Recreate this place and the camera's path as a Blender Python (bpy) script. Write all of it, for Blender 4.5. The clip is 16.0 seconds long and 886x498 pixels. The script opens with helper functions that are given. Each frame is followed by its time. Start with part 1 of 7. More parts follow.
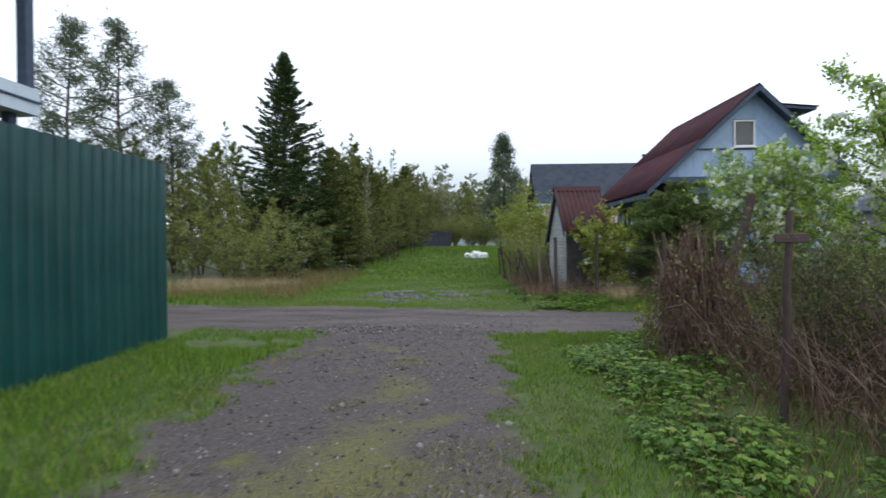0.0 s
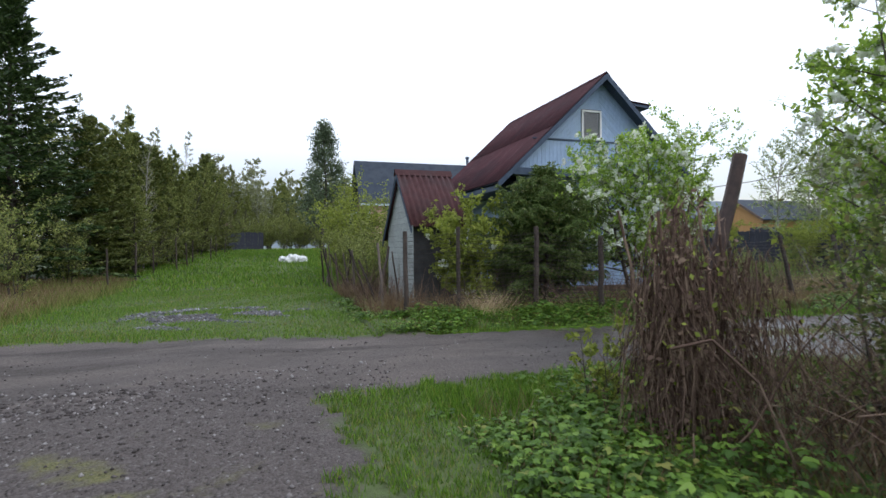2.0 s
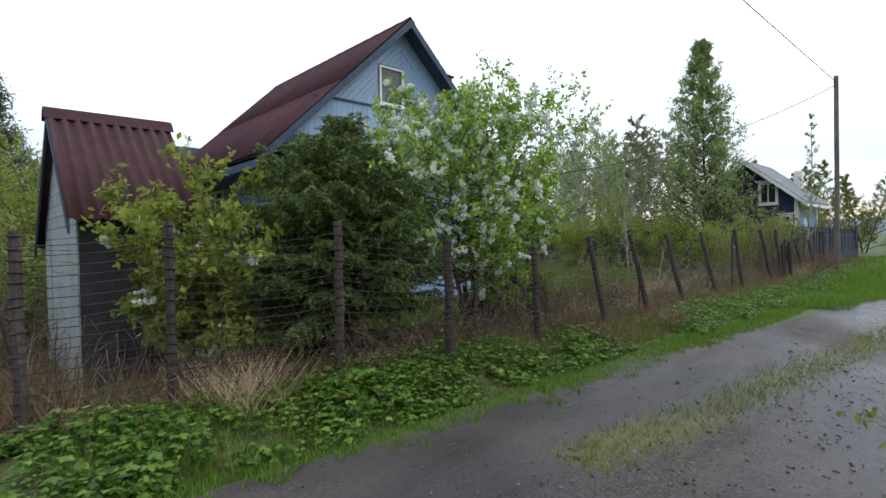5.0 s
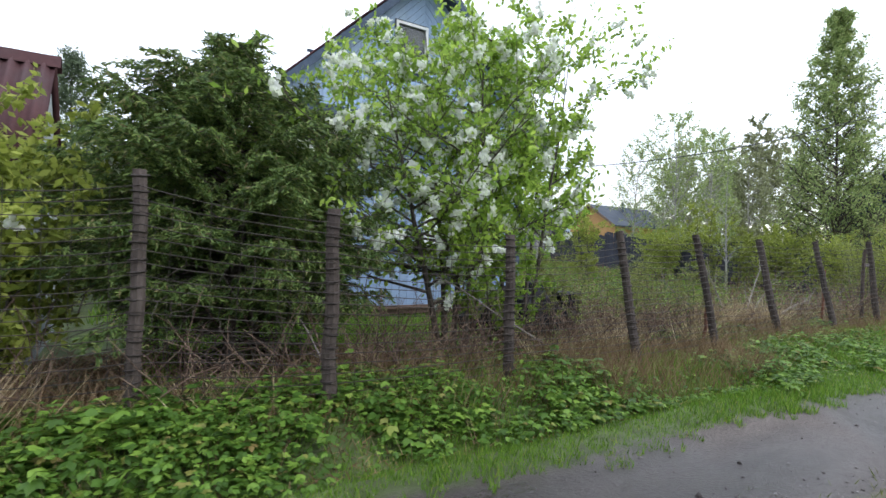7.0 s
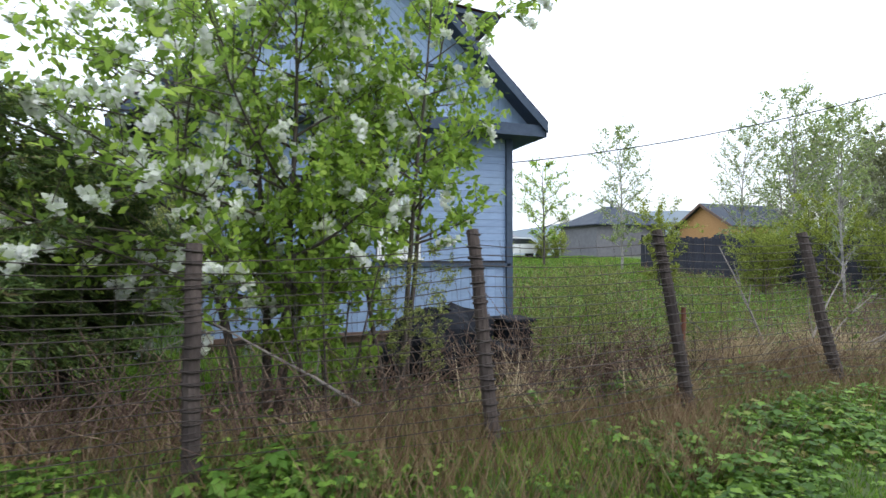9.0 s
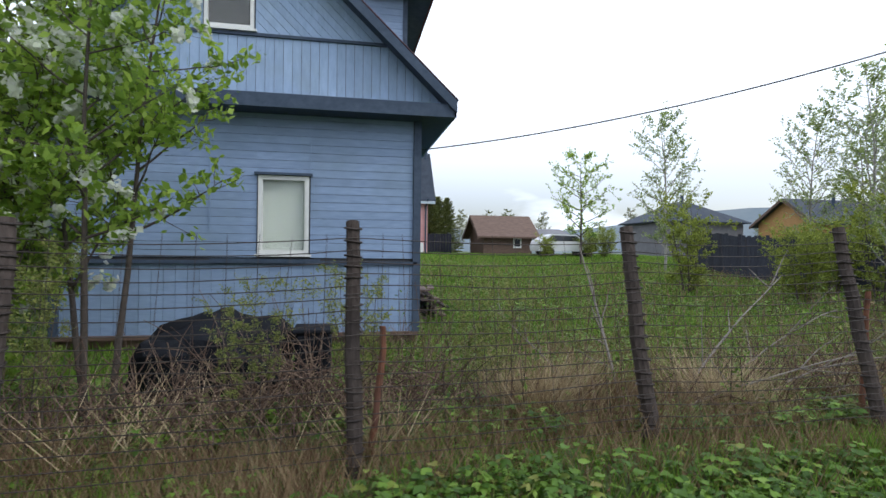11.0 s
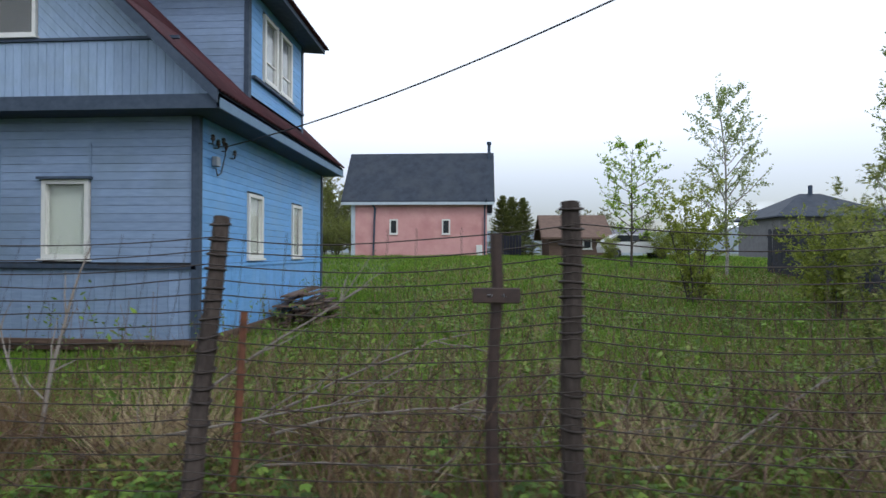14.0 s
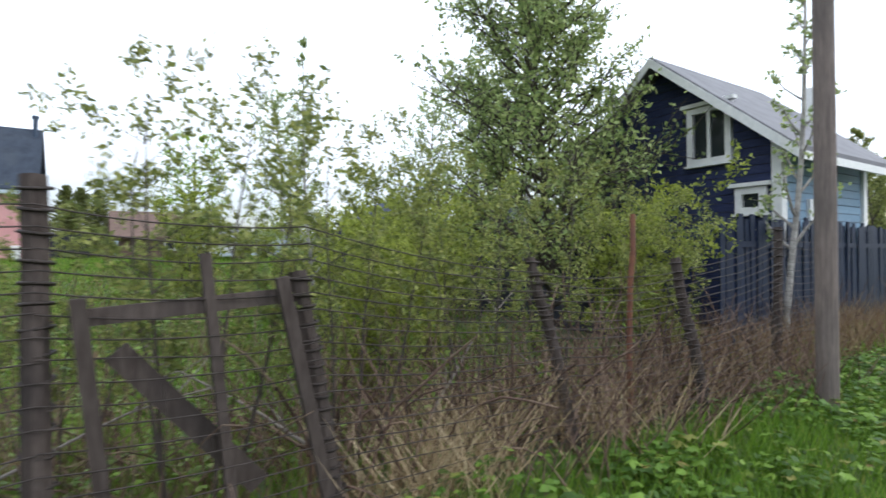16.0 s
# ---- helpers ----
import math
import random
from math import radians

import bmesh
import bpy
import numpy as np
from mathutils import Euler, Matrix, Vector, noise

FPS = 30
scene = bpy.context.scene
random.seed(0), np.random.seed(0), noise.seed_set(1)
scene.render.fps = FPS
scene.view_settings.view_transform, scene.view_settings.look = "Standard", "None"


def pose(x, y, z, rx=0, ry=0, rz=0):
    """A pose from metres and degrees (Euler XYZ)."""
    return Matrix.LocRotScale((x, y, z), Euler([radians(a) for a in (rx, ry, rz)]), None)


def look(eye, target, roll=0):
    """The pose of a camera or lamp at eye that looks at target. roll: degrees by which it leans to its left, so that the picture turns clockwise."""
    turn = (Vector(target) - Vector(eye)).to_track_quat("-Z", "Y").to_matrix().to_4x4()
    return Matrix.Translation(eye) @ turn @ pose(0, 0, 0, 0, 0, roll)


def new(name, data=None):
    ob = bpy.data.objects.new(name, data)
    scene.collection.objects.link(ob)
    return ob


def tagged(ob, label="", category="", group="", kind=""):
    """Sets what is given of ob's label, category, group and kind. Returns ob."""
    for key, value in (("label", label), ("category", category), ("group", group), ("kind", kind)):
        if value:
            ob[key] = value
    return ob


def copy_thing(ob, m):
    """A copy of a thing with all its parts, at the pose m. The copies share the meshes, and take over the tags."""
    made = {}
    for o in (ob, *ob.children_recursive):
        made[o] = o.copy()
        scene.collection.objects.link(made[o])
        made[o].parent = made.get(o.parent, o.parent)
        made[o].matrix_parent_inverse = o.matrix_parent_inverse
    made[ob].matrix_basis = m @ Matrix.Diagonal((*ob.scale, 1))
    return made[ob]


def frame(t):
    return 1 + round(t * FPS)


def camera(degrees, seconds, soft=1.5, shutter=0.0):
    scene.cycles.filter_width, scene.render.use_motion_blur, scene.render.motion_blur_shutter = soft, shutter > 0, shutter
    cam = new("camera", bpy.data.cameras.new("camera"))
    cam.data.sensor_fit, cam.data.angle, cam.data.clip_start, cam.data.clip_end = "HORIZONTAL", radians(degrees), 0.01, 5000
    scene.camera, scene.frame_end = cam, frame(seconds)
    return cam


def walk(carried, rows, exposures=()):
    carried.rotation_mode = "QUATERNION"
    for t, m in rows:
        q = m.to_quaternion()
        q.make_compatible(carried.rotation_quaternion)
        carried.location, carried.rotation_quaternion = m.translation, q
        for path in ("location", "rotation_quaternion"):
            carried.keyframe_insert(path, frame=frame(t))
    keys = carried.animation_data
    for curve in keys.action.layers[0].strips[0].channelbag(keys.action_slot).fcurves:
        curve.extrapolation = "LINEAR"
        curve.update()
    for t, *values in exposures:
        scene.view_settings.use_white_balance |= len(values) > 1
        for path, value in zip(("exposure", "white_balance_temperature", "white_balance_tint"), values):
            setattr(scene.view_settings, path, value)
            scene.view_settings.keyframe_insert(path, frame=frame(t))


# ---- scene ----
cam = camera(80.3, 16.0, 1.5, 0.2)

PATH = [
    (0, (-0.743, 1.296, 1.319), (-0.801, 3.295, 1.297), -0.4),
    (0.5, (-0.725, 2.328, 1.235), (-0.36, 4.294, 1.22), -0.1),
    (1, (-0.711, 3.173, 1.228), (-0.148, 5.092, 1.217), -0.2),
    (1.5, (-0.683, 3.991, 1.259), (-0.08, 5.898, 1.245), -0.2),
    (2, (-0.627, 4.805, 1.181), (-0.012, 6.709, 1.171), -0.4),
    (2.5, (-0.578, 5.575, 1.199), (0.033, 7.48, 1.191), -0.6),
    (3, (-0.37, 6.415, 1.203), (0.242, 8.319, 1.196), -0.5),
    (3.5, (-0.083, 7.148, 1.23), (0.582, 9.034, 1.223), -0.8),
    (4, (0.287, 7.851, 1.262), (1.182, 9.639, 1.251), -0.8),
    (4.5, (0.726, 8.483, 1.271), (1.913, 10.092, 1.256), -1.2),
    (5, (1.212, 8.949, 1.317), (2.572, 10.416, 1.288), -1.1),
    (7.3, (4.198, 9.683, 1.128), (5.208, 11.409, 1.115), 2.0),
    (8, (5.245, 9.978, 1.155), (6.145, 11.764, 1.153), 1.0),
    (8.5, (6.125, 10.137, 1.208), (6.884, 11.987, 1.206), 0.9),
    (9, (6.933, 10.12, 1.179), (7.598, 12.006, 1.201), -0.1),
    (9.5, (7.709, 10.177, 1.202), (8.323, 12.08, 1.23), -0.2),
    (10, (8.465, 10.176, 1.209), (9.038, 12.092, 1.227), 0.2),
    (12.5, (12.108, 10.903, 1.191), (12.098, 12.903, 1.2), 0.4),
    (13, (12.939, 11.06, 1.203), (12.86, 13.059, 1.214), 0.3),
    (13.5, (13.822, 11.122, 1.237), (13.696, 13.117, 1.25), 0.5),
    (14, (14.867, 11.081, 1.233), (14.734, 13.077, 1.247), 0.2),
    (14.5, (15.906, 11.046, 1.186), (15.894, 13.046, 1.204), -0.0),
    (15, (16.801, 11.027, 1.169), (17.15, 12.997, 1.191), 0.1),
    (15.5, (17.636, 11.092, 1.21), (18.378, 12.95, 1.218), -0.3),
    (16, (18.392, 11.181, 1.194), (19.495, 12.849, 1.208), -0.5),
]
walk(cam, [(t, look(e, a, r)) for t, e, a, r in PATH],
     [(0, 0.1), (2.5, 0.12), (5.2, 0.05), (7.3, 0.72), (9.0, 0.63), (10.2, 0.28), (12.3, 0.05), (14.0, -0.1), (15, 0.12), (16, 0.5)])

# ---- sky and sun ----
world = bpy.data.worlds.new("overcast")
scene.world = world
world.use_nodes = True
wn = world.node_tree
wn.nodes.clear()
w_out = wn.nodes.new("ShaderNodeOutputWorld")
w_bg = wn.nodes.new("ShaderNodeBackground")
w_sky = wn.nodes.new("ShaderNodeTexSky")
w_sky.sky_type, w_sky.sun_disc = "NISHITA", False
w_sky.sun_elevation, w_sky.sun_rotation = radians(38), radians(70)
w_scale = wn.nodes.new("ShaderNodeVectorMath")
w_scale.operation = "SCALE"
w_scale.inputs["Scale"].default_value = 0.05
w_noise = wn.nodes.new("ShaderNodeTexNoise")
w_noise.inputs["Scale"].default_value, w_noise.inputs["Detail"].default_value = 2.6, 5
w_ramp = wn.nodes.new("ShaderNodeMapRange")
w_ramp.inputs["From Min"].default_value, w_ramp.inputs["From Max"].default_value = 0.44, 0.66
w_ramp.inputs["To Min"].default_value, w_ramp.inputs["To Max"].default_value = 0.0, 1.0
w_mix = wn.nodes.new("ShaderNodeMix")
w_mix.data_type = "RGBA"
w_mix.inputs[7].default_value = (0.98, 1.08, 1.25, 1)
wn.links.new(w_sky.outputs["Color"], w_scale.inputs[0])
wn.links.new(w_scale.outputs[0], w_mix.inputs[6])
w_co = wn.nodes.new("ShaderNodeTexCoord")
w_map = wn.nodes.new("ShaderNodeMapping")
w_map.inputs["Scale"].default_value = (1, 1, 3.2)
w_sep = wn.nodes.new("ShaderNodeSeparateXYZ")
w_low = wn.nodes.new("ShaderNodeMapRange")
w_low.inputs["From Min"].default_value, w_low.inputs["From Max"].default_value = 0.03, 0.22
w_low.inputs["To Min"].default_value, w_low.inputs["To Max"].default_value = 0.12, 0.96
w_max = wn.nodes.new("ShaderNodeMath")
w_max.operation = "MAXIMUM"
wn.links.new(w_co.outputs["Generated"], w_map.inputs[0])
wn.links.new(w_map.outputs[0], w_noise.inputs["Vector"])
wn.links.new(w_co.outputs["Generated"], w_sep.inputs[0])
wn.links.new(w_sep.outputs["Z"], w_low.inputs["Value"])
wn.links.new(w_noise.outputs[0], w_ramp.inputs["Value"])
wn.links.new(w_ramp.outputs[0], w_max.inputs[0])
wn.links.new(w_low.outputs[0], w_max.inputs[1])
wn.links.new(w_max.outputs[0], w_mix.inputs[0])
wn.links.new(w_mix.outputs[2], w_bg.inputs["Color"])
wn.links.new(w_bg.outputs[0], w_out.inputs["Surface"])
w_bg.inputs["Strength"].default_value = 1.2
sun_data = bpy.data.lights.new("sun", "SUN")
sun_data.energy, sun_data.angle, sun_data.color = 0.9, radians(14), (1.0, 0.97, 0.92)
sun = new("sun", sun_data)
sun.matrix_world = look((30, -4, 26), (8, 14, 0))


# ---- materials ----
def node_mat(name):
    m = bpy.data.materials.new(name)
    m.use_nodes = True
    nt = m.node_tree
    return m, nt, nt.nodes["Principled BSDF"]


def noise_node(nt, scale, detail=4, stretch=(1, 1, 1), rough=0.6):
    tc, mp, nz = (nt.nodes.new(k) for k in ("ShaderNodeTexCoord", "ShaderNodeMapping", "ShaderNodeTexNoise"))
    mp.inputs["Scale"].default_value = stretch
    nz.inputs["Scale"].default_value, nz.inputs["Detail"].default_value = scale, detail
    nz.inputs["Roughness"].default_value = rough
    nt.links.new(tc.outputs["Object"], mp.inputs[0])
    nt.links.new(mp.outputs[0], nz.inputs["Vector"])
    return nz.outputs[0]


def ramp_node(nt, fac, stops):
    r = nt.nodes.new("ShaderNodeValToRGB")
    while len(r.color_ramp.elements) < len(stops):
        r.color_ramp.elements.new(0.5)
    for e, (p, c) in zip(r.color_ramp.elements, stops):
        e.position, e.color = p, (*c, 1)
    nt.links.new(fac, r.inputs[0])
    return r.outputs[0]


def mix_node(nt, fac, a, b, mode="MIX"):
    n = nt.nodes.new("ShaderNodeMix")
    n.data_type, n.blend_type = "RGBA", mode
    for k, v in ((0, fac), (6, a), (7, b)):
        if isinstance(v, (int, float)):
            n.inputs[k].default_value = v
        elif isinstance(v, tuple):
            n.inputs[k].default_value = (*v, 1)
        else:
            nt.links.new(v, n.inputs[k])
    return n.outputs[2]


def math_node(nt, op, a, b=0.0, clamp=False):
    n = nt.nodes.new("ShaderNodeMath")
    n.operation, n.use_clamp = op, clamp
    for k, v in ((0, a), (1, b)):
        if isinstance(v, (int, float)):
            n.inputs[k].default_value = v
        else:
            nt.links.new(v, n.inputs[k])
    return n.outputs[0]


def bump_node(nt, bsdf, height, strength, dist=0.02):
    b = nt.nodes.new("ShaderNodeBump")
    b.inputs["Strength"].default_value, b.inputs["Distance"].default_value = strength, dist
    nt.links.new(height, b.inputs["Height"])
    nt.links.new(b.outputs[0], bsdf.inputs["Normal"])


def island(nt):
    return nt.nodes.new("ShaderNodeNewGeometry").outputs["Random Per Island"]


def each(nt):
    return nt.nodes.new("ShaderNodeObjectInfo").outputs["Random"]


def surface(name, c0, c1, grain=8.0, stretch=(1, 1, 1), rough=0.7, bump=0.3, stain=None, stain_scale=0.9, vary=0.0, metal=0.0, dist=0.01):
    """Two tones in a grain, a slow stain over it, and a piece-to-piece change."""
    m, nt, b = node_mat(name)
    g = noise_node(nt, grain, 6, stretch)
    col = ramp_node(nt, g, [(0.3, c0), (0.7, c1)])
    if stain:
        s = noise_node(nt, stain_scale, 5)
        f = ramp_node(nt, s, [(0.48, (0, 0, 0)), (0.72, (0.8, 0.8, 0.8))])
        col = mix_node(nt, f, col, stain)
    if vary:
        v = math_node(nt, "ADD", math_node(nt, "MULTIPLY", each(nt), 2 * vary), 1 - vary)
        cc = nt.nodes.new("ShaderNodeCombineXYZ")
        for k in range(3):
            nt.links.new(v, cc.inputs[k])
        col = mix_node(nt, 1.0, col, cc.outputs[0], "MULTIPLY")
    nt.links.new(col, b.inputs["Base Color"])
    b.inputs["Roughness"].default_value, b.inputs["Metallic"].default_value = rough, metal
    if bump:
        bump_node(nt, b, g, bump, dist)
    return m


def leaf_mat(name, stops, through_light=0.35, rough=0.55):
    """Foliage: each leaf takes its own tone; part of the light passes through."""
    m, nt, b = node_mat(name)
    col = ramp_node(nt, island(nt), stops)
    nt.links.new(col, b.inputs["Base Color"])
    b.inputs["Roughness"].default_value = rough
    b.inputs["Specular IOR Level"].default_value = 0.25
    tr = nt.nodes.new("ShaderNodeBsdfTranslucent")
    nt.links.new(col, tr.inputs["Color"])
    mx = nt.nodes.new("ShaderNodeMixShader")
    mx.inputs[0].default_value = through_light
    nt.links.new(b.outputs[0], mx.inputs[1])
    nt.links.new(tr.outputs[0], mx.inputs[2])
    nt.links.new(mx.outputs[0], nt.nodes["Material Output"].inputs["Surface"])
    return m


def ground_mat():
    m, nt, b = node_mat("earth_road_and_gravel")
    def attr(n):
        a = nt.nodes.new("ShaderNodeAttribute")
        a.attribute_name = n
        return a.outputs["Fac"]
    fine, mid, slow = noise_node(nt, 45, 8), noise_node(nt, 7, 6), noise_node(nt, 0.8, 4)
    soil = ramp_node(nt, mid, [(0.3, (0.042, 0.05, 0.018)), (0.6, (0.078, 0.112, 0.03)), (0.8, (0.13, 0.125, 0.055))])
    road = ramp_node(nt, slow, [(0.35, (0.05, 0.04, 0.036)), (0.65, (0.11, 0.088, 0.076))])
    road = mix_node(nt, 0.55, road, ramp_node(nt, fine, [(0.32, (0.03, 0.025, 0.022)), (0.5, (0.095, 0.079, 0.07)), (0.72, (0.20, 0.175, 0.16))]))
    vor = nt.nodes.new("ShaderNodeTexVoronoi")
    vor.inputs["Scale"].default_value = 62
    tc = nt.nodes.new("ShaderNodeTexCoord")
    nt.links.new(tc.outputs["Object"], vor.inputs["Vector"])
    stones = ramp_node(nt, vor.outputs["Color"], [(0.1, (0.040, 0.031, 0.029)), (0.5, (0.080, 0.064, 0.059)), (0.85, (0.115, 0.096, 0.092)), (0.98, (0.175, 0.160, 0.158))])
    streak = noise_node(nt, 1.7, 5, (0.3, 1.2, 1))
    road = mix_node(nt, 1.0, road, ramp_node(nt, streak, [(0.36, (0.45, 0.42, 0.42)), (0.48, (0.84, 0.82, 0.84)), (0.62, (1.08, 1.05, 1.08))]), "MULTIPLY")
    chips = ramp_node(nt, noise_node(nt, 1.15, 4, (0.5, 1, 1)), [(0.52, (0, 0, 0)), (0.66, (0.5, 0.5, 0.5))])
    road = mix_node(nt, chips, road, stones)
    def edge(mask, sharp):
        j = math_node(nt, "ADD", mask, math_node(nt, "MULTIPLY", math_node(nt, "SUBTRACT", mid, 0.5), 0.9))
        return math_node(nt, "MULTIPLY", math_node(nt, "SUBTRACT", j, 0.5 - 0.5 / sharp), sharp, True)
    f_road, f_stone, f_moss = edge(attr("road"), 4.0), edge(attr("gravel"), 2.5), edge(attr("moss"), 2.2)
    col = mix_node(nt, f_road, soil, road)
    col = mix_node(nt, f_stone, col, stones)
    col = mix_node(nt, f_moss, col, ramp_node(nt, fine, [(0.35, (0.07, 0.075, 0.025)), (0.7, (0.18, 0.16, 0.06))]))
    damp = math_node(nt, "MULTIPLY", attr("wet"), math_node(nt, "ADD", slow, 0.35), True)
    col = mix_node(nt, damp, col, mix_node(nt, 1.0, col, (0.42, 0.42, 0.47), "MULTIPLY"))
    nt.links.new(col, b.inputs["Base Color"])
    wet = math_node(nt, "MULTIPLY", damp, 0.62)
    nt.links.new(math_node(nt, "SUBTRACT", 0.85, wet), b.inputs["Roughness"])
    h = math_node(nt, "ADD", fine, math_node(nt, "MULTIPLY", math_node(nt, "MULTIPLY", vor.outputs["Distance"], f_stone), -1.5))
    bump_node(nt, b, h, 0.55, 0.02)
    return m


M = {}
M["ground"] = ground_mat()
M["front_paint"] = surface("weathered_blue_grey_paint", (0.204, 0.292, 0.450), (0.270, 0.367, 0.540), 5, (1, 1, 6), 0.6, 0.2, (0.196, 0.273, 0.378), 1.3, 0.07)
M["gable_paint"] = surface("faded_blue_gable_paint", (0.255, 0.360, 0.525), (0.330, 0.446, 0.625), 5, (4, 4, 1), 0.6, 0.2, (0.244, 0.326, 0.408), 1.1, 0.07)
# same house paint, brighter and bluer: the side's stronger light is in the colour
M["side_paint"] = surface("lit_side_blue_paint", (0.125, 0.340, 0.677), (0.182, 0.433, 0.808), 5, (1, 1, 6), 0.55, 0.2, (0.211, 0.412, 0.677), 1.3, 0.06)
M["dark_trim"] = surface("dark_slate_blue_trim", (0.045, 0.065, 0.10), (0.075, 0.10, 0.145), 9, (1, 1, 1), 0.6, 0.2)
M["eave_paint"] = surface("slate_blue_eave_paint", (0.10, 0.185, 0.29), (0.145, 0.24, 0.35), 6, (1, 1, 1), 0.6, 0.15)
M["soffit"] = surface("dark_soffit_boards", (0.05, 0.07, 0.10), (0.08, 0.10, 0.13), 6, (1, 8, 1), 0.7, 0.2)
M["red_roof"] = surface("dark_red_corrugated_sheet", (0.046, 0.016, 0.021), (0.081, 0.030, 0.036), 3, (1, 1, 1), 0.65, 0.15, (0.039, 0.021, 0.027), 0.8, 0.10)
M["rust_roof"] = surface("rust_red_corrugated_sheet", (0.050, 0.020, 0.022), (0.083, 0.037, 0.038), 6, (1, 1, 1), 0.7, 0.2, (0.059, 0.040, 0.042), 1.6, 0.10)
M["white_frame"] = surface("white_window_paint", (0.66, 0.67, 0.66), (0.78, 0.78, 0.76), 12, (1, 1, 1), 0.5, 0.1)
M["curtain"] = surface("pale_green_curtain", (0.50, 0.56, 0.50), (0.62, 0.66, 0.60), 5, (14, 14, 1), 0.9, 0.3)
M["beige_curtain"] = surface("beige_curtain", (0.304, 0.272, 0.232), (0.384, 0.352, 0.312), 5, (14, 14, 1), 0.9, 0.3)
M["dark_curtain"] = surface("grey_blue_net_curtain", (0.12, 0.15, 0.19), (0.26, 0.30, 0.34), 3, (8, 8, 1), 0.9, 0.3)
M["shed_wood"] = surface("pale_grey_weathered_boards", (0.26, 0.29, 0.29), (0.40, 0.43, 0.43), 6, (1, 1, 8), 0.8, 0.3, (0.2, 0.2, 0.19), 1.5, 0.10)
M["felt"] = surface("black_roofing_felt", (0.03, 0.03, 0.035), (0.06, 0.06, 0.065), 5, (1, 1, 1), 0.8, 0.4)
M["post_wood"] = surface("grey_brown_fence_wood", (0.050, 0.038, 0.033), (0.106, 0.085, 0.076), 9, (6, 6, 1), 0.85, 0.5, (0.030, 0.025, 0.025), 2.0, 0.25)
M["wire"] = surface("dull_rusted_wire", (0.030, 0.024, 0.022), (0.070, 0.054, 0.048), 20, (1, 1, 1), 0.6, 0, None, 1, 0, 0.4)
M["rust"] = surface("rusty_steel", (0.09, 0.035, 0.022), (0.22, 0.085, 0.045), 16, (1, 1, 1), 0.8, 0.3, (0.07, 0.04, 0.035), 4)
M["dark_rust"] = surface("dark_brown_rusted_steel", (0.035, 0.024, 0.022), (0.075, 0.045, 0.038), 16, (1, 1, 1), 0.75, 0.3)
M["bark"] = surface("dark_grey_bark", (0.045, 0.036, 0.03), (0.10, 0.08, 0.068), 18, (3, 3, 1), 0.9, 0.6)
M["pale_bark"] = surface("pale_birch_bark", (0.24, 0.22, 0.20), (0.42, 0.40, 0.37), 9, (1, 1, 3), 0.8, 0.4, (0.05, 0.045, 0.04), 3)
M["dead_stem"] = leaf_mat("dead_brown_stems", [(0, (0.060, 0.036, 0.028)), (0.5, (0.142, 0.090, 0.068)), (1, (0.265, 0.190, 0.138))], 0.0, 0.85)
M["dry_grass"] = leaf_mat("dry_straw", [(0, (0.115, 0.068, 0.038)), (0.5, (0.215, 0.138, 0.078)), (1, (0.315, 0.246, 0.142))], 0.2, 0.8)
M["grass"] = leaf_mat("fresh_spring_grass", [(0, (0.056, 0.116, 0.013)), (0.5, (0.120, 0.233, 0.026)), (0.9, (0.197, 0.329, 0.040)), (1, (0.309, 0.302, 0.083))], 0.3)
M["lush"] = leaf_mat("lush_green_grass", [(0, (0.080, 0.165, 0.018)), (0.5, (0.165, 0.310, 0.034)), (1, (0.270, 0.430, 0.056))], 0.4)
M["yellow_grass"] = leaf_mat("thin_yellowed_grass", [(0, (0.084, 0.108, 0.024)), (0.5, (0.168, 0.204, 0.048)), (1, (0.312, 0.276, 0.108))], 0.3)
M["herb"] = leaf_mat("green_verge_herbs", [(0, (0.040, 0.085, 0.014)), (0.4, (0.078, 0.158, 0.024)), (0.8, (0.160, 0.275, 0.042)), (0.93, (0.215, 0.330, 0.055)), (1, (0.235, 0.170, 0.062))], 0.3, 0.45)
M["cherry_leaf"] = leaf_mat("bird_cherry_leaves", [(0, (0.135, 0.225, 0.036)), (0.5, (0.270, 0.415, 0.066)), (1, (0.460, 0.600, 0.115))], 0.6, 0.45)
M["young_leaf"] = leaf_mat("young_yellow_green_leaves", [(0, (0.145, 0.180, 0.032)), (0.5, (0.260, 0.315, 0.056)), (1, (0.410, 0.450, 0.098))], 0.5)
M["dull_leaf"] = leaf_mat("dull_olive_leaves", [(0, (0.101, 0.131, 0.038)), (0.5, (0.203, 0.243, 0.066)), (1, (0.364, 0.374, 0.113))], 0.35)
# birch and far leaves: lightened and blued, so the colour stands in for haze
M["birch_leaf"] = leaf_mat("small_birch_leaves", [(0, (0.150, 0.220, 0.075)), (0.5, (0.280, 0.365, 0.125)), (1, (0.450, 0.515, 0.210))], 0.45)
M["far_leaf"] = leaf_mat("haze_tinted_far_foliage", [(0, (0.150, 0.168, 0.085)), (0.5, (0.255, 0.275, 0.140)), (1, (0.380, 0.390, 0.220))], 0.35)
M["blossom"] = leaf_mat("white_blossom", [(0, (0.713, 0.759, 0.598)), (1, (0.850, 0.850, 0.850))], 0.5, 0.6)
M["needle"] = leaf_mat("dark_spruce_needles", [(0, (0.022, 0.042, 0.014)), (0.5, (0.042, 0.078, 0.022)), (1, (0.090, 0.138, 0.036))], 0.15, 0.5)
M["needle_fresh"] = leaf_mat("olive_spruce_needles", [(0, (0.066, 0.090, 0.028)), (0.5, (0.135, 0.165, 0.045)), (1, (0.235, 0.250, 0.072))], 0.2, 0.5)
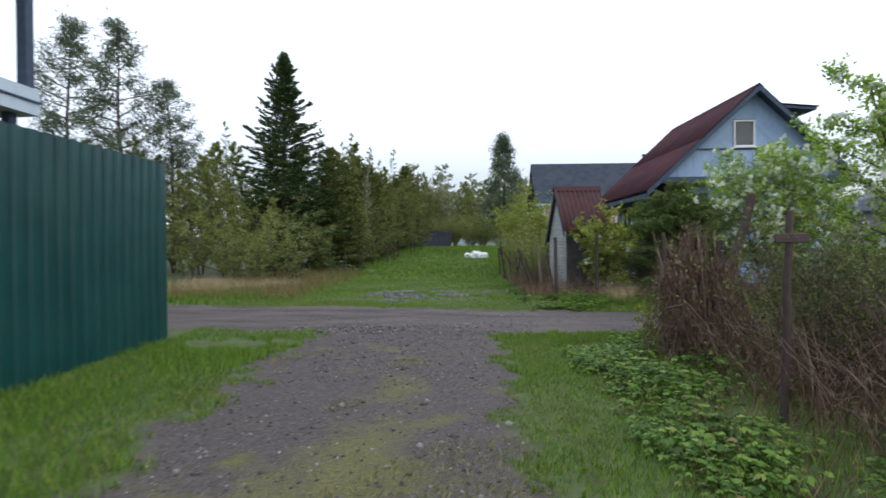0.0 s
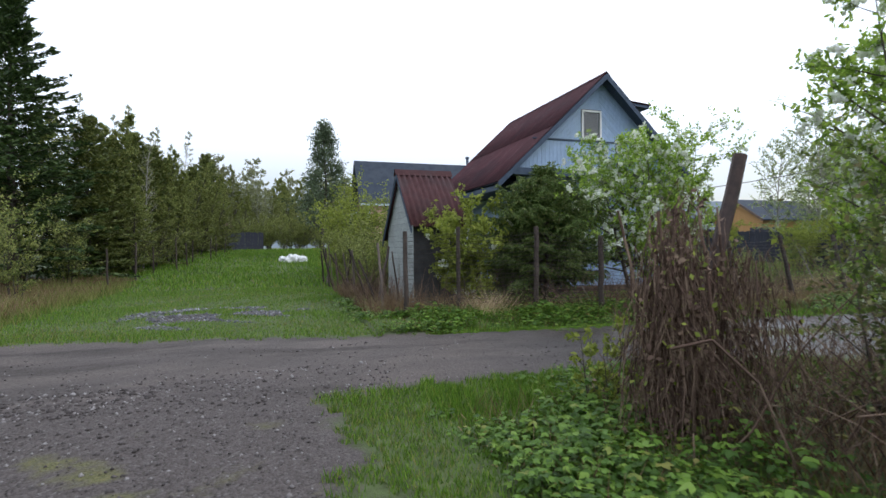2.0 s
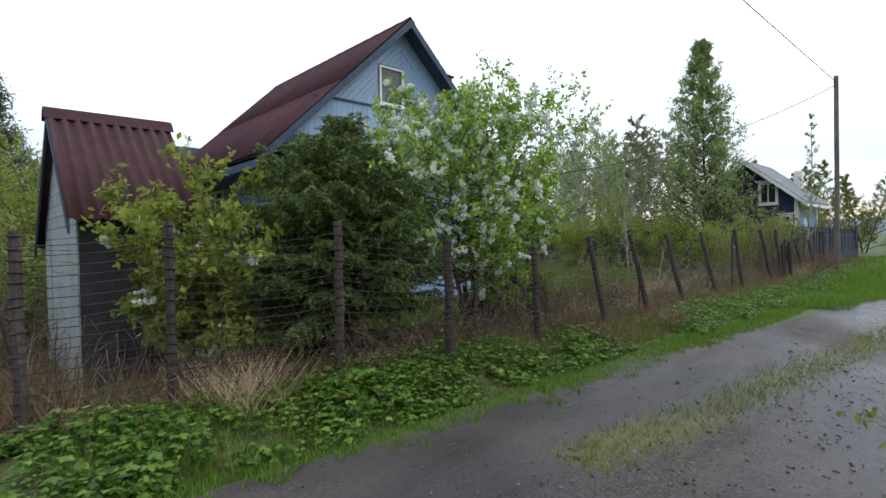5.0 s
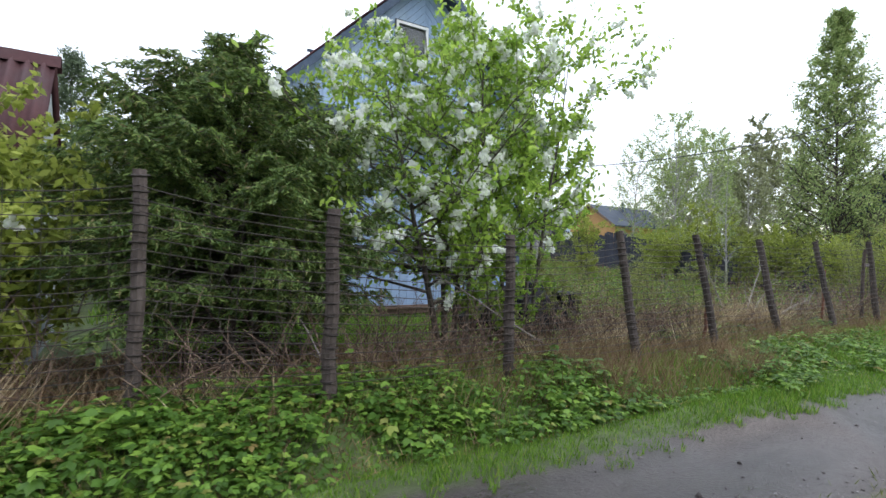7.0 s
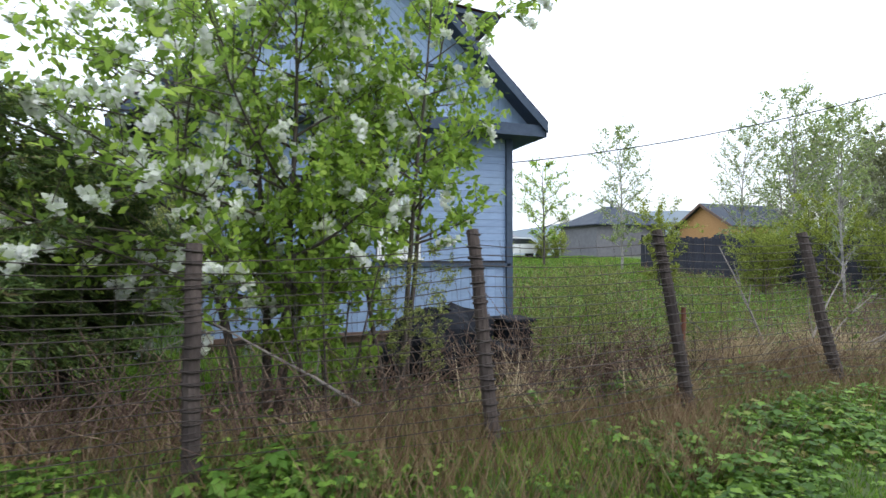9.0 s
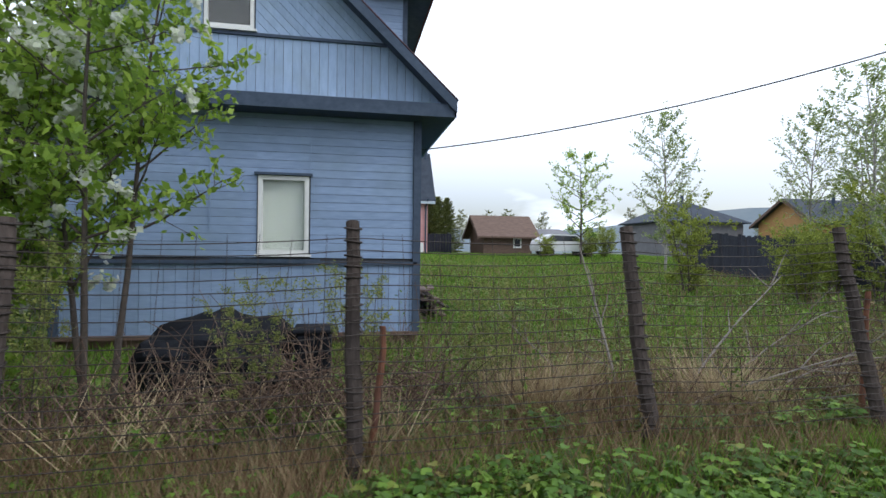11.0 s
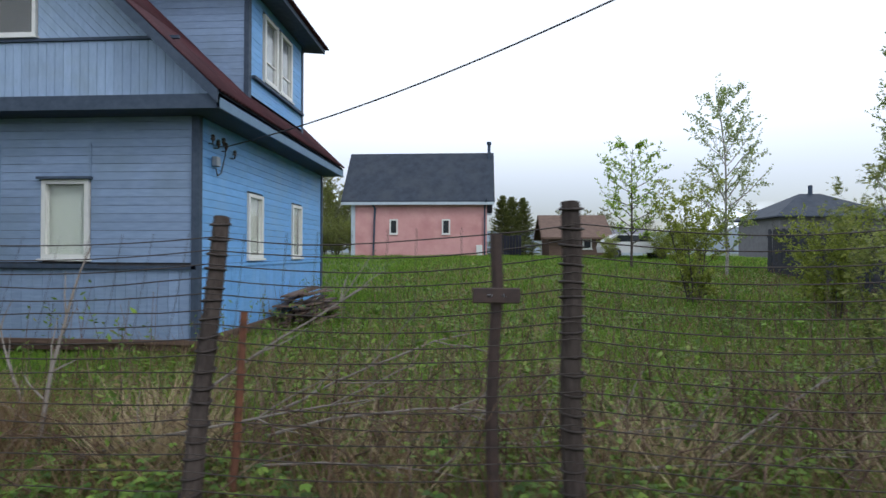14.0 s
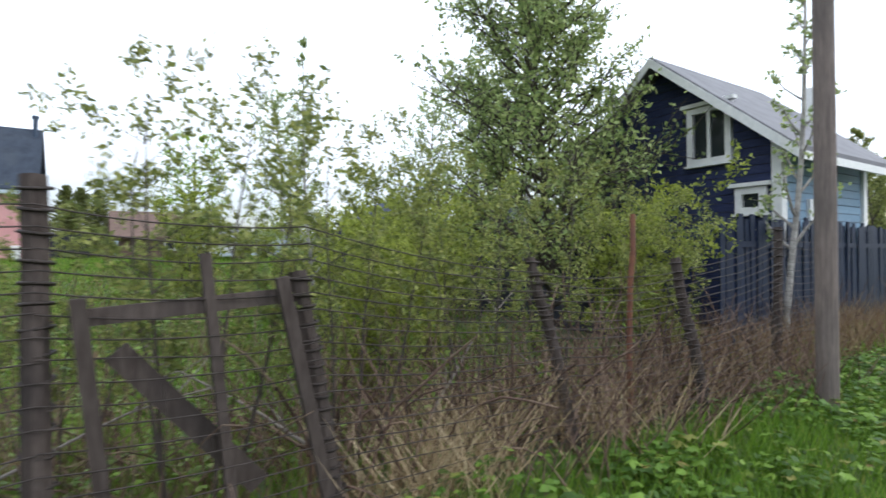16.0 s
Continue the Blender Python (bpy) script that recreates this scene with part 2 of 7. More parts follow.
M["pine_needle"] = leaf_mat("grey_green_pine_needles", [(0, (0.060, 0.090, 0.054)), (1, (0.144, 0.186, 0.102))], 0.2, 0.5)
M["green_boughs"] = leaf_mat("olive_green_spruce_shoots", [(0, (0.040, 0.075, 0.022)), (0.5, (0.105, 0.165, 0.042)), (0.9, (0.190, 0.255, 0.065)), (1, (0.230, 0.180, 0.095))], 0.15, 0.5)
M["thicket_leaf"] = leaf_mat("dark_green_thicket_leaves", [(0, (0.052, 0.076, 0.022)), (0.6, (0.120, 0.155, 0.040)), (1, (0.21, 0.18, 0.08))], 0.35, 0.5)
M["litter"] = leaf_mat("reddish_brown_needle_litter", [(0, (0.075, 0.038, 0.022)), (0.6, (0.17, 0.095, 0.052)), (1, (0.34, 0.24, 0.14))], 0.0, 0.9)
M["weed"] = leaf_mat("mixed_field_weeds", [(0, (0.065, 0.111, 0.023)), (0.5, (0.130, 0.221, 0.039)), (0.85, (0.221, 0.351, 0.058)), (1, (0.260, 0.182, 0.091))], 0.3, 0.5)
M["stone"] = leaf_mat("grey_crushed_stone", [(0, (0.050, 0.042, 0.041)), (0.7, (0.125, 0.109, 0.107)), (1, (0.320, 0.300, 0.298))], 0.0, 0.85)
M["pale_stone"] = leaf_mat("pale_blue_grey_crushed_stone", [(0, (0.07, 0.07, 0.078)), (0.7, (0.15, 0.15, 0.165)), (1, (0.32, 0.32, 0.345))], 0.0, 0.85)
M["green_metal"] = surface("dark_green_painted_sheet", (0.003, 0.038, 0.039), (0.005, 0.060, 0.060), 2, (1, 1, 1), 0.35, 0.05, (0.01, 0.06, 0.055), 1.2)
M["pink_wall"] = surface("pale_pink_plaster", (0.60, 0.30, 0.30), (0.70, 0.39, 0.38), 1.2, (1, 1, 1), 0.85, 0.1, (0.5, 0.22, 0.22), 0.5)
M["slate_roof"] = surface("dark_slate_blue_roofing", (0.028, 0.038, 0.055), (0.05, 0.062, 0.085), 2, (1, 1, 1), 0.6, 0.15, (0.06, 0.07, 0.085), 0.6)
M["grey_roof"] = surface("grey_roofing", (0.12, 0.12, 0.135), (0.18, 0.18, 0.195), 3, (1, 1, 1), 0.7, 0.2)
M["pale_trim"] = surface("pale_blue_trim", (0.42, 0.50, 0.58), (0.52, 0.60, 0.67), 6, (1, 1, 1), 0.6, 0.1)
M["navy_board"] = surface("navy_blue_boards", (0.022, 0.030, 0.075), (0.04, 0.05, 0.11), 6, (1, 1, 6), 0.6, 0.2, None, 1, 0.10)
M["light_blue_board"] = surface("light_blue_boards", (0.16, 0.27, 0.38), (0.22, 0.34, 0.45), 6, (1, 1, 6), 0.6, 0.2, None, 1, 0.08)
M["blue_fence"] = surface("dark_blue_fence_paint", (0.010, 0.017, 0.036), (0.017, 0.025, 0.050), 5, (1, 1, 1), 0.5, 0.1, None, 1, 0.10)
M["dark_fence"] = surface("dark_grey_fence_sheet", (0.028, 0.03, 0.045), (0.055, 0.058, 0.075), 4, (1, 1, 1), 0.6, 0.1, None, 1, 0.15)
M["orange_wood"] = surface("orange_brown_timber", (0.36, 0.19, 0.07), (0.48, 0.27, 0.11), 3, (1, 1, 6), 0.7, 0.1)
M["brown_wood"] = surface("brown_timber", (0.10, 0.06, 0.045), (0.17, 0.11, 0.085), 3, (1, 1, 6), 0.8, 0.2)
M["tarp"] = surface("black_plastic_tarpaulin", (0.007, 0.008, 0.011), (0.018, 0.020, 0.027), 3, (1, 1, 1), 0.85, 0.5, None, 1, 0, 0, 0.05)
M["bag"] = surface("white_woven_sacks", (0.6, 0.61, 0.62), (0.78, 0.79, 0.8), 8, (1, 1, 1), 0.6, 0.4)
M["black"] = surface("black_cable_rubber", (0.012, 0.012, 0.014), (0.025, 0.025, 0.028), 9, (1, 1, 1), 0.5, 0)
M["ceramic"] = surface("brown_porcelain", (0.03, 0.02, 0.018), (0.06, 0.045, 0.04), 9, (1, 1, 1), 0.25, 0)
M["steel_box"] = surface("grey_painted_steel", (0.20, 0.24, 0.28), (0.3, 0.33, 0.37), 9, (1, 1, 1), 0.5, 0.1)
M["car_paint"] = surface("white_car_paint", (0.68, 0.69, 0.71), (0.74, 0.75, 0.77), 2, (1, 1, 1), 0.25, 0)
M["pole_wood"] = surface("grey_brown_utility_pole", (0.11, 0.085, 0.075), (0.20, 0.16, 0.14), 9, (5, 5, 0.6), 0.85, 0.5, (0.07, 0.06, 0.055), 1.2)
# wooded hills: the blue-grey of distance haze is put into the base colour
M["hill"] = surface("haze_tinted_far_hill", (0.13, 0.17, 0.20), (0.17, 0.20, 0.22), 0.05, (1, 1, 1), 1.0, 0)
for dull in ("tarp", "red_roof", "rust_roof", "slate_roof", "dark_trim", "blue_fence", "dark_fence", "navy_board", "post_wood", "soffit"):
    M[dull].node_tree.nodes["Principled BSDF"].inputs["Specular IOR Level"].default_value = 0.15
M["grey_branch"] = leaf_mat("bleached_grey_branches", [(0, (0.12, 0.10, 0.085)), (0.5, (0.20, 0.175, 0.155)), (1, (0.32, 0.29, 0.255))], 0.0, 0.85)
M["cream_straw"] = leaf_mat("pale_cream_straw", [(0, (0.300, 0.215, 0.125)), (0.5, (0.490, 0.375, 0.225)), (1, (0.640, 0.530, 0.345))], 0.3, 0.8)
gm, gnt, gb = node_mat("window_glass")
gb.inputs["Base Color"].default_value = (0.92, 0.95, 0.94, 1)
gb.inputs["Roughness"].default_value = 0.04
gb.inputs["Transmission Weight"].default_value = 0.9
gb.inputs["IOR"].default_value = 1.45
M["glass"] = gm
dg, dnt, db = node_mat("dark_room_glass")
db.inputs["Base Color"].default_value = (0.02, 0.025, 0.03, 1)
db.inputs["Roughness"].default_value = 0.06
M["dark_glass"] = dg


# ---- builders ----
def thing(name, x, y, z, label, category, group="", kind=""):
    e = new(name)
    e.location = (x, y, z)
    e.empty_display_size = 0.2
    return tagged(e, label, category, group, kind)


def mesh_ob(name, verts, faces, mat, parent=None, label="", smooth=False):
    """One mesh object in world coordinates; faces all of one size (array) or mixed (list)."""
    me = bpy.data.meshes.new(name)
    if isinstance(faces, np.ndarray):
        v = np.asarray(verts, dtype=np.float32)
        n, k = faces.shape
        me.vertices.add(len(v))
        me.vertices.foreach_set("co", v.ravel())
        me.loops.add(n * k)
        me.loops.foreach_set("vertex_index", faces.ravel().astype(np.int32))
        me.polygons.add(n)
        me.polygons.foreach_set("loop_start", np.arange(0, n * k, k, dtype=np.int32))
        me.update(calc_edges=True)
    else:
        me.from_pydata([tuple(v) for v in verts], [], faces)
        me.update()
    if smooth:
        me.polygons.foreach_set("use_smooth", np.ones(len(me.polygons), dtype=bool))
    me.materials.append(mat)
    ob = new(name, me)
    if parent:
        attach(ob, parent)
    if label:
        ob["label"] = label
    return ob


def attach(ob, parent):
    ob.parent = parent
    off = parent.location if parent.type == "EMPTY" else Vector((0, 0, 0))
    ob.matrix_parent_inverse = Matrix.Translation(-off)


def part(name, bm, mat, parent, label=""):
    me = bpy.data.meshes.new(name)
    bm.to_mesh(me)
    bm.free()
    me.materials.append(mat)
    ob = new(name, me)
    attach(ob, parent)
    if label:
        ob["label"] = label
    return ob


BOX_F = [(0, 3, 2, 1), (4, 5, 6, 7), (0, 1, 5, 4), (1, 2, 6, 5), (2, 3, 7, 6), (3, 0, 4, 7)]


def box(name, x0, x1, y0, y1, z0, z1, mat, parent=None, label="", bevel=0.0):
    vs = [(x0, y0, z0), (x1, y0, z0), (x1, y1, z0), (x0, y1, z0), (x0, y0, z1), (x1, y0, z1), (x1, y1, z1), (x0, y1, z1)]
    if not bevel:
        return mesh_ob(name, vs, BOX_F, mat, parent, label)
    bm = bmesh.new()
    bv = [bm.verts.new(v) for v in vs]
    for f in BOX_F:
        bm.faces.new([bv[i] for i in f])
    bmesh.ops.bevel(bm, geom=bm.edges[:], offset=bevel, segments=1, affect="EDGES")
    ob = part(name, bm, mat, parent, label) if parent else None
    if ob is None:
        me = bpy.data.meshes.new(name)
        bm.to_mesh(me)
        bm.free()
        me.materials.append(mat)
        ob = new(name, me)
    return ob


def prism(name, pts, off, mat, parent=None, label=""):
    """A flat polygon pushed by off into a slab."""
    n = len(pts)
    a = [Vector(p) for p in pts]
    b = [p + Vector(off) for p in a]
    faces = [tuple(range(n)), tuple(range(2 * n - 1, n - 1, -1))]
    faces += [(i, i + n, (i + 1) % n + n, (i + 1) % n) for i in range(n)]
    me = bpy.data.meshes.new(name)
    me.from_pydata([tuple(v) for v in a + b], [], faces)
    bm = bmesh.new()
    bm.from_mesh(me)
    bmesh.ops.recalc_face_normals(bm, faces=bm.faces)
    bm.to_mesh(me)
    bm.free()
    me.materials.append(mat)
    ob = new(name, me)
    if parent:
        attach(ob, parent)
    if label:
        ob["label"] = label
    return ob


def beam(name, p0, p1, w, h, mat, parent=None, label=""):
    """A square timber from p0 to p1."""
    p0, p1 = Vector(p0), Vector(p1)
    d = (p1 - p0).normalized()
    side = d.cross(Vector((0, 0, 1)))
    side = side.normalized() if side.length > 1e-3 else Vector((1, 0, 0))
    up = side.cross(d).normalized()
    c = [side * (sx * w / 2) + up * (sy * h / 2) for sx, sy in ((-1, -1), (1, -1), (1, 1), (-1, 1))]
    return mesh_ob(name, [p0 + k for k in c] + [p1 + k for k in c], BOX_F, mat, parent, label)


def tubes(segs, sides=5):
    """Round pieces for rows of x0 y0 z0 x1 y1 z1 r0 r1."""
    s = np.asarray(segs, dtype=float)
    p0, p1 = s[:, 0:3], s[:, 3:6]
    d = p1 - p0
    d /= np.maximum(np.linalg.norm(d, axis=1, keepdims=True), 1e-6)
    ref = np.where(np.abs(d[:, 2:3]) > 0.9, np.array([[1.0, 0, 0]]), np.array([[0, 0, 1.0]]))
    u = np.cross(d, ref)
    u /= np.linalg.norm(u, axis=1, keepdims=True)
    w = np.cross(d, u)
    n = len(s)
    a = np.arange(sides) * 2 * np.pi / sides
    ring = u[:, None, :] * np.cos(a)[None, :, None] + w[:, None, :] * np.sin(a)[None, :, None]
    v = np.concatenate([p0[:, None] + ring * s[:, 6][:, None, None], p1[:, None] + ring * s[:, 7][:, None, None]], axis=1)
    base = (np.arange(n) * 2 * sides)[:, None]
    i = np.arange(sides)
    f = np.stack([base + i, base + (i + 1) % sides, base + sides + (i + 1) % sides, base + sides + i], axis=2)
    return v.reshape(-1, 3), f.reshape(-1, 4)


def round_bar(pts, r0, r1, sides=9):
    """One closed, bent round bar through pts."""
    pts = np.asarray(pts, dtype=float)
    n = len(pts)
    a = np.arange(sides) * 2 * np.pi / sides
    d = pts[-1] - pts[0]
    d = d / np.linalg.norm(d)
    u = np.cross(d, [0.0, 1.0, 0.0] if abs(d[1]) < 0.9 else [1.0, 0, 0])
    u /= np.linalg.norm(u)
    w = np.cross(d, u)
    ring = u[None] * np.cos(a)[:, None] + w[None] * np.sin(a)[:, None]
    v = (pts[:, None] + ring[None] * np.linspace(r0, r1, n)[:, None, None]).reshape(-1, 3)
    f = [(i * sides + k, i * sides + (k + 1) % sides, (i + 1) * sides + (k + 1) % sides, (i + 1) * sides + k) for i in range(n - 1) for k in range(sides)]
    f += [tuple(range(sides))[::-1], tuple(range((n - 1) * sides, n * sides))]
    return v, f


def path_segs(pts, r0, r1):
    pts = np.asarray(pts, dtype=float)
    n = len(pts) - 1
    r = np.linspace(r0, r1, n + 1)
    return np.concatenate([pts[:-1], pts[1:], r[:-1, None], r[1:, None]], axis=1)


def leaves(rng, c, length, width, lean=None, spread=1.0):
    """A pointed leaf (one folded quad) at each centre; lean: a direction each leaf tends to."""
    n = len(c)
    d = rng.normal(size=(n, 3)) * spread
    if lean is not None:
        d = d + lean
    d /= np.maximum(np.linalg.norm(d, axis=1, keepdims=True), 1e-6)
    s = np.cross(d, rng.normal(size=(n, 3)))
    s /= np.maximum(np.linalg.norm(s, axis=1, keepdims=True), 1e-6)
    k = rng.uniform(0.7, 1.25, (n, 1))
    L, W = d * length * k / 2, s * width * k / 2
    v = np.stack([c - L, c + W - L * 0.1, c + L, c - W - L * 0.1], axis=1).reshape(-1, 3)
    return v, np.arange(4 * n).reshape(n, 4)


def blades(rng, base, h, w, bend=0.35):
    """Grass: one bent triangle a blade, standing on base."""
    n = len(base)
    a = rng.uniform(0, 2 * np.pi, n)
    k = rng.uniform(0.55, 1.3, n) * h
    side = np.stack([np.cos(a), np.sin(a), np.zeros(n)], axis=1) * (w / 2)
    b = rng.uniform(0, 2 * np.pi, n)
    tip = base + np.stack([np.cos(b) * bend * k, np.sin(b) * bend * k, k], axis=1)
    v = np.stack([base - side, base + side, tip], axis=1).reshape(-1, 3)
    return v, np.arange(3 * n).reshape(n, 3)


def height(x, y):
    """The lie of the land: level by the road, rising slowly to the far field."""
    x, y = np.asarray(x, dtype=float), np.asarray(y, dtype=float)
    t = np.clip((y - 20) / 26, 0, 1)
    z = -0.1 + 1.05 * t * t * (3 - 2 * t)
    z = z + 0.10 * np.exp(-((y - 13.2) / 0.7) ** 2) * (x > 0.8)
    z = z - 0.09 * np.exp(-((y - 12.35) / 0.22) ** 2) * (x > 1.5) * (x < 9)
    z = z - 0.12 * np.clip((y - 14.2) / 2, 0, 1) * np.clip((x - 3) / 2, 0, 1) * (1 - t)
    return z + 0.02 * np.sin(x * 1.7 + 0.6 * y) * np.cos(y * 1.3 - 0.4 * x)


def far_edge(x):
    return np.interp(x, [-40, -7.4, -2, 1, 3.6, 9.5, 16, 24, 60], [17.5, 13.5, 12.95, 12.3, 11.9, 11.65, 10.85, 10.5, 11.5])


def near_edge(x):
    return np.interp(x, [-40, -5.4, -3.6, -0.4, 3, 12, 20, 60], [12.5, 10.1, 9.6, 9.35, 9.45, 8.4, 7.2, 7.0])


def on_ground(x, y, up=0.0):
    return np.stack([x, y, height(x, y) + up], axis=1)


def ragged(y, s):
    """An irregular wander along y."""
    return 0.10 * np.sin(y * 1.31 + s) + 0.07 * np.sin(y * 2.87 + 2.1 * s) + 0.05 * np.sin(y * 6.13 + 3.7 * s) + 0.04 * np.sin(y * 11.9 + 5 * s)


def pad_left(x, y):
    return -3.05 + ragged(y, 1.0) * 1.5 + 0.12 * np.sin(x * 7 + y * 5) + 0.5 * np.clip((4.2 - y) / 2, 0, 1)


def pad_right(x, y):
    return -0.22 + ragged(y, 4.0) + 0.06 * np.sin(x * 9 + y * 6)


def patchy(x, y, s, seed):
    return 0.5 + 0.5 * np.sin(x * s + 1.3 * np.sin(y * s * 0.7 + seed)) * np.cos(y * s * 1.1 + 1.7 * np.sin(x * s * 0.6 + seed * 2))


# ---- ground ----
def make_ground():
    rng = np.random.default_rng(5)
    xs = np.concatenate([[-900, -400, -200, -100, -60, -40, -30, -24, -18], np.arange(-14, -8, 0.5), np.arange(-8, 26, 0.10), np.arange(26, 50, 1.0), [55, 65, 80, 110, 200, 400, 900]])
    ys = np.concatenate([[-900, -300, -100, -50, -25, -12, -6], np.arange(-3, 2, 0.5), np.arange(2, 20, 0.10), np.arange(20, 60, 1.0), [65, 75, 90, 120, 200, 400, 900]])
    gx, gy = np.meshgrid(xs, ys)
    x, y = gx.ravel(), gy.ravel()
    z = height(x, y)
    near = (np.abs(x - 9) < 17.5) & (y > 2) & (y < 20)
    z = z + near * rng.normal(0, 0.004, len(x))
    nx, ny = len(xs), len(ys)
    i = (np.arange(ny - 1)[:, None] * nx + np.arange(nx - 1)[None, :]).ravel()
    f = np.stack([i, i + 1, i + nx + 1, i + nx], axis=1)
    ob = mesh_ob("ground", np.stack([x, y, z], axis=1), f, M["ground"], None, "", True)
    tagged(ob, "damp earth and grass with a rutted gravel road", "ground", "", "structure")
    inroad = np.minimum(far_edge(x) - y, y - near_edge(x))
    road = np.clip(inroad / 0.5 + 0.5, 0, 1)
    pad = np.minimum.reduce([x - pad_left(x, y), pad_right(x, y) - x, 9.9 - y])
    pad_m = np.clip(pad / 0.5 + 0.5, 0, 1)
    strip = np.clip(1 - np.abs(y - np.interp(x, [3.6, 6.4, 10, 16], [10.8, 10.55, 10.15, 9.6])) / 0.42, 0, 1) * (x > 3.9) * (x < 18) * np.clip(0.45 + 1.1 * patchy(x, y, 2.3, 7), 0, 1)
    patch = np.clip(1.35 - np.hypot((x + 1.55) / 1.5, (y - 15.5) / 1.4), 0, 1) * np.clip((patchy(x, y, 2.7, 4) - 0.34) * 4, 0, 1)
    gravel = np.maximum.reduce([pad_m * 0.75, patch, np.clip(1 - np.hypot((x + 1.2) / 1.6, (y - 10.1) / 0.5), 0, 1), np.clip(1.1 - np.hypot((x - 4.3) / 2.2, (y - 10.5) / 0.6), 0, 1) * 0.8])
    moss = np.maximum(strip * 0.9, pad_m * 0.55 * np.clip(1 - np.abs(x + 1.4) / 0.7, 0, 1) * (y < 8) + pad_m * 0.5 * np.clip((5.5 - y) / 2, 0, 1))
    moss = np.maximum(moss, pad_m * 0.6 * np.clip((patchy(x, y, 4.3, 6) - 0.6) * 4, 0, 1) * np.clip(0.3 + patchy(x, y, 11.0, 9), 0, 1) * (y < 9))
    moss = moss * np.clip(0.35 + 1.3 * patchy(x, y, 3.3, 2), 0, 1.2)
    wet = road * np.maximum.reduce([np.clip(1 - np.hypot((x - 6.6) / 2.2, (y - 11.1) / 0.5), 0, 1), np.clip(1.2 - np.hypot((x - 7.5) / 4.5, (y - 9.3) / 0.9), 0, 1), 0.85 * np.clip((x - 1.8) / 2.5, 0, 1) * np.clip((26 - x) / 6, 0, 1) * np.clip((patchy(x, y, 1.1, 8) - 0.25) * 3, 0, 1)])
    for n, vals in (("road", np.maximum(road, pad_m * 0.9) * (1 - strip)), ("gravel", gravel), ("moss", moss), ("wet", np.clip(wet * 1.6, 0, 1))):
        a = ob.data.attributes.new(n, "FLOAT", "POINT")
        a.data.foreach_set("value", vals.astype(np.float32))


make_ground()


# ---- the blue house ----
HX0, HX1, HY0, HY1 = 6.11, 10.95, 18.15, 24.0
RX0, RX1, RY0, RY1 = 5.60, 11.46, 17.76, 24.15
MID, EAVE, TOP = 8.53, 3.38, 6.14
LX, LEAVE = 5.12, 2.93


def clip_poly(poly, region):
    """The part of a convex polygon inside another convex one (counter-clockwise)."""
    out = list(poly)
    for k in range(len(region)):
        a, b = region[k], region[(k + 1) % len(region)]
        src, out = out, []
        for m in range(len(src)):
            p, q = src[m], src[(m + 1) % len(src)]
            sp = (b[0] - a[0]) * (p[1] - a[1]) - (b[1] - a[1]) * (p[0] - a[0])
            sq = (b[0] - a[0]) * (q[1] - a[1]) - (b[1] - a[1]) * (q[0] - a[0])
            if sp >= 0:
                out.append(p)
            if sp * sq < 0:
                t = sp / (sp - sq)
                out.append((p[0] + t * (q[0] - p[0]), p[1] + t * (q[1] - p[1])))
        if len(out) < 3:
            return []
    return out


def planks(wall, region, to3, out, mat, pitch, angle, thick=0.018, gap=0.006):
    """Boards at an angle over a convex region of a wall; to3 takes wall coordinates to the world."""
    ca, sa = math.cos(angle), math.sin(angle)
    us = [p[0] * ca + p[1] * sa for p in region]
    vs = [-p[0] * sa + p[1] * ca for p in region]
    k = math.floor(min(vs) / pitch)
    while k * pitch < max(vs):
        v0, v1 = k * pitch, (k + 1) * pitch - gap
        rect = [(min(us) - 1, v0), (max(us) + 1, v0), (max(us) + 1, v1), (min(us) - 1, v1)]
        rect = [(u * ca - v * sa, u * sa + v * ca) for u, v in rect]
        poly = clip_poly(rect, region)
        if poly:
            lift = Vector(out) * random.uniform(0, 0.003)
            prism("board", [Vector(to3(*p)) + lift for p in poly], Vector(out) * thick, mat, wall)
        k += 1


def rect(u0, u1, v0, v1):
    return [(u0, v0), (u1, v0), (u1, v1), (u0, v1)]


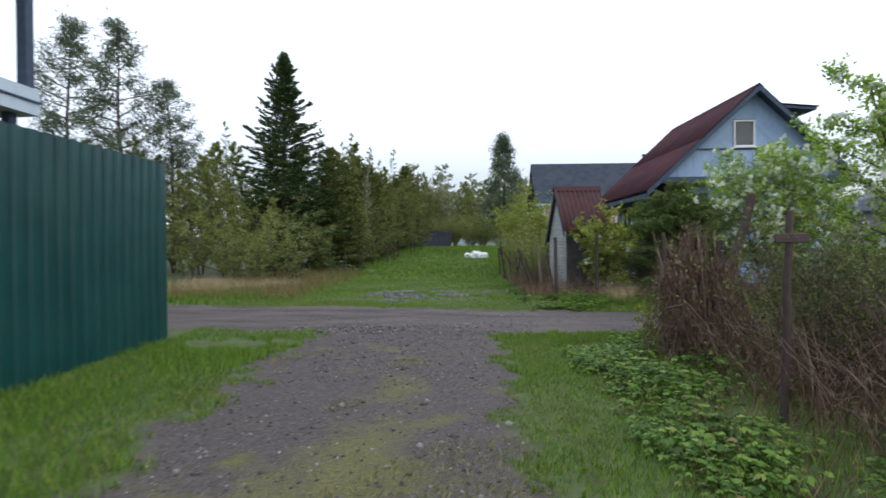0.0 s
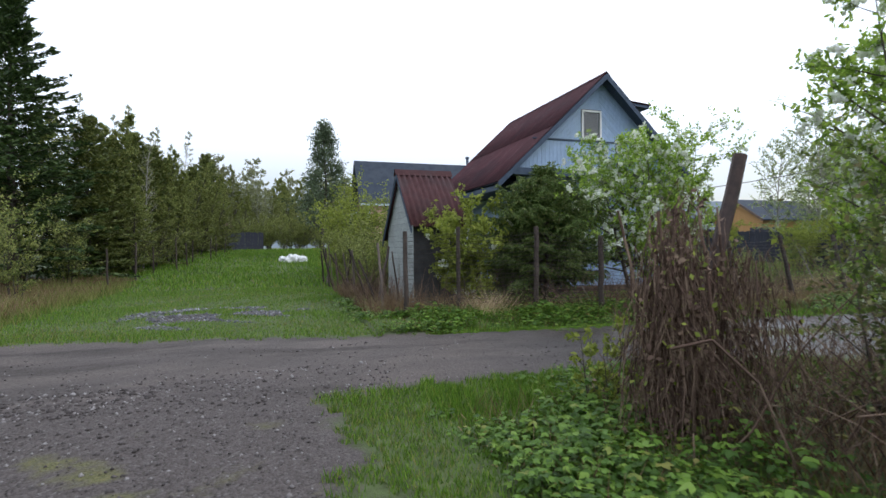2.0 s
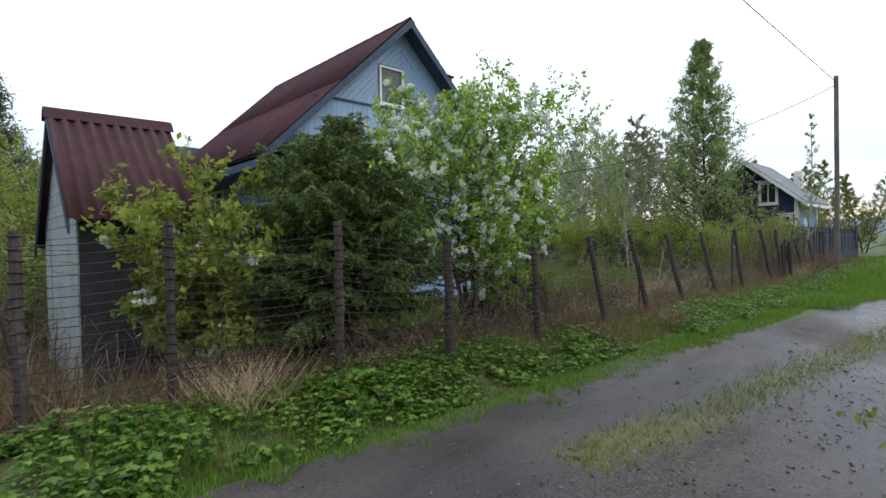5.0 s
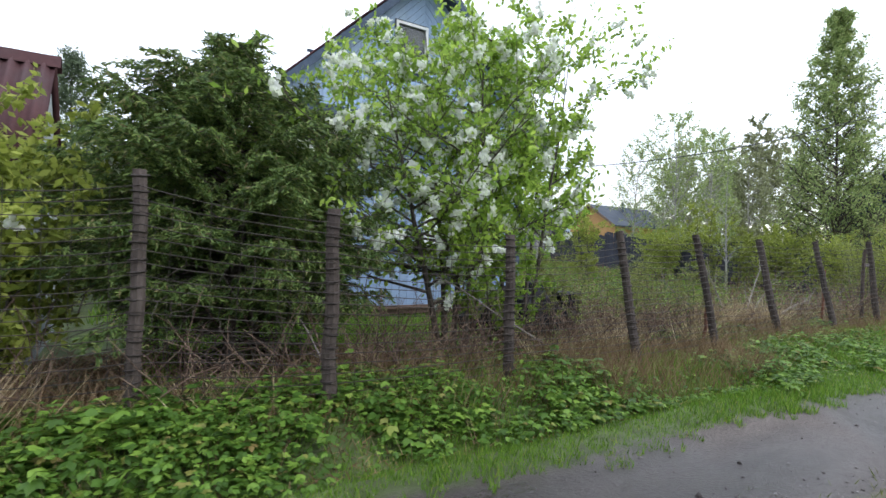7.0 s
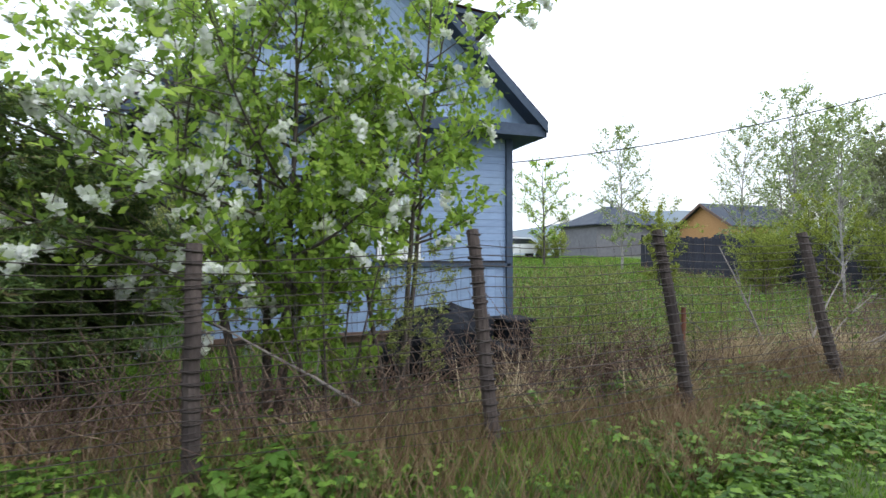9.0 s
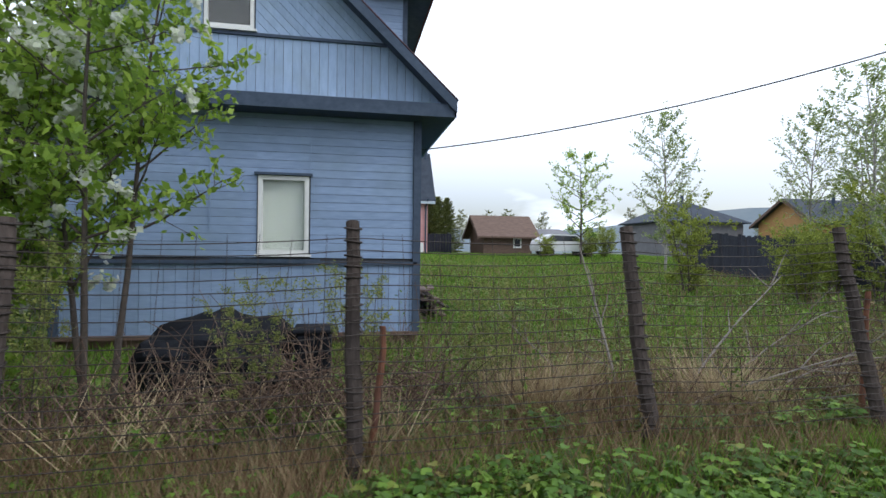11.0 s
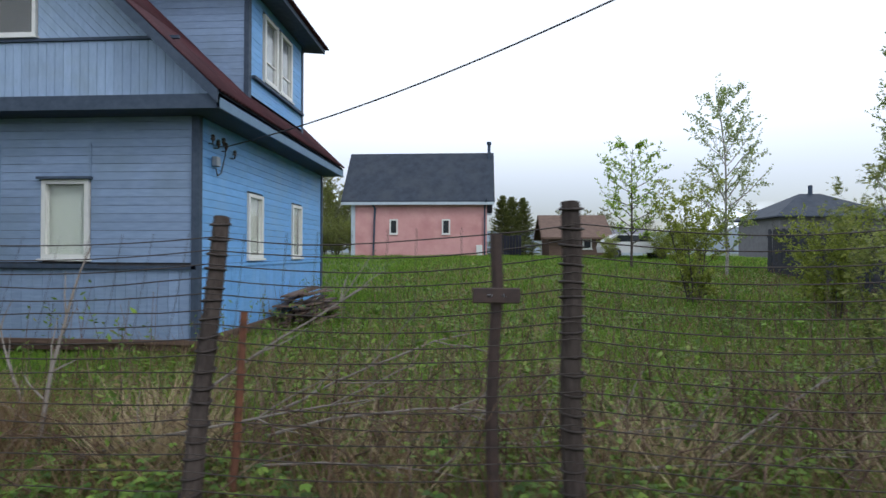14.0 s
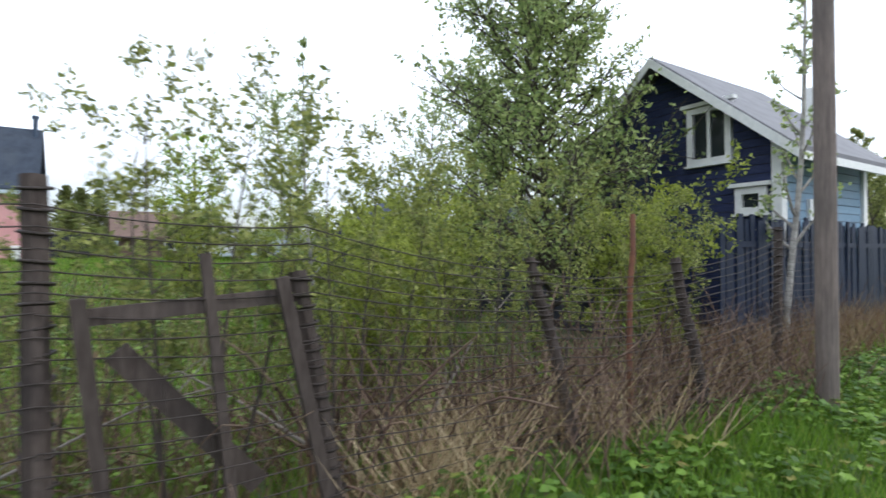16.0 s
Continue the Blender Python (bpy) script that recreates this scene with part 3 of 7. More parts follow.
def framed_window(parent, to3, out, u0, u1, v0, v1, frame_mat, pane_mat, curtain=None, mullions=1, depth=0.05, fw=0.06, name="window", bars=()):
    """A window set in a wall: frame bars, panes, and the curtain behind."""
    o = Vector(out)

    def slab(n, a, b, c, d, lift, thick, mat, par, label=""):
        return prism(n, [Vector(to3(*p)) + o * lift for p in rect(a, b, c, d)], o * thick, mat, par, label)
    if curtain:
        win = slab(name, u0 + 0.002, u1 - 0.002, v0 + 0.002, v1 - 0.002, -0.10, 0.02, curtain, parent, "window with a drawn curtain")
    else:
        win = slab(name, u0 + 0.002, u1 - 0.002, v0 + 0.002, v1 - 0.002, -0.10, 0.02, M["felt"], parent, "white-framed window onto a dark room")
    slab("window_frame", u0, u0 + fw, v0, v1, -0.03, depth + 0.03, frame_mat, win)
    slab("window_frame", u1 - fw, u1, v0, v1, -0.03, depth + 0.03, frame_mat, win)
    slab("window_frame", u0 + fw, u1 - fw, v0, v0 + fw, -0.03, depth + 0.028, frame_mat, win)
    slab("window_frame", u0 + fw, u1 - fw, v1 - fw, v1, -0.03, depth + 0.028, frame_mat, win)
    step = (u1 - u0 - 2 * fw) / mullions
    for k in range(mullions):
        a = u0 + fw + k * step
        pane = slab("pane", a, a + step - 0.02, v0 + fw, v1 - fw, 0.0, 0.005, pane_mat, win)
        pane.visible_shadow = False
        if k:
            slab("mullion", a - 0.025, a + 0.025, v0 + fw, v1 - fw, -0.02, depth + 0.01, frame_mat, win)
        if bars:
            for q in bars:
                zb = v0 + fw + (v1 - v0 - 2 * fw) * q
                slab("glazing_bar", a + 0.002, a + step - 0.022, zb - 0.011, zb + 0.011, -0.012, depth * 0.6 + 0.012, frame_mat, win)
    slab("window_sill", u0 - 0.04, u1 + 0.04, v0 - 0.035, v0 - 0.002, -0.02, depth + 0.05, frame_mat, win)
    return win


def wavy_roof_sheet(parent, p0, along, down, length, run, mat, name="roof_sheet", pitch=0.10, amp=0.018):
    """One corrugated sheet: along the ridge by length, down the slope by run."""
    along, down = Vector(along).normalized(), Vector(down).normalized()
    nrm = along.cross(down)
    if nrm.z < 0:
        nrm = -nrm
    n = max(4, int(length / pitch * 6))
    verts, faces = [], []
    for i in range(n + 1):
        s = length * i / n
        hgt = amp * math.sin(2 * math.pi * s / pitch)
        for t in (0.0, run):
            for lift in (0.0, 0.008):
                verts.append(Vector(p0) + along * s + down * t + nrm * (hgt + lift))
    for i in range(n):
        a, b = 4 * i, 4 * i + 4
        faces += [(a + 1, b + 1, b + 3, a + 3), (a, a + 2, b + 2, b), (a + 2, a + 3, b + 3, b + 2), (a, b, b + 1, a + 1)]
    return mesh_ob(name, verts, faces, mat, parent, "", True)


def blue_house():
    h = thing("house", MID, 21, 0, "weathered blue timber country house with a dark red roof", "house")
    gz = -0.2
    # inner walls that carry the boards; window holes are left open in the front and side
    w_front = prism("wall", [(HX0, HY0 + 0.03, 0.0), (HX1, HY0 + 0.03, 0.0), (HX1, HY0 + 0.03, 1.13), (HX0, HY0 + 0.03, 1.13)], (0, 0.12, 0), M["felt"], h, "front wall of weathered grey-blue boards")
    for a, b, c, d in ((HX0, 8.68, 1.13, 2.25), (9.38, HX1, 1.13, 2.25), (HX0, HX1, 2.25, 3.3)):
        prism("wall_backing", [(a, HY0 + 0.03, c), (b, HY0 + 0.03, c), (b, HY0 + 0.03, d), (a, HY0 + 0.03, d)], (0, 0.12, 0), M["felt"], w_front)
    f3 = lambda u, v: (u, HY0 + 0.03, v)
    out = (0, -1, 0)
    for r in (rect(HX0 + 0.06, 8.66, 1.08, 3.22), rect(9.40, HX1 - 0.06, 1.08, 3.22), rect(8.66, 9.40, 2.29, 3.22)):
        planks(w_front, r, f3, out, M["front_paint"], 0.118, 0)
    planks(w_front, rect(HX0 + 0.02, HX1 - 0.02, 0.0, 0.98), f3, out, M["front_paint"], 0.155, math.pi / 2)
    box("belt_board", HX0 - 0.01, HX1 + 0.01, HY0 - 0.035, HY0 + 0.03, 0.985, 1.035, M["dark_trim"], w_front)
    box("belt_board", 8.05, 9.55, HY0 - 0.05, HY0 - 0.035, 1.0, 1.06, M["dark_trim"], w_front)
    box("base_board", HX0 - 0.02, HX1 + 0.03, HY0 - 0.03, HY0 + 0.02, -0.06, -0.002, M["brown_wood"], w_front)
    framed_window(w_front, f3, out, 8.68, 9.38, 1.13, 2.25, M["white_frame"], M["glass"], M["curtain"], 1, 0.05)
    box("window_cap", 8.63, 9.43, HY0 - 0.06, HY0 + 0.03, 2.255, 2.29, M["dark_trim"], w_front)
    for x in (8.03, 9.39):
        box("seam_batten", x - 0.012, x + 0.012, HY0 - 0.006, HY0 + 0.012, 1.45 if x < 9 else 2.30, 2.76, M["front_paint"], w_front)
    for x in (HX0, HX1):
        box("corner_board", x - 0.055, x + 0.055, HY0 - 0.035, HY0 + 0.055, 0.0, 3.25, M["dark_trim"], w_front)
    # gable
    slope = (TOP - EAVE) / (MID - RX0)
    gy = HY0 - 0.06
    wg = prism("gable", [(RX0 + 0.3, gy + 0.05, 3.34), (RX1 - 0.3, gy + 0.05, 3.34), (MID, gy + 0.05, TOP - 0.2)], (0, 0.1, 0), M["felt"], h, "gable of faded blue boards")
    g3 = lambda u, v: (u, gy + 0.05, v)
    tri = [(RX0 + 0.1, 3.36), (RX1 - 0.1, 3.36), (MID, TOP - 0.06)]
    planks(wg, clip_poly(rect(RX0, RX1, 3.36, 4.20), tri), g3, out, M["gable_paint"], 0.125, math.pi / 2)
    for r, ang in ((rect(RX0, 7.92, 4.25, 6.2), math.pi / 4), (rect(8.62, RX1, 4.25, 6.2), -math.pi / 4), (rect(7.92, MID, 5.16, 6.2), math.pi / 4), (rect(MID, 8.62, 5.16, 6.2), -math.pi / 4)):
        reg = clip_poly(r, tri)
        if reg:
            planks(wg, reg, g3, out, M["gable_paint"], 0.105, ang)
    box("belt_board", RX0 + 0.75, RX1 - 0.75, gy - 0.0, gy + 0.04, 4.203, 4.245, M["dark_trim"], wg)
    framed_window(wg, g3, out, 7.94, 8.60, 4.29, 5.13, M["white_frame"], M["glass"], M["beige_curtain"], 1, 0.05, 0.05)
    # skirt between gable and wall, fascia and soffit
    box("fascia", RX0 - 0.0, RX1, RY0 + 0.0, RY0 + 0.03, EAVE - 0.25, EAVE - 0.06, M["dark_trim"], h)
    prism("skirt", [(RX0 + 0.02, RY0 + 0.03, EAVE - 0.06), (RX1 - 0.02, RY0 + 0.03, EAVE - 0.06), (RX1 - 0.2, gy + 0.045, EAVE - 0.02), (RX0 + 0.2, gy + 0.045, EAVE - 0.02)], (0, 0, -0.02), M["dark_trim"], h)
    box("soffit", RX0 + 0.01, RX1 - 0.01, RY0 + 0.03, HY0 + 0.03, EAVE - 0.25, EAVE - 0.23, M["soffit"], h)
    # roof: two slopes of sheets in two rows, a part of the right slope interrupted by the dormer
    for sgn, wide, low in ((-1, MID - LX, LEAVE), (1, RX1 - MID, EAVE)):
        run = math.hypot(wide, TOP - low)
        dn = Vector((sgn * wide, 0, low - TOP)).normalized()
        deck = prism("roof", [(MID, RY0 + 0.01, TOP - 0.05), (MID, RY1 - 0.01, TOP - 0.05), (MID + sgn * wide, RY1 - 0.01, low - 0.05), (MID + sgn * wide, RY0 + 0.01, low - 0.05)], (0, 0, -0.05), M["soffit"], h, "roof slope of dark red corrugated sheets")
        for row in range(2):
            for c in range(7):
                y0 = RY0 - 0.03 + c * (RY1 - RY0 + 0.06) / 7
                p = Vector((MID, y0, TOP + 0.01 - row * 0.012)) + dn * (row * (run / 2 - 0.06))
                wavy_roof_sheet(deck, p, (0, 1, 0), dn, (RY1 - RY0 + 0.06) / 7, run / 2 + 0.08, M["red_roof"])
        # barge boards and gutters
        bb = [(MID, RY0 - 0.02, TOP - 0.02), (MID + sgn * wide, RY0 - 0.02, low - 0.02)]
        prism("barge_board", [bb[0], bb[1], (bb[1][0], bb[1][1], bb[1][2] - 0.17), (bb[0][0], bb[0][1], bb[0][2] - 0.17)], (0, -0.03, 0), M["dark_trim"], h)
        xe = MID + sgn * wide
        box("eave_board", min(xe, xe - sgn * 0.03), max(xe, xe - sgn * 0.03), RY0, RY1, low - 0.24, low - 0.05, M["dark_trim"] if sgn < 0 else M["eave_paint"], h)
        xw = HX0 if sgn < 0 else HX1
        box("soffit", min(xe - sgn * 0.03, xw), max(xe - sgn * 0.03, xw), HY0 + 0.032, RY1, low - 0.235, low - 0.215, M["soffit"], h)
    for sgn in (-1, 1):
        wavy_roof_sheet(h, (MID, RY0 - 0.03, TOP + 0.035), (0, 1, 0), (sgn, 0, -0.9), RY1 - RY0 + 0.06, 0.16, M["red_roof"], "ridge_cap", 0.4, 0.004)
    # right side wall
    ws = prism("wall", [(HX1 - 0.03, HY0 + 0.16, 0.0), (HX1 - 0.03, HY1, 0.0), (HX1 - 0.03, HY1, 1.12), (HX1 - 0.03, HY0 + 0.16, 1.12)], (-0.12, 0, 0), M["felt"], h, "side wall of blue boards in a sunlit tone")
    for a, b, c, d in ((HY0 + 0.16, 19.80, 1.12, 2.24), (20.42, 21.93, 1.12, 2.24), (22.53, HY1, 1.12, 2.24), (HY0 + 0.16, HY1, 2.24, 3.2)):
        prism("wall_backing", [(HX1 - 0.03, a, c), (HX1 - 0.03, b, c), (HX1 - 0.03, b, d), (HX1 - 0.03, a, d)], (-0.12, 0, 0), M["felt"], ws)
    s3 = lambda u, v: (HX1 - 0.03, u, v)
    so = (1, 0, 0)
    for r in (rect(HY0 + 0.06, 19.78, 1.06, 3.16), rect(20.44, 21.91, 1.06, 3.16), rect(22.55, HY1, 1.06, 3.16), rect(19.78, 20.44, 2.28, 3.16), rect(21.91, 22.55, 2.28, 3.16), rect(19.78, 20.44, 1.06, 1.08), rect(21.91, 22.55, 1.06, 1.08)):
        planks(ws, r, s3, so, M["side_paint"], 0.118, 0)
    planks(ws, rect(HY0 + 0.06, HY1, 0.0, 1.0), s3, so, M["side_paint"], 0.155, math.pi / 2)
    box("belt_board", HX1 - 0.03, HX1 + 0.012, HY0 + 0.06, HY1, 1.002, 1.055, M["side_paint"], ws)
    framed_window(ws, s3, so, 19.80, 20.42, 1.12, 2.24, M["white_frame"], M["glass"], M["curtain"], 1, 0.05)
    framed_window(ws, s3, so, 21.93, 22.53, 1.12, 2.24, M["white_frame"], M["glass"], M["curtain"], 1, 0.05)
    box("base_board", HX1 - 0.03, HX1 + 0.03, HY0 + 0.03, HY1, -0.06, -0.002, M["brown_wood"], ws)
    box("corner_board", HX1 - 0.05, HX1 + 0.02, HY1 - 0.05, HY1 + 0.05, 0.0, 3.15, M["dark_trim"], ws)
    # left and back walls
    wl = box("wall", HX0, HX0 + 0.12, HY0 + 0.16, HY1, 0.0, 3.2, M["felt"], h, "side wall of pale grey-blue boards")
    l3 = lambda u, v: (HX0, u, v)
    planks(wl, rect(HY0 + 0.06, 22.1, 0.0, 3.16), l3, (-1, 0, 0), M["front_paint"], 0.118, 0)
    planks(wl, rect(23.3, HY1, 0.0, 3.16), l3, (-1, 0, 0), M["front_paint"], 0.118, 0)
    framed_window(wl, l3, (-1, 0, 0), 22.15, 23.25, 0.95, 2.7, M["white_frame"], M["dark_glass"], None, 2, 0.05)
    box("wall", HX0, HX1 - 0.15, HY1 - 0.12, HY1, 0.0, 3.2, M["front_paint"], h)
    prism("gable", [(RX0 + 0.3, HY1 + 0.02, 3.2), (RX1 - 0.3, HY1 + 0.02, 3.2), (MID, HY1 + 0.02, TOP - 0.15)], (0, -0.1, 0), M["gable_paint"], h)
    box("floor_deck", HX0, HX1, HY0 + 0.03, HY1, -0.16, -0.062, M["brown_wood"], h)
    for x in (6.4, 7.9, 9.4, 10.7):
        for y in (18.45, 21.1, 23.7):
            box("foundation_pillar", x - 0.18, x + 0.18, y - 0.18, y + 0.18, -0.42, -0.161, M["felt"], h)
    # dormer over the right slope
    dx, dy0, dy1, dz0, dz1 = 10.93, 19.80, 22.50, 3.95, 5.86
    d = prism("dormer", [(dx, dy0, dz0), (dx, dy1, dz0), (dx, dy1, 4.35), (dx, dy0, 4.35)], (-0.1, 0, 0), M["felt"], h, "dormer of blue boards with white windows")
    for a, b, c, e in ((dy0, 20.40, 4.35, 5.6), (21.86, dy1, 4.35, 5.6), (dy0, dy1, 5.6, dz1)):
        prism("wall_backing", [(dx, a, c), (dx, b, c), (dx, b, e), (dx, a, e)], (-0.1, 0, 0), M["felt"], d)
    d3 = lambda u, v: (dx, u, v)
    for r in (rect(dy0 + 0.09, 20.36, dz0, dz1), rect(21.90, dy1 - 0.05, dz0, dz1), rect(20.36, 21.90, dz0, 4.31), rect(20.36, 21.90, 5.64, dz1)):
        planks(d, r, d3, so, M["side_paint"], 0.118, 0)
    framed_window(d, d3, so, 20.42, 21.06, 4.36, 5.59, M["white_frame"], M["glass"], M["dark_curtain"], 1, 0.05, 0.07, bars=(0.3,))
    framed_window(d, d3, so, 21.20, 21.84, 4.36, 5.59, M["white_frame"], M["glass"], M["dark_curtain"], 1, 0.05, 0.07, bars=(0.3,))
    prism("wall_backing", [(dx, 21.06, 4.35), (dx, 21.20, 4.35), (dx, 21.20, 5.6), (dx, 21.06, 5.6)], (-0.1, 0, 0), M["felt"], d)
    planks(d, rect(21.11, 21.15, 4.31, 5.64), d3, so, M["white_frame"], 0.05, math.pi / 2)
    box("dark_sill", dx, dx + 0.09, dy0 + 0.1, dy1 - 0.05, 4.24, 4.29, M["dark_trim"], d)
    for y in (dy0, dy1):
        box("corner_board", dx - 0.05, dx + 0.03, y - 0.04, y + 0.07, dz0 - 0.2, dz1, M["dark_trim"], d)
    xr = MID + (TOP - dz1) / slope
    side_tri = [(xr, dz1), (dx - 0.05, dz0 - 0.2), (dx - 0.05, dz1)]
    for y, o in ((dy0, -1), (dy1, 1)):
        prism("dormer_side", [(p[0], y, p[1]) for p in side_tri], (0, -0.06 * o, 0), M["felt"], d)
        planks(d, side_tri, lambda u, v, y=y: (u, y, v), (0, o, 0), M["front_paint"], 0.118, 0)
    rt = prism("dormer_roof", [(MID + 0.12, dy0 - 0.38, 5.97), (MID + 0.12, dy1 + 0.30, 5.97), (11.38, dy1 + 0.30, 5.74), (11.38, dy0 - 0.38, 5.74)], (0, 0, 0.09), M["dark_trim"], d, "low-pitched dormer roof with slate-blue boards")
    for c in range(3):
        wavy_roof_sheet(rt, (MID + 0.12, dy0 - 0.42 + c * 1.16, 6.085), (0, 1, 0), (11.31 - MID, 0, -0.23), 1.16, 2.82, M["red_roof"])
    # electric service on the side wall
    sb = box("meter_box", HX1 + 0.0, HX1 + 0.08, 18.56, 18.68, 2.50, 2.64, M["steel_box"], h, "grey electric junction box", 0.008)
    for y, z in ((18.46, 2.84), (18.62, 2.80), (18.78, 2.86), (18.86, 2.80), (19.15, 2.74)):
        v, f = tubes(np.array([[HX1, y, z - 0.03, HX1 + 0.07, y, z - 0.03, 0.008, 0.008], [HX1 + 0.07, y, z - 0.03, HX1 + 0.07, y, z + 0.02, 0.008, 0.02], [HX1 + 0.07, y, z + 0.02, HX1 + 0.07, y, z + 0.05, 0.034, 0.03], [HX1 + 0.07, y, z + 0.05, HX1 + 0.07, y, z + 0.08, 0.02, 0.032], [HX1 + 0.07, y, z + 0.08, HX1 + 0.07, y, z + 0.10, 0.03, 0.008]]), 8)
        mesh_ob("insulator", v, f, M["ceramic"], h, "dark porcelain insulator")
    cab = np.array([(HX1 + 0.04, 18.6, 2.48), (HX1 + 0.06, 18.62, 2.36), (HX1 + 0.05, 18.75, 2.42), (HX1 + 0.06, 18.85, 2.7), (HX1 + 0.07, 18.86, 2.84)])
    v, f = tubes(path_segs(cab, 0.009, 0.009), 5)
    mesh_ob("cable", v, f, M["black"], h)


blue_house()


# ---- A-shaped shed with a rusty roof ----
def shed():
    x0, x1, yc, zr = 2.10, 3.15, 16.25, 2.84
    zw, yw0, yw1 = 1.62, 15.12, 17.65
    s = thing("shed", 2.62, yc, -0.15, "narrow steep-roofed shed of pale boards with a rust-red corrugated roof", "shed")
    for x, o in ((x0, -1), (x1, 1)):
        w = prism("wall", [(x, yw0 + 0.1, -0.15), (x, yw1 - 0.1, -0.15), (x, yw1 - 0.1, zw), (x, yc, zr - 0.12), (x, yw0 + 0.1, zw)], (-o * 0.06, 0, 0), M["felt"], s, "pale weathered board end wall")
        reg = [(yw0 + 0.06, -0.12), (yw1 - 0.06, -0.12), (yw1 - 0.06, zw + 0.02), (yc, zr - 0.03), (yw0 + 0.06, zw + 0.02)]
        planks(w, reg, lambda u, v, x=x: (x, u, v), (o, 0, 0), M["shed_wood"], 0.13, 0)
    for y in (yw0 + 0.12, yw1 - 0.12):
        box("wall", x0 + 0.01, x1 - 0.01, y - 0.03, y + 0.03, -0.15, zw - 0.02, M["felt"], s, "wall of black roofing felt")
    for sg in (-1, 1):
        ye = yw0 - 0.18 if sg < 0 else yw1 + 0.18
        ze = zr - (zr - zw) * abs(ye - yc) / ((yw1 - yw0) / 2)
        dn = Vector((0, ye - yc, ze - zr))
        wavy_roof_sheet(s, (x0 - 0.12, yc, zr + 0.01), (1, 0, 0), dn, x1 - x0 + 0.2, dn.length, M["rust_roof"], "roof_sheet", 0.125, 0.022)
        prism("barge_board", [(x0 - 0.10, yc, zr - 0.02), (x0 - 0.10, ye, ze - 0.02), (x0 - 0.10, ye, ze - 0.12), (x0 - 0.10, yc, zr - 0.12)], (-0.022, 0, 0), M["dark_trim"], s)
    for sg in (-1, 1):
        prism("ridge_cap", [(x0 - 0.15, yc, zr + 0.06), (x1 + 0.12, yc, zr + 0.06), (x1 + 0.12, yc + sg * 0.11, zr - 0.08), (x0 - 0.15, yc + sg * 0.11, zr - 0.08)], (0, sg * 0.01, 0.004), M["rust_roof"], s)


shed()


# ---- far houses ----
def pink_house():
    h = thing("pink_house", 10.9, 48, 0.9, "pink plastered house with a dark slate-blue gable roof", "house")
    x0, x1, y0, y1, zb, ze, zr, yr = 6.4, 15.45, 45.8, 51.0, 0.7, 5.05, 8.3, 48.3
    w = box("wall", x0, x1, y0, y0 + 0.25, zb, ze, M["pink_wall"], h, "pink plastered front wall")
    for x in (9.25, 12.75):
        framed_window(w, lambda u, v: (u, y0, v), (0, -1, 0), x - 0.28, x + 0.28, 2.45, 3.45, M["white_frame"], M["dark_glass"], None, 1, 0.05, 0.09)
    box("wall", x0, x1, y1 - 0.25, y1, zb, ze, M["pink_wall"], h)
    for x in (x0 + 0.001, x1 - 0.251):
        prism("wall", [(x, y0 + 0.25, zb), (x, y1 - 0.25, zb), (x, y1 - 0.25, ze), (x, yr, zr - 0.25), (x, y0 + 0.25, ze)], (0.25, 0, 0), M["brown_wood"], h, "brown boarded gable wall")
    for sg, ye in ((-1, y0 - 0.3), (1, y1 + 0.3)):
        zz = zr - (zr - ze) * abs(ye - yr) / (yr - y0)
        prism("roof", [(5.75, yr, zr), (15.95, yr, zr), (15.95, ye, zz), (5.75, ye, zz)], (0, 0, -0.14), M["slate_roof"], h, "dark slate-blue roof slope")
        box("gutter", 5.8, 15.9, min(ye, ye + sg * 0.12), max(ye, ye + sg * 0.10), zz - 0.28, zz - 0.10, M["pale_trim"], h)
    box("corner_trim", x0 - 0.02, x0 + 0.25, y0 - 0.03, y0 - 0.003, zb, ze - 0.2, M["pale_trim"], h)
    v, f = tubes(np.array([[7.6, y0 - 0.1, 4.7, 8.0, y0 - 0.1, 4.2, 0.07, 0.07], [8.0, y0 - 0.1, 4.2, 7.9, y0 - 0.1, 1.0, 0.07, 0.07], [15.4, y0 - 0.5, 4.7, 15.3, y0 - 0.1, 4.2, 0.06, 0.06], [15.3, y0 - 0.1, 4.2, 15.3, y0 - 0.1, 1.0, 0.06, 0.06]]), 6)
    mesh_ob("downpipe", v, f, M["dark_trim"], h)
    v, f = tubes(np.array([[15.62, 48.0, 7.6, 15.62, 48.0, 8.9, 0.11, 0.11], [15.62, 48.0, 8.82, 15.62, 48.0, 9.0, 0.17, 0.17]]), 10)
    mesh_ob("chimney", v, f, M["dark_trim"], h, "thin dark flue pipe")
    box("plinth", x0 - 0.03, x1 + 0.03, y0 - 0.05, y1 + 0.05, zb - 0.3, zb + 0.22, M["grey_roof"], h)
    box("meter_cabinet", 14.75, 15.15, y0 - 0.25, y0, 0.85, 1.75, M["white_frame"], h, "white service cabinet", 0.02)


pink_house()


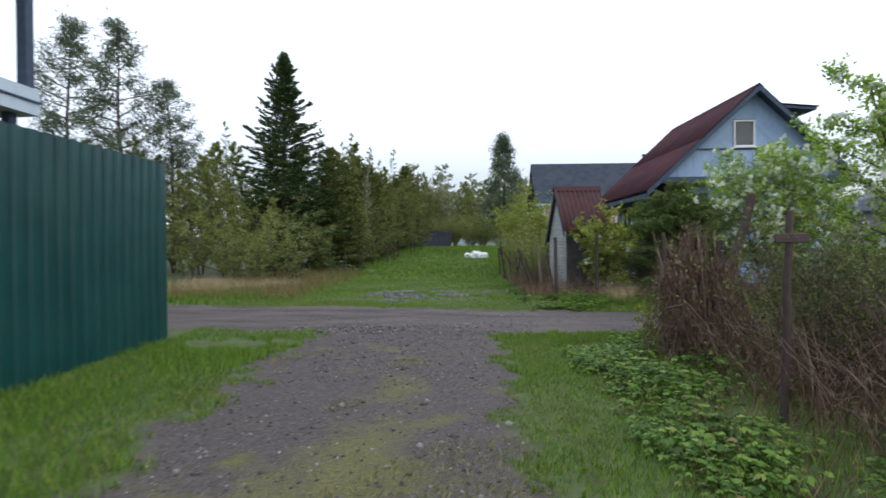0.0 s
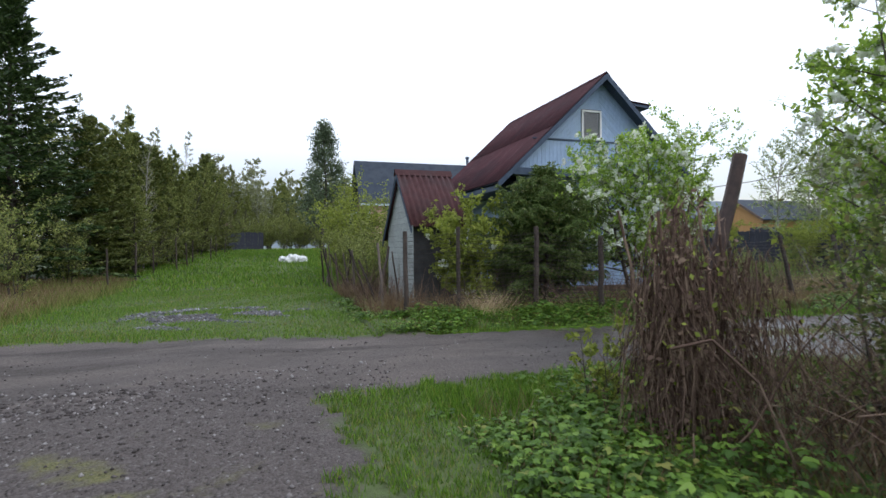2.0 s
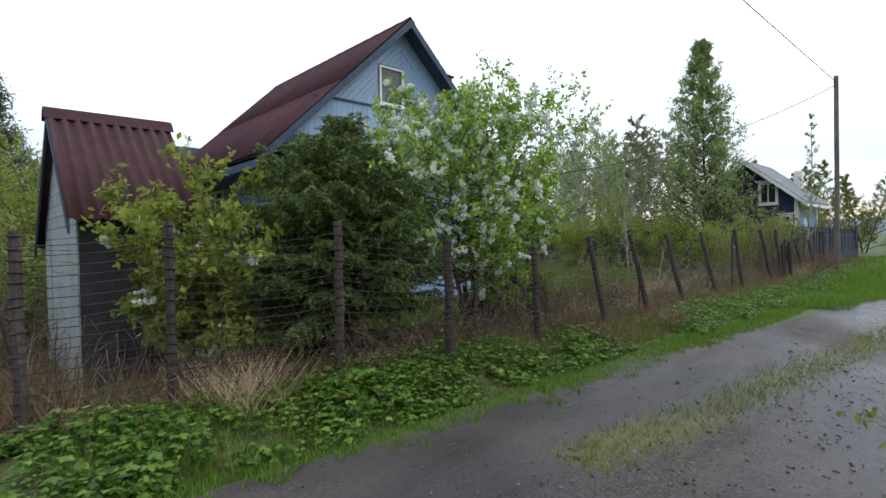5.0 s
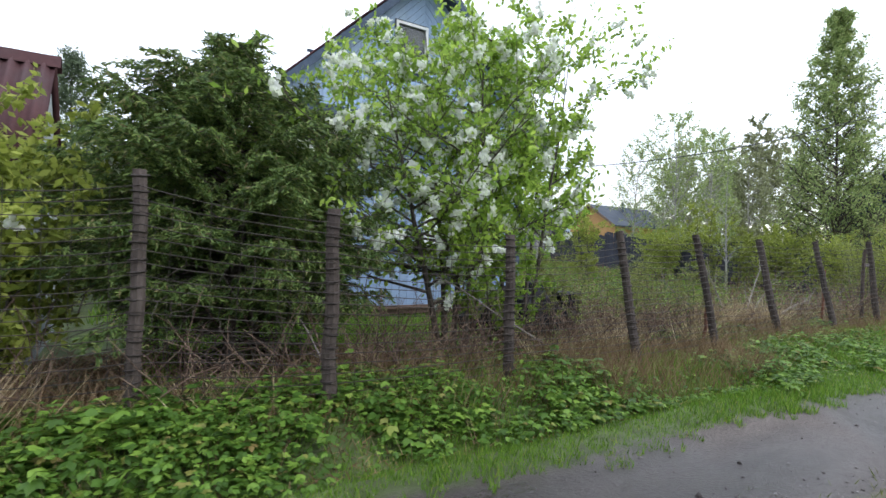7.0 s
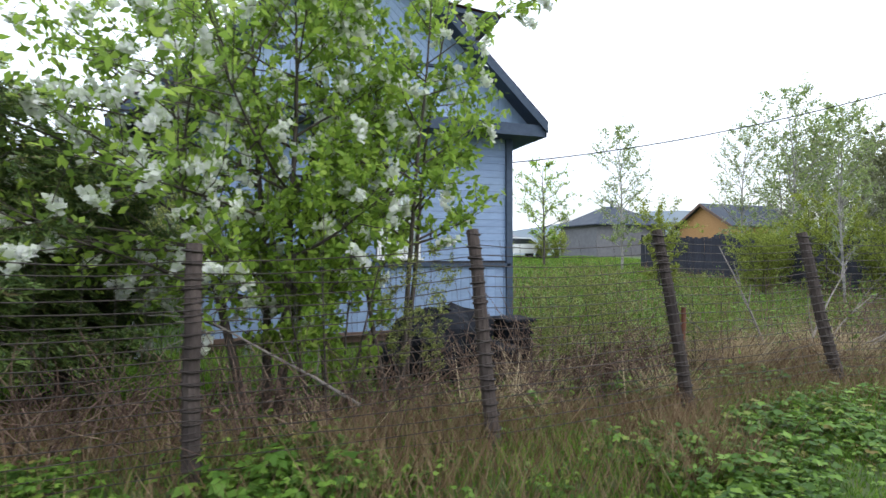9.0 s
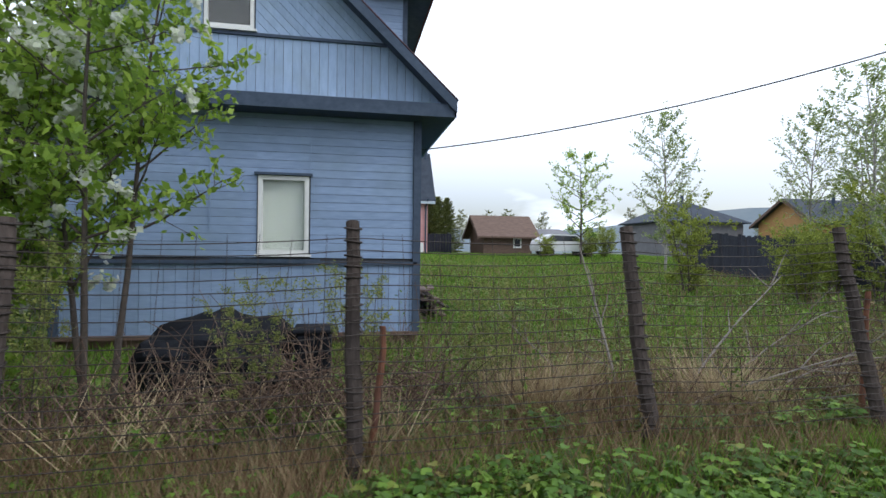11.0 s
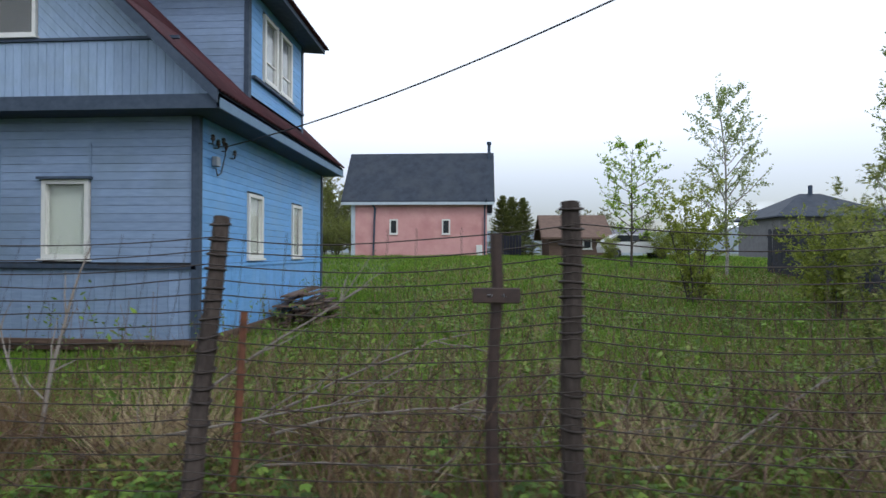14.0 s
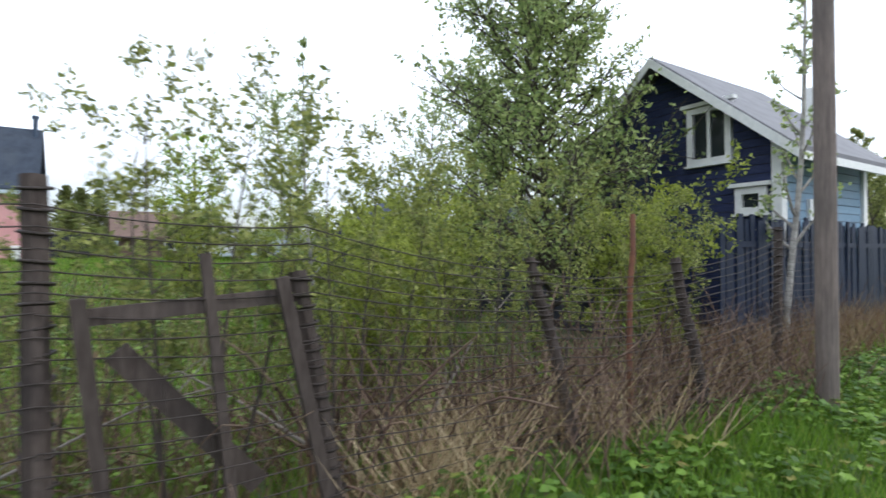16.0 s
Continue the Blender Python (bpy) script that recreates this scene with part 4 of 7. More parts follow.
def navy_house():
    x0, x1, y0, y1 = 26.95, 30.2, 14.97, 18.73
    ze, zr, yr = 2.98, 4.55, 16.85
    h = thing("navy_house", 28.5, yr, 0, "navy boarded house with white trim and white-edged roof", "house")
    w = prism("wall", [(x0 + 0.02, y0, -0.1), (x0 + 0.02, y1, -0.1), (x0 + 0.02, y1, ze), (x0 + 0.02, yr, zr - 0.1), (x0 + 0.02, y0, ze)], (0.15, 0, 0), M["felt"], h, "navy gable wall of overlapping boards")
    reg = [(y0, -0.05), (y1, -0.05), (y1, ze - 0.02), (yr, zr - 0.12), (y0, ze - 0.02)]
    g3 = lambda u, v: (x0 + 0.02, u, v)
    planks(w, reg[::1], g3, (-1, 0, 0), M["navy_board"], 0.14, 0, 0.02, 0.012)
    for u0, u1, v0, v1, n in ((15.63, 16.38, 2.63, 3.6, 2), (15.12, 15.58, 1.76, 2.17, 1)):
        framed_window(w, lambda u, v: (x0 - 0.022, u, v), (-1, 0, 0), u0, u1, v0, v1, M["white_frame"], M["dark_glass"], None, n, 0.06, 0.10)
        box("window_cap", x0 - 0.14, x0 - 0.02, u0 - 0.08, u1 + 0.08, v1 + 0.01, v1 + 0.07, M["white_frame"], w)
    for y in (y0, y1):
        box("corner_board", x0 - 0.04, x0 + 0.13, y - 0.06, y + 0.08, -0.1, ze, M["white_frame"], h)
    ws = box("wall", x0 + 0.17, x1, y0 + 0.03, y0 + 0.18, -0.1, ze, M["felt"], h, "light blue boarded side wall")
    planks(ws, rect(x0 + 0.14, x1, -0.05, ze - 0.1), lambda u, v: (u, y0 + 0.03, v), (0, -1, 0), M["light_blue_board"], 0.14, 0, 0.02, 0.012)
    framed_window(ws, lambda u, v: (u, y0 + 0.008, v), (0, -1, 0), 27.9, 28.7, 0.1, 2.0, M["white_frame"], M["white_frame"], None, 1, 0.05, 0.09, "door")
    box("corner_board", x1 - 0.1, x1 + 0.05, y0 - 0.04, y0 + 0.1, -0.1, ze, M["white_frame"], h)
    box("wall", x0 + 0.17, x1, y1 - 0.15, y1, -0.1, ze, M["navy_board"], h)
    prism("wall", [(x1, y0 + 0.1, -0.1), (x1, y1, -0.1), (x1, y1, ze), (x1, yr, zr - 0.1), (x1, y0 + 0.1, ze)], (-0.12, 0, 0), M["navy_board"], h)
    for ye in (y0 - 0.45, y1 + 0.45):
        zz = zr - (zr - ze) * abs(ye - yr) / (yr - y0)
        prism("roof", [(x0 - 0.4, yr, zr + 0.06), (x1 + 0.3, yr, zr + 0.06), (x1 + 0.3, ye, zz + 0.06), (x0 - 0.4, ye, zz + 0.06)], (0, 0, -0.08), M["grey_roof"], h)
        prism("barge_board", [(x0 - 0.402, yr, zr + 0.03), (x0 - 0.402, ye, zz + 0.03), (x0 - 0.402, ye, zz - 0.13), (x0 - 0.402, yr, zr - 0.13)], (-0.03, 0, 0), M["white_frame"], h, "white painted barge board")
        box("eave_board", x0 - 0.4, x1 + 0.3, ye - 0.02, ye + 0.02, zz - 0.14, zz - 0.02, M["white_frame"], h)
    box("chimney", 29.65, 29.95, 15.4, 15.7, 3.2, 4.25, M["white_frame"], h)


navy_house()


def plain_house(name, label, x0, x1, y0, y1, zb, ze, zr, wall_mat, roof_mat, along="x", windows=()):
    h = thing(name, (x0 + x1) / 2, (y0 + y1) / 2, zb, label, "house")
    xm, ym = (x0 + x1) / 2, (y0 + y1) / 2
    if along == "x":
        for x in (x0, x1 - 0.2):
            prism("wall", [(x, y0, zb), (x, y1, zb), (x, y1, ze), (x, ym, zr - 0.1), (x, y0, ze)], (0.2, 0, 0), wall_mat, h)
        for y in (y0, y1 - 0.2):
            box("wall", x0 + 0.2, x1 - 0.2, y, y + 0.2, zb, ze, wall_mat, h)
        for sg in (-1, 1):
            ye = ym + sg * (ym - y0 + 0.5)
            zz = zr - (zr - ze) * (ym - y0 + 0.5) / (ym - y0)
            prism("roof", [(x0 - 0.5, ym, zr), (x1 + 0.5, ym, zr), (x1 + 0.5, ye, zz), (x0 - 0.5, ye, zz)], (0, 0, -0.12), roof_mat, h)
            prism("barge_board", [(x0 - 0.52, ym, zr), (x0 - 0.52, ye, zz), (x0 - 0.52, ye, zz - 0.25), (x0 - 0.52, ym, zr - 0.25)], (-0.04, 0, 0), M["brown_wood"], h)
    else:
        for x in (x0, x1 - 0.2):
            box("wall", x, x + 0.2, y0, y1, zb, ze, wall_mat, h)
        for y in (y0, y1 - 0.2):
            box("wall", x0 + 0.2, x1 - 0.2, y, y + 0.2, zb, ze, wall_mat, h)
        e = 0.5
        c = [(x0 - e, y0 - e), (x1 + e, y0 - e), (x1 + e, y1 + e), (x0 - e, y1 + e)]
        r0, r1 = (xm - (x1 - x0) * 0.1, ym, zr), (xm + (x1 - x0) * 0.1, ym, zr)
        for pts in ([(*c[0], ze), (*c[1], ze), r1, r0], [(*c[1], ze), (*c[2], ze), r1], [(*c[2], ze), (*c[3], ze), r0, r1], [(*c[3], ze), (*c[0], ze), r0]):
            prism("roof", pts, (0, 0, 0.1), roof_mat, h)
    for u0, u1, v0, v1 in windows:
        framed_window(h, lambda u, v: (u, y0 - 0.01, v), (0, -1, 0), u0, u1, v0, v1, M["white_frame"], M["dark_glass"], None, 1, 0.04, 0.08)
    return h


yh = plain_house("timber_house", "orange-brown timber house with a grey-blue roof behind a dark fence", 46.0, 54.5, 45, 51, 0.8, 4.0, 5.9, M["orange_wood"], M["slate_roof"], "x")
v, f = tubes(np.array([[49.5, 47, 5.2, 49.5, 47, 6.3, 0.13, 0.13]]), 8)
mesh_ob("flue", v, f, M["dark_trim"], yh)
hh = plain_house("hip_roof_house", "distant low house with a grey hipped roof", 38.5, 47.0, 54.0, 60.5, 0.8, 4.1, 6.2, M["grey_roof"], M["slate_roof"], "hip")
v, f = tubes(np.array([[42.75, 57.2, 6.0, 42.75, 57.2, 7.0, 0.17, 0.17]]), 8)
mesh_ob("flue", v, f, M["dark_trim"], hh)
plain_house("small_cottage", "small distant brown cottage with a dull pink roof", 19.6, 23.2, 46.5, 50.5, 0.9, 2.6, 3.9, M["brown_wood"], M["brown_wood"], "x", [(21.8, 22.4, 1.5, 2.2)])
plain_house("garage", "small grey garage beside a brown cottage", 23.6, 26.0, 47.5, 51, 0.9, 2.6, 3.0, M["pale_trim"], M["grey_roof"], "x")
plain_house("lane_barn", "dark brown barn at the end of the lane", -8.5, -4.6, 58, 63, 0.8, 3.4, 5.4, M["brown_wood"], M["brown_wood"], "x")


def corner_house():
    h = thing("corner_house", -10.5, 7, -0.1, "blue-trimmed house behind the green metal fence", "house")
    box("wall", -13, -8.6, 3.0, 9.6, -0.1, 6.5, M["brown_wood"], h)
    box("balcony_fascia", -13, -7.95, 2.6, 10.2, 3.55, 4.0, M["pale_trim"], h, "pale blue boarded balcony edge")
    box("balcony_fascia", -13, -7.92, 2.57, 10.23, 3.76, 3.79, M["dark_trim"], h)
    box("balcony_post", -8.15, -7.98, 9.95, 10.12, 4.0, 6.6, M["dark_trim"], h)
    box("balcony_post", -8.15, -7.98, 7.2, 7.37, 4.0, 6.6, M["dark_trim"], h)
    box("post", -8.3, -8.15, 9.8, 9.95, -0.1, 3.55, M["dark_trim"], h)
    prism("roof", [(-7.5, 2.2, 6.6), (-7.5, 10.6, 6.6), (-11, 10.6, 8.8), (-11, 2.2, 8.8)], (0, 0, 0.12), M["slate_roof"], h)
    prism("roof", [(-14.5, 2.2, 6.6), (-14.5, 10.6, 6.6), (-11, 10.6, 8.8), (-11, 2.2, 8.8)], (0, 0, 0.12), M["slate_roof"], h)


corner_house()


# ---- sheet and board fences ----
def profiled_fence(name, label, p0, p1, z0, z1, mat, pitch=0.2, depth=0.035, sheet=1.15):
    """A fence of profiled steel sheets with flat ribs, on posts with two rails."""
    p0, p1 = Vector((*p0, 0)), Vector((*p1, 0))
    d = (p1 - p0).normalized()
    nrm = Vector((-d.y, d.x, 0))
    f = thing(name, p0.x, p0.y, z0, label, "fence")
    total = (p1 - p0).length
    n = max(1, round(total / sheet))
    L = total / n
    pitch = L / round(L / pitch)
    for k in range(n):
        bm_v, bm_f = [], []
        prof = []
        s = 0.0
        while s < L + pitch * 0.5:
            prof += [(s, 0), (s + pitch * 0.45, 0), (s + pitch * 0.55, depth), (s + pitch * 0.9, depth)]
            s += pitch
        prof = [q for q in prof if q[0] <= L + pitch * 0.46]
        for a, b in prof:
            q = p0 + d * (k * L + a) + nrm * (b + 0.003 * (k % 2))
            bm_v += [(q.x, q.y, z0), (q.x, q.y, z1), (q.x + nrm.x * 0.004, q.y + nrm.y * 0.004, z0), (q.x + nrm.x * 0.004, q.y + nrm.y * 0.004, z1)]
        for i in range(len(prof) - 1):
            a, b = 4 * i, 4 * i + 4
            bm_f += [(a, b, b + 1, a + 1), (a + 2, a + 3, b + 3, b + 2), (a + 1, b + 1, b + 3, a + 3)]
        mesh_ob("panel", bm_v, bm_f, mat, f)
        q = p0 + d * (k * L) - nrm * 0.06
        box("post", q.x - 0.03, q.x + 0.03, q.y - 0.03, q.y + 0.03, z0 - 0.1, z1 - 0.05, M["dark_trim"], f)
    q0, q1 = p0 - nrm * 0.02, p1 - nrm * 0.02
    for z in (z0 + 0.35, z1 - 0.35):
        beam("rail", (q0.x, q0.y, z), (q1.x, q1.y, z), 0.03, 0.04, M["dark_trim"], f)
    return f


profiled_fence("green_fence", "dark green profiled metal fence standing in grass", (-5.1, 9.0), (-5.2, 1.0), -0.12, 2.52, M["green_metal"], 0.2, 0.03)
beam("green_fence_return", (-5.1, 9.0, 1.2), (-8, 9.15, 1.2), 0.03, 2.6, M["green_metal"])
tagged(bpy.data.objects["green_fence_return"], "end of the dark green metal fence", "fence")


def board_fence(name, label, p0, p1, hgt, mat, w=0.12, gap=0.02):
    p0, p1 = Vector((*p0, 0)), Vector((*p1, 0))
    f = thing(name, p0.x, p0.y, float(height(p0.x, p0.y)), label, "fence")
    d = (p1 - p0).normalized()
    n = int((p1 - p0).length / (w + gap))
    a = math.atan2(d.y, d.x)
    me = None
    for k in range(n):
        q = p0 + d * (k * (w + gap))
        z = float(height(q.x, q.y))
        if me is None:
            first = box("picket", 0, w, -0.012, 0.012, -0.05, hgt, mat)
            me = first.data
            bpy.data.objects.remove(first)
        o = new("picket", me)
        o.matrix_basis = pose(q.x, q.y, z, random.uniform(-1, 1), random.uniform(-0.7, 0.7), math.degrees(a)) @ Matrix.Diagonal((1, 1, random.uniform(0.97, 1.03), 1))
        attach(o, f)
    for zz in (0.4, hgt - 0.35):
        beam("rail", (p0.x, p0.y, float(height(p0.x, p0.y)) + zz), (p1.x, p1.y, float(height(p1.x, p1.y)) + zz), 0.03, 0.08, mat, f)
    return f


board_fence("blue_fence", "dark blue board fence along the verge", (24.6, 14.6), (44, 15.6), 1.75, M["blue_fence"])
board_fence("dark_fence", "dark grey boundary fence across the field", (25.5, 16.2), (27.0, 34.0), 1.85, M["dark_fence"], 0.2, 0.01)
board_fence("field_fence", "dark grey fence at the back of the field", (15.9, 50.5), (18.2, 50.5), 1.6, M["dark_fence"], 0.2, 0.02)
board_fence("yard_fence", "dark fence before the distant timber house", (36.5, 38), (48, 38), 1.9, M["dark_fence"], 0.25, 0.02)
board_fence("lane_end_fence", "dark fence at the end of the grassy lane", (-5.2, 52), (-1.4, 52), 1.5, M["dark_fence"], 0.2, 0.01)


# ---- wire fence along the road ----
def log_post(name, parent, x, y, z0, z1, r, lean=(0, 0), mat=None, wraps=0, label=""):
    """A worn round post, a little crooked, with turns of wire round it."""
    rng = np.random.default_rng(int(abs(x * 97 + y * 31)) + 3)
    t = np.linspace(0, 1, 7)
    pts = np.stack([x + lean[0] * t + rng.normal(0, 0.006, 7), y + lean[1] * t + rng.normal(0, 0.006, 7), z0 + (z1 - z0) * t], axis=1)
    v, f = round_bar(pts, r * 1.06, r * 0.92)
    post = mesh_ob(name, v, f, mat or M["post_wood"], parent, label)
    if wraps:
        rings = []
        for zz in np.linspace(z0 + 0.15, z1 - 0.04, wraps):
            u = (zz - z0) / (z1 - z0)
            c = np.array([x + lean[0] * u, y + lean[1] * u, zz + rng.normal(0, 0.008)])
            a = np.linspace(0, 2 * np.pi, 9)
            rr = r * 1.06 + 0.004
            ring = np.stack([c[0] + rr * np.cos(a), c[1] + rr * np.sin(a), c[2] + 0.006 * np.sin(a + zz * 9)], axis=1)
            rings.append(path_segs(ring, 0.0065, 0.0065))
        v, f = tubes(np.concatenate(rings), 4)
        tagged(mesh_ob("wire_tie", v, f, M["wire"], post), "", "", "", "stuff")
    return post


# place and height of each post's top, its radius, and how far the top leans along and away from the road
POSTS = [(1.50, 13.50, 1.44, 0.045, 0.0, 0.05), (2.44, 13.43, 1.52, 0.04, 0.0, 0.0), (3.90, 13.33, 1.53, 0.05, 0.01, 0.0), (5.02, 12.98, 1.35, 0.055, 0.0, 0.0), (6.62, 13.08, 1.24, 0.05, 0.0, 0.05), (8.26, 13.30, 1.34, 0.05, -0.03, 0.3), (9.94, 13.50, 1.37, 0.05, -0.02, 0.33), (11.82, 13.70, 1.38, 0.055, 0.0, 0.35), (13.55, 13.70, 1.41, 0.05, -0.02, 0.36), (15.30, 13.57, 1.47, 0.055, 0.02, 0.2), (16.86, 13.45, 1.47, 0.05, -0.10, 0.3), (18.22, 13.45, 1.47, 0.05, -0.02, 0.15), (19.12, 13.42, 1.12, 0.05, -0.16, 0.1), (20.6, 13.55, 1.16, 0.04, -0.22, 0.2), (22.0, 13.5, 1.14, 0.045, -0.1, 0.2), (23.6, 13.5, 1.4, 0.045, 0.05, 0.0), (25.3, 13.75, 1.4, 0.045, -0.05, 0.0)]


def wire_fence():
    fence = thing("wire_fence", 1.5, 13.5, 0, "sagging rusty wire mesh fence on grey wooden posts", "fence")
    rng = np.random.default_rng(11)
    for x, y, z1, r, lx, ly in POSTS:
        log_post("post", fence, x - lx, y - ly, -0.1, z1, r * 0.88, (lx, ly), None, 18)
    for k in range(len(POSTS) - 1):
        (xa, ya, za, ra, la, ma), (xb, yb, zb, rb, lb, mb) = POSTS[k], POSTS[k + 1]
        zb2, za2 = zb - 0.05, za - 0.05
        if k in (11, 12):
            za2, zb2 = (za2, 1.36) if k == 11 else (1.36, zb2)
        segs = []
        rows = 18
        sag = rng.uniform(0.01, 0.05)
        for i in range(rows):
            u = (i + 0.3) / rows
            n = 9
            t = np.linspace(0, 1, n)
            zl, zr = 0.1 + (za2 - 0.1) * u, 0.1 + (zb2 - 0.1) * u
            zz = zl + (zr - zl) * t - sag * 4 * t * (1 - t) * (0.4 + u) + rng.normal(0, 0.006) * np.sin(t * rng.uniform(3, 9))
            xx = xa + la * (u - 1) + (xb + lb * (u - 1) - xa - la * (u - 1)) * t
            yy = (ya + ma * (u - 1)) * (1 - t) + (yb + mb * (u - 1)) * t - ra * 1.1
            rad = 0.0030
            segs.append(path_segs(np.stack([xx, yy, zz], axis=1), rad, rad))
        nv = int((xb - xa) / 0.16)
        for j in range(1, nv):
            t = j / nv + rng.normal(0, 0.01)
            x0 = xa + (xb - xa) * t
            y0 = ya + (yb - ya) * t - ra * 0.9
            zt = za2 + (zb2 - za2) * t - sag
            back = ma + (mb - ma) * t
            segs.append(path_segs(np.array([(x0, y0 - back, 0.1), (x0 + rng.normal(0, 0.015), y0 - back / 2, zt / 2), (x0 + rng.normal(0, 0.01), y0, zt)]), 0.0016, 0.0016))
        v, f = tubes(np.concatenate(segs), 4)
        mesh_ob("wire_mesh", v, f, M["wire"], fence, "rusty wire mesh panel")


wire_fence()


def cross_stake(x, y, ztop, zbar, half, lean=0.0):
    s = thing("rusty_stake", x, y, 0, "rusty steel stake with a short crossbar", "stake", "rusty stakes")
    log_post("shaft", s, x, y, -0.1, ztop, 0.03, (lean, 0), M["dark_rust"])
    box("crossbar", x + lean - half, x + lean + half, y - 0.045, y - 0.028, zbar - 0.035, zbar + 0.035, M["dark_rust"], s, "", 0.005)
    for dx in (-0.03, 0.035):
        v, f = tubes(np.array([[x + lean + dx, y - 0.046, zbar, x + lean + dx, y - 0.054, zbar, 0.008, 0.006]]), 6)
        mesh_ob("bolt", v, f, M["steel_box"], s)


cross_stake(1.75, 5.38, 1.55, 1.34, 0.13, 0.03)
cross_stake(14.93, 13.5, 1.32, 1.04, 0.11, 0.02)
for x, y, z in ((10.12, 13.42, 0.76), (13.72, 13.6, 0.94), (18.0, 13.52, 1.45), (21.5, 13.5, 1.45)):
    st = thing("thin_stake", x, y, 0, "thin orange rusty steel stake beside the fence", "stake", "rusty stakes")
    log_post("shaft", st, x - 0.06, y, -0.05, z, 0.02, (0.06, 0), M["rust"])
lp = thing("leaning_pole", 2.55, 8.3, 0, "dark leaning steel pole in dead vines", "pole")
log_post("shaft", lp, 2.55, 8.3, -0.1, 1.92, 0.06, (0.5, -0.12), M["dark_rust"])


def broken_frame():
    g = thing("old_gate", 18.7, 13.3, 0, "grey weathered broken wooden gate leaning on the fence", "gate")
    beam("upright", (18.45, 13.32, -0.05), (18.34, 13.32, 1.05), 0.06, 0.05, M["post_wood"], g)
    beam("upright", (19.25, 13.30, -0.05), (19.02, 13.32, 1.10), 0.06, 0.05, M["post_wood"], g)
    beam("upright", (18.86, 13.36, -0.05), (18.74, 13.36, 1.2), 0.05, 0.04, M["post_wood"], g)
    beam("crossbar", (18.36, 13.37, 0.98), (19.02, 13.37, 1.02), 0.03, 0.06, M["post_wood"], g)
    beam("brace", (18.45, 13.40, 0.85), (18.95, 13.42, 0.25), 0.03, 0.09, M["post_wood"], g)


broken_frame()


def lane_stakes():
    rng = np.random.default_rng(21)
    grp = "leaning stakes along the lane"
    for k in range(15):
        y = 14.2 + k * 0.62 + rng.normal(0, 0.18)
        x = 1.5 - 0.055 * (y - 14) + rng.normal(0, 0.09)
        s = thing("stake", x, y, -0.1, "grey leaning wooden stake beside the lane", "stake", grp)
        log_post("shaft", s, x, y, float(height(x, y)) - 0.05, float(height(x, y)) + rng.uniform(0.7, 1.4), rng.uniform(0.014, 0.032), (rng.normal(-0.22, 0.26), rng.normal(0, 0.3)), M["pole_wood" if k % 4 == 1 else "post_wood"])
    for k in range(9):
        y = 23.5 + k * 2.0
        x = -5.3 + 0.12 * (y - 24) + rng.normal(0, 0.1)
        s = thing("stake", x, y, 0, "thin grey stake before the trees", "stake", "stakes before the trees")
        log_post("shaft", s, x, y, float(height(x, y)) - 0.05, float(height(x, y)) + rng.uniform(1.1, 1.4), 0.03, (rng.normal(0, 0.06), 0))


lane_stakes()


# ---- utility pole and wires ----
def utility_pole(x, y, top):
    p = thing("utility_pole", x, y, -0.1, "weathered wooden utility pole with insulators", "pole", "utility poles")
    v, f = round_bar(np.array([(x, y, -0.2), (x + 0.01, y, top / 2), (x, y, top)]), 0.075, 0.066, 14)
    mesh_ob("shaft", v, f, M["pole_wood"], p)
    for dx, dz in ((0.2, 0.1), (-0.18, 0.25)):
        v, f = tubes(np.array([[x, y, top - dz - 0.06, x + dx, y, top - dz - 0.06, 0.012, 0.012], [x + dx, y, top - dz - 0.06, x + dx, y, top - dz, 0.012, 0.012], [x + dx, y, top - dz, x + dx, y, top - dz + 0.05, 0.04, 0.035], [x + dx, y, top - dz + 0.05, x + dx, y, top - dz + 0.10, 0.02, 0.035]]), 8)
        mesh_ob("insulator", v, f, M["ceramic"], p)


utility_pole(22.95, 12.88, 6.6)
utility_pole(-27.0, 13.4, 7.9)


def wire(name, a, b, sag, r, label):
    t = np.linspace(0, 1, 40)
    a, b = np.array(a), np.array(b)
    pts = a + (b - a) * t[:, None]
    pts[:, 2] -= sag * 4 * t * (1 - t)
    v, f = round_bar(pts, r, r, 6)
    return tagged(mesh_ob(name, v, f, M["black"]), label, "cable")


wire("service_cable", (HX1 + 0.07, 18.86, 2.84), (22.77, 12.88, 6.25), 0.66, 0.010, "black overhead cable from the pole to the house")
wire("street_cable", (-26.82, 13.4, 7.7), (22.77, 12.88, 6.40), 0.1, 0.010, "black overhead cable along the street")


# ---- trees ----
def limb(rng, p, d, length, n, curve, wob):
    pts = [np.array(p, dtype=float)]
    d = np.array(d, dtype=float)
    d /= np.linalg.norm(d)
    for _ in range(n):
        d = d + np.array([0, 0, curve]) / n + rng.normal(0, wob, 3)
        d /= np.linalg.norm(d)
        pts.append(pts[-1] + d * length / n)
    return np.array(pts)


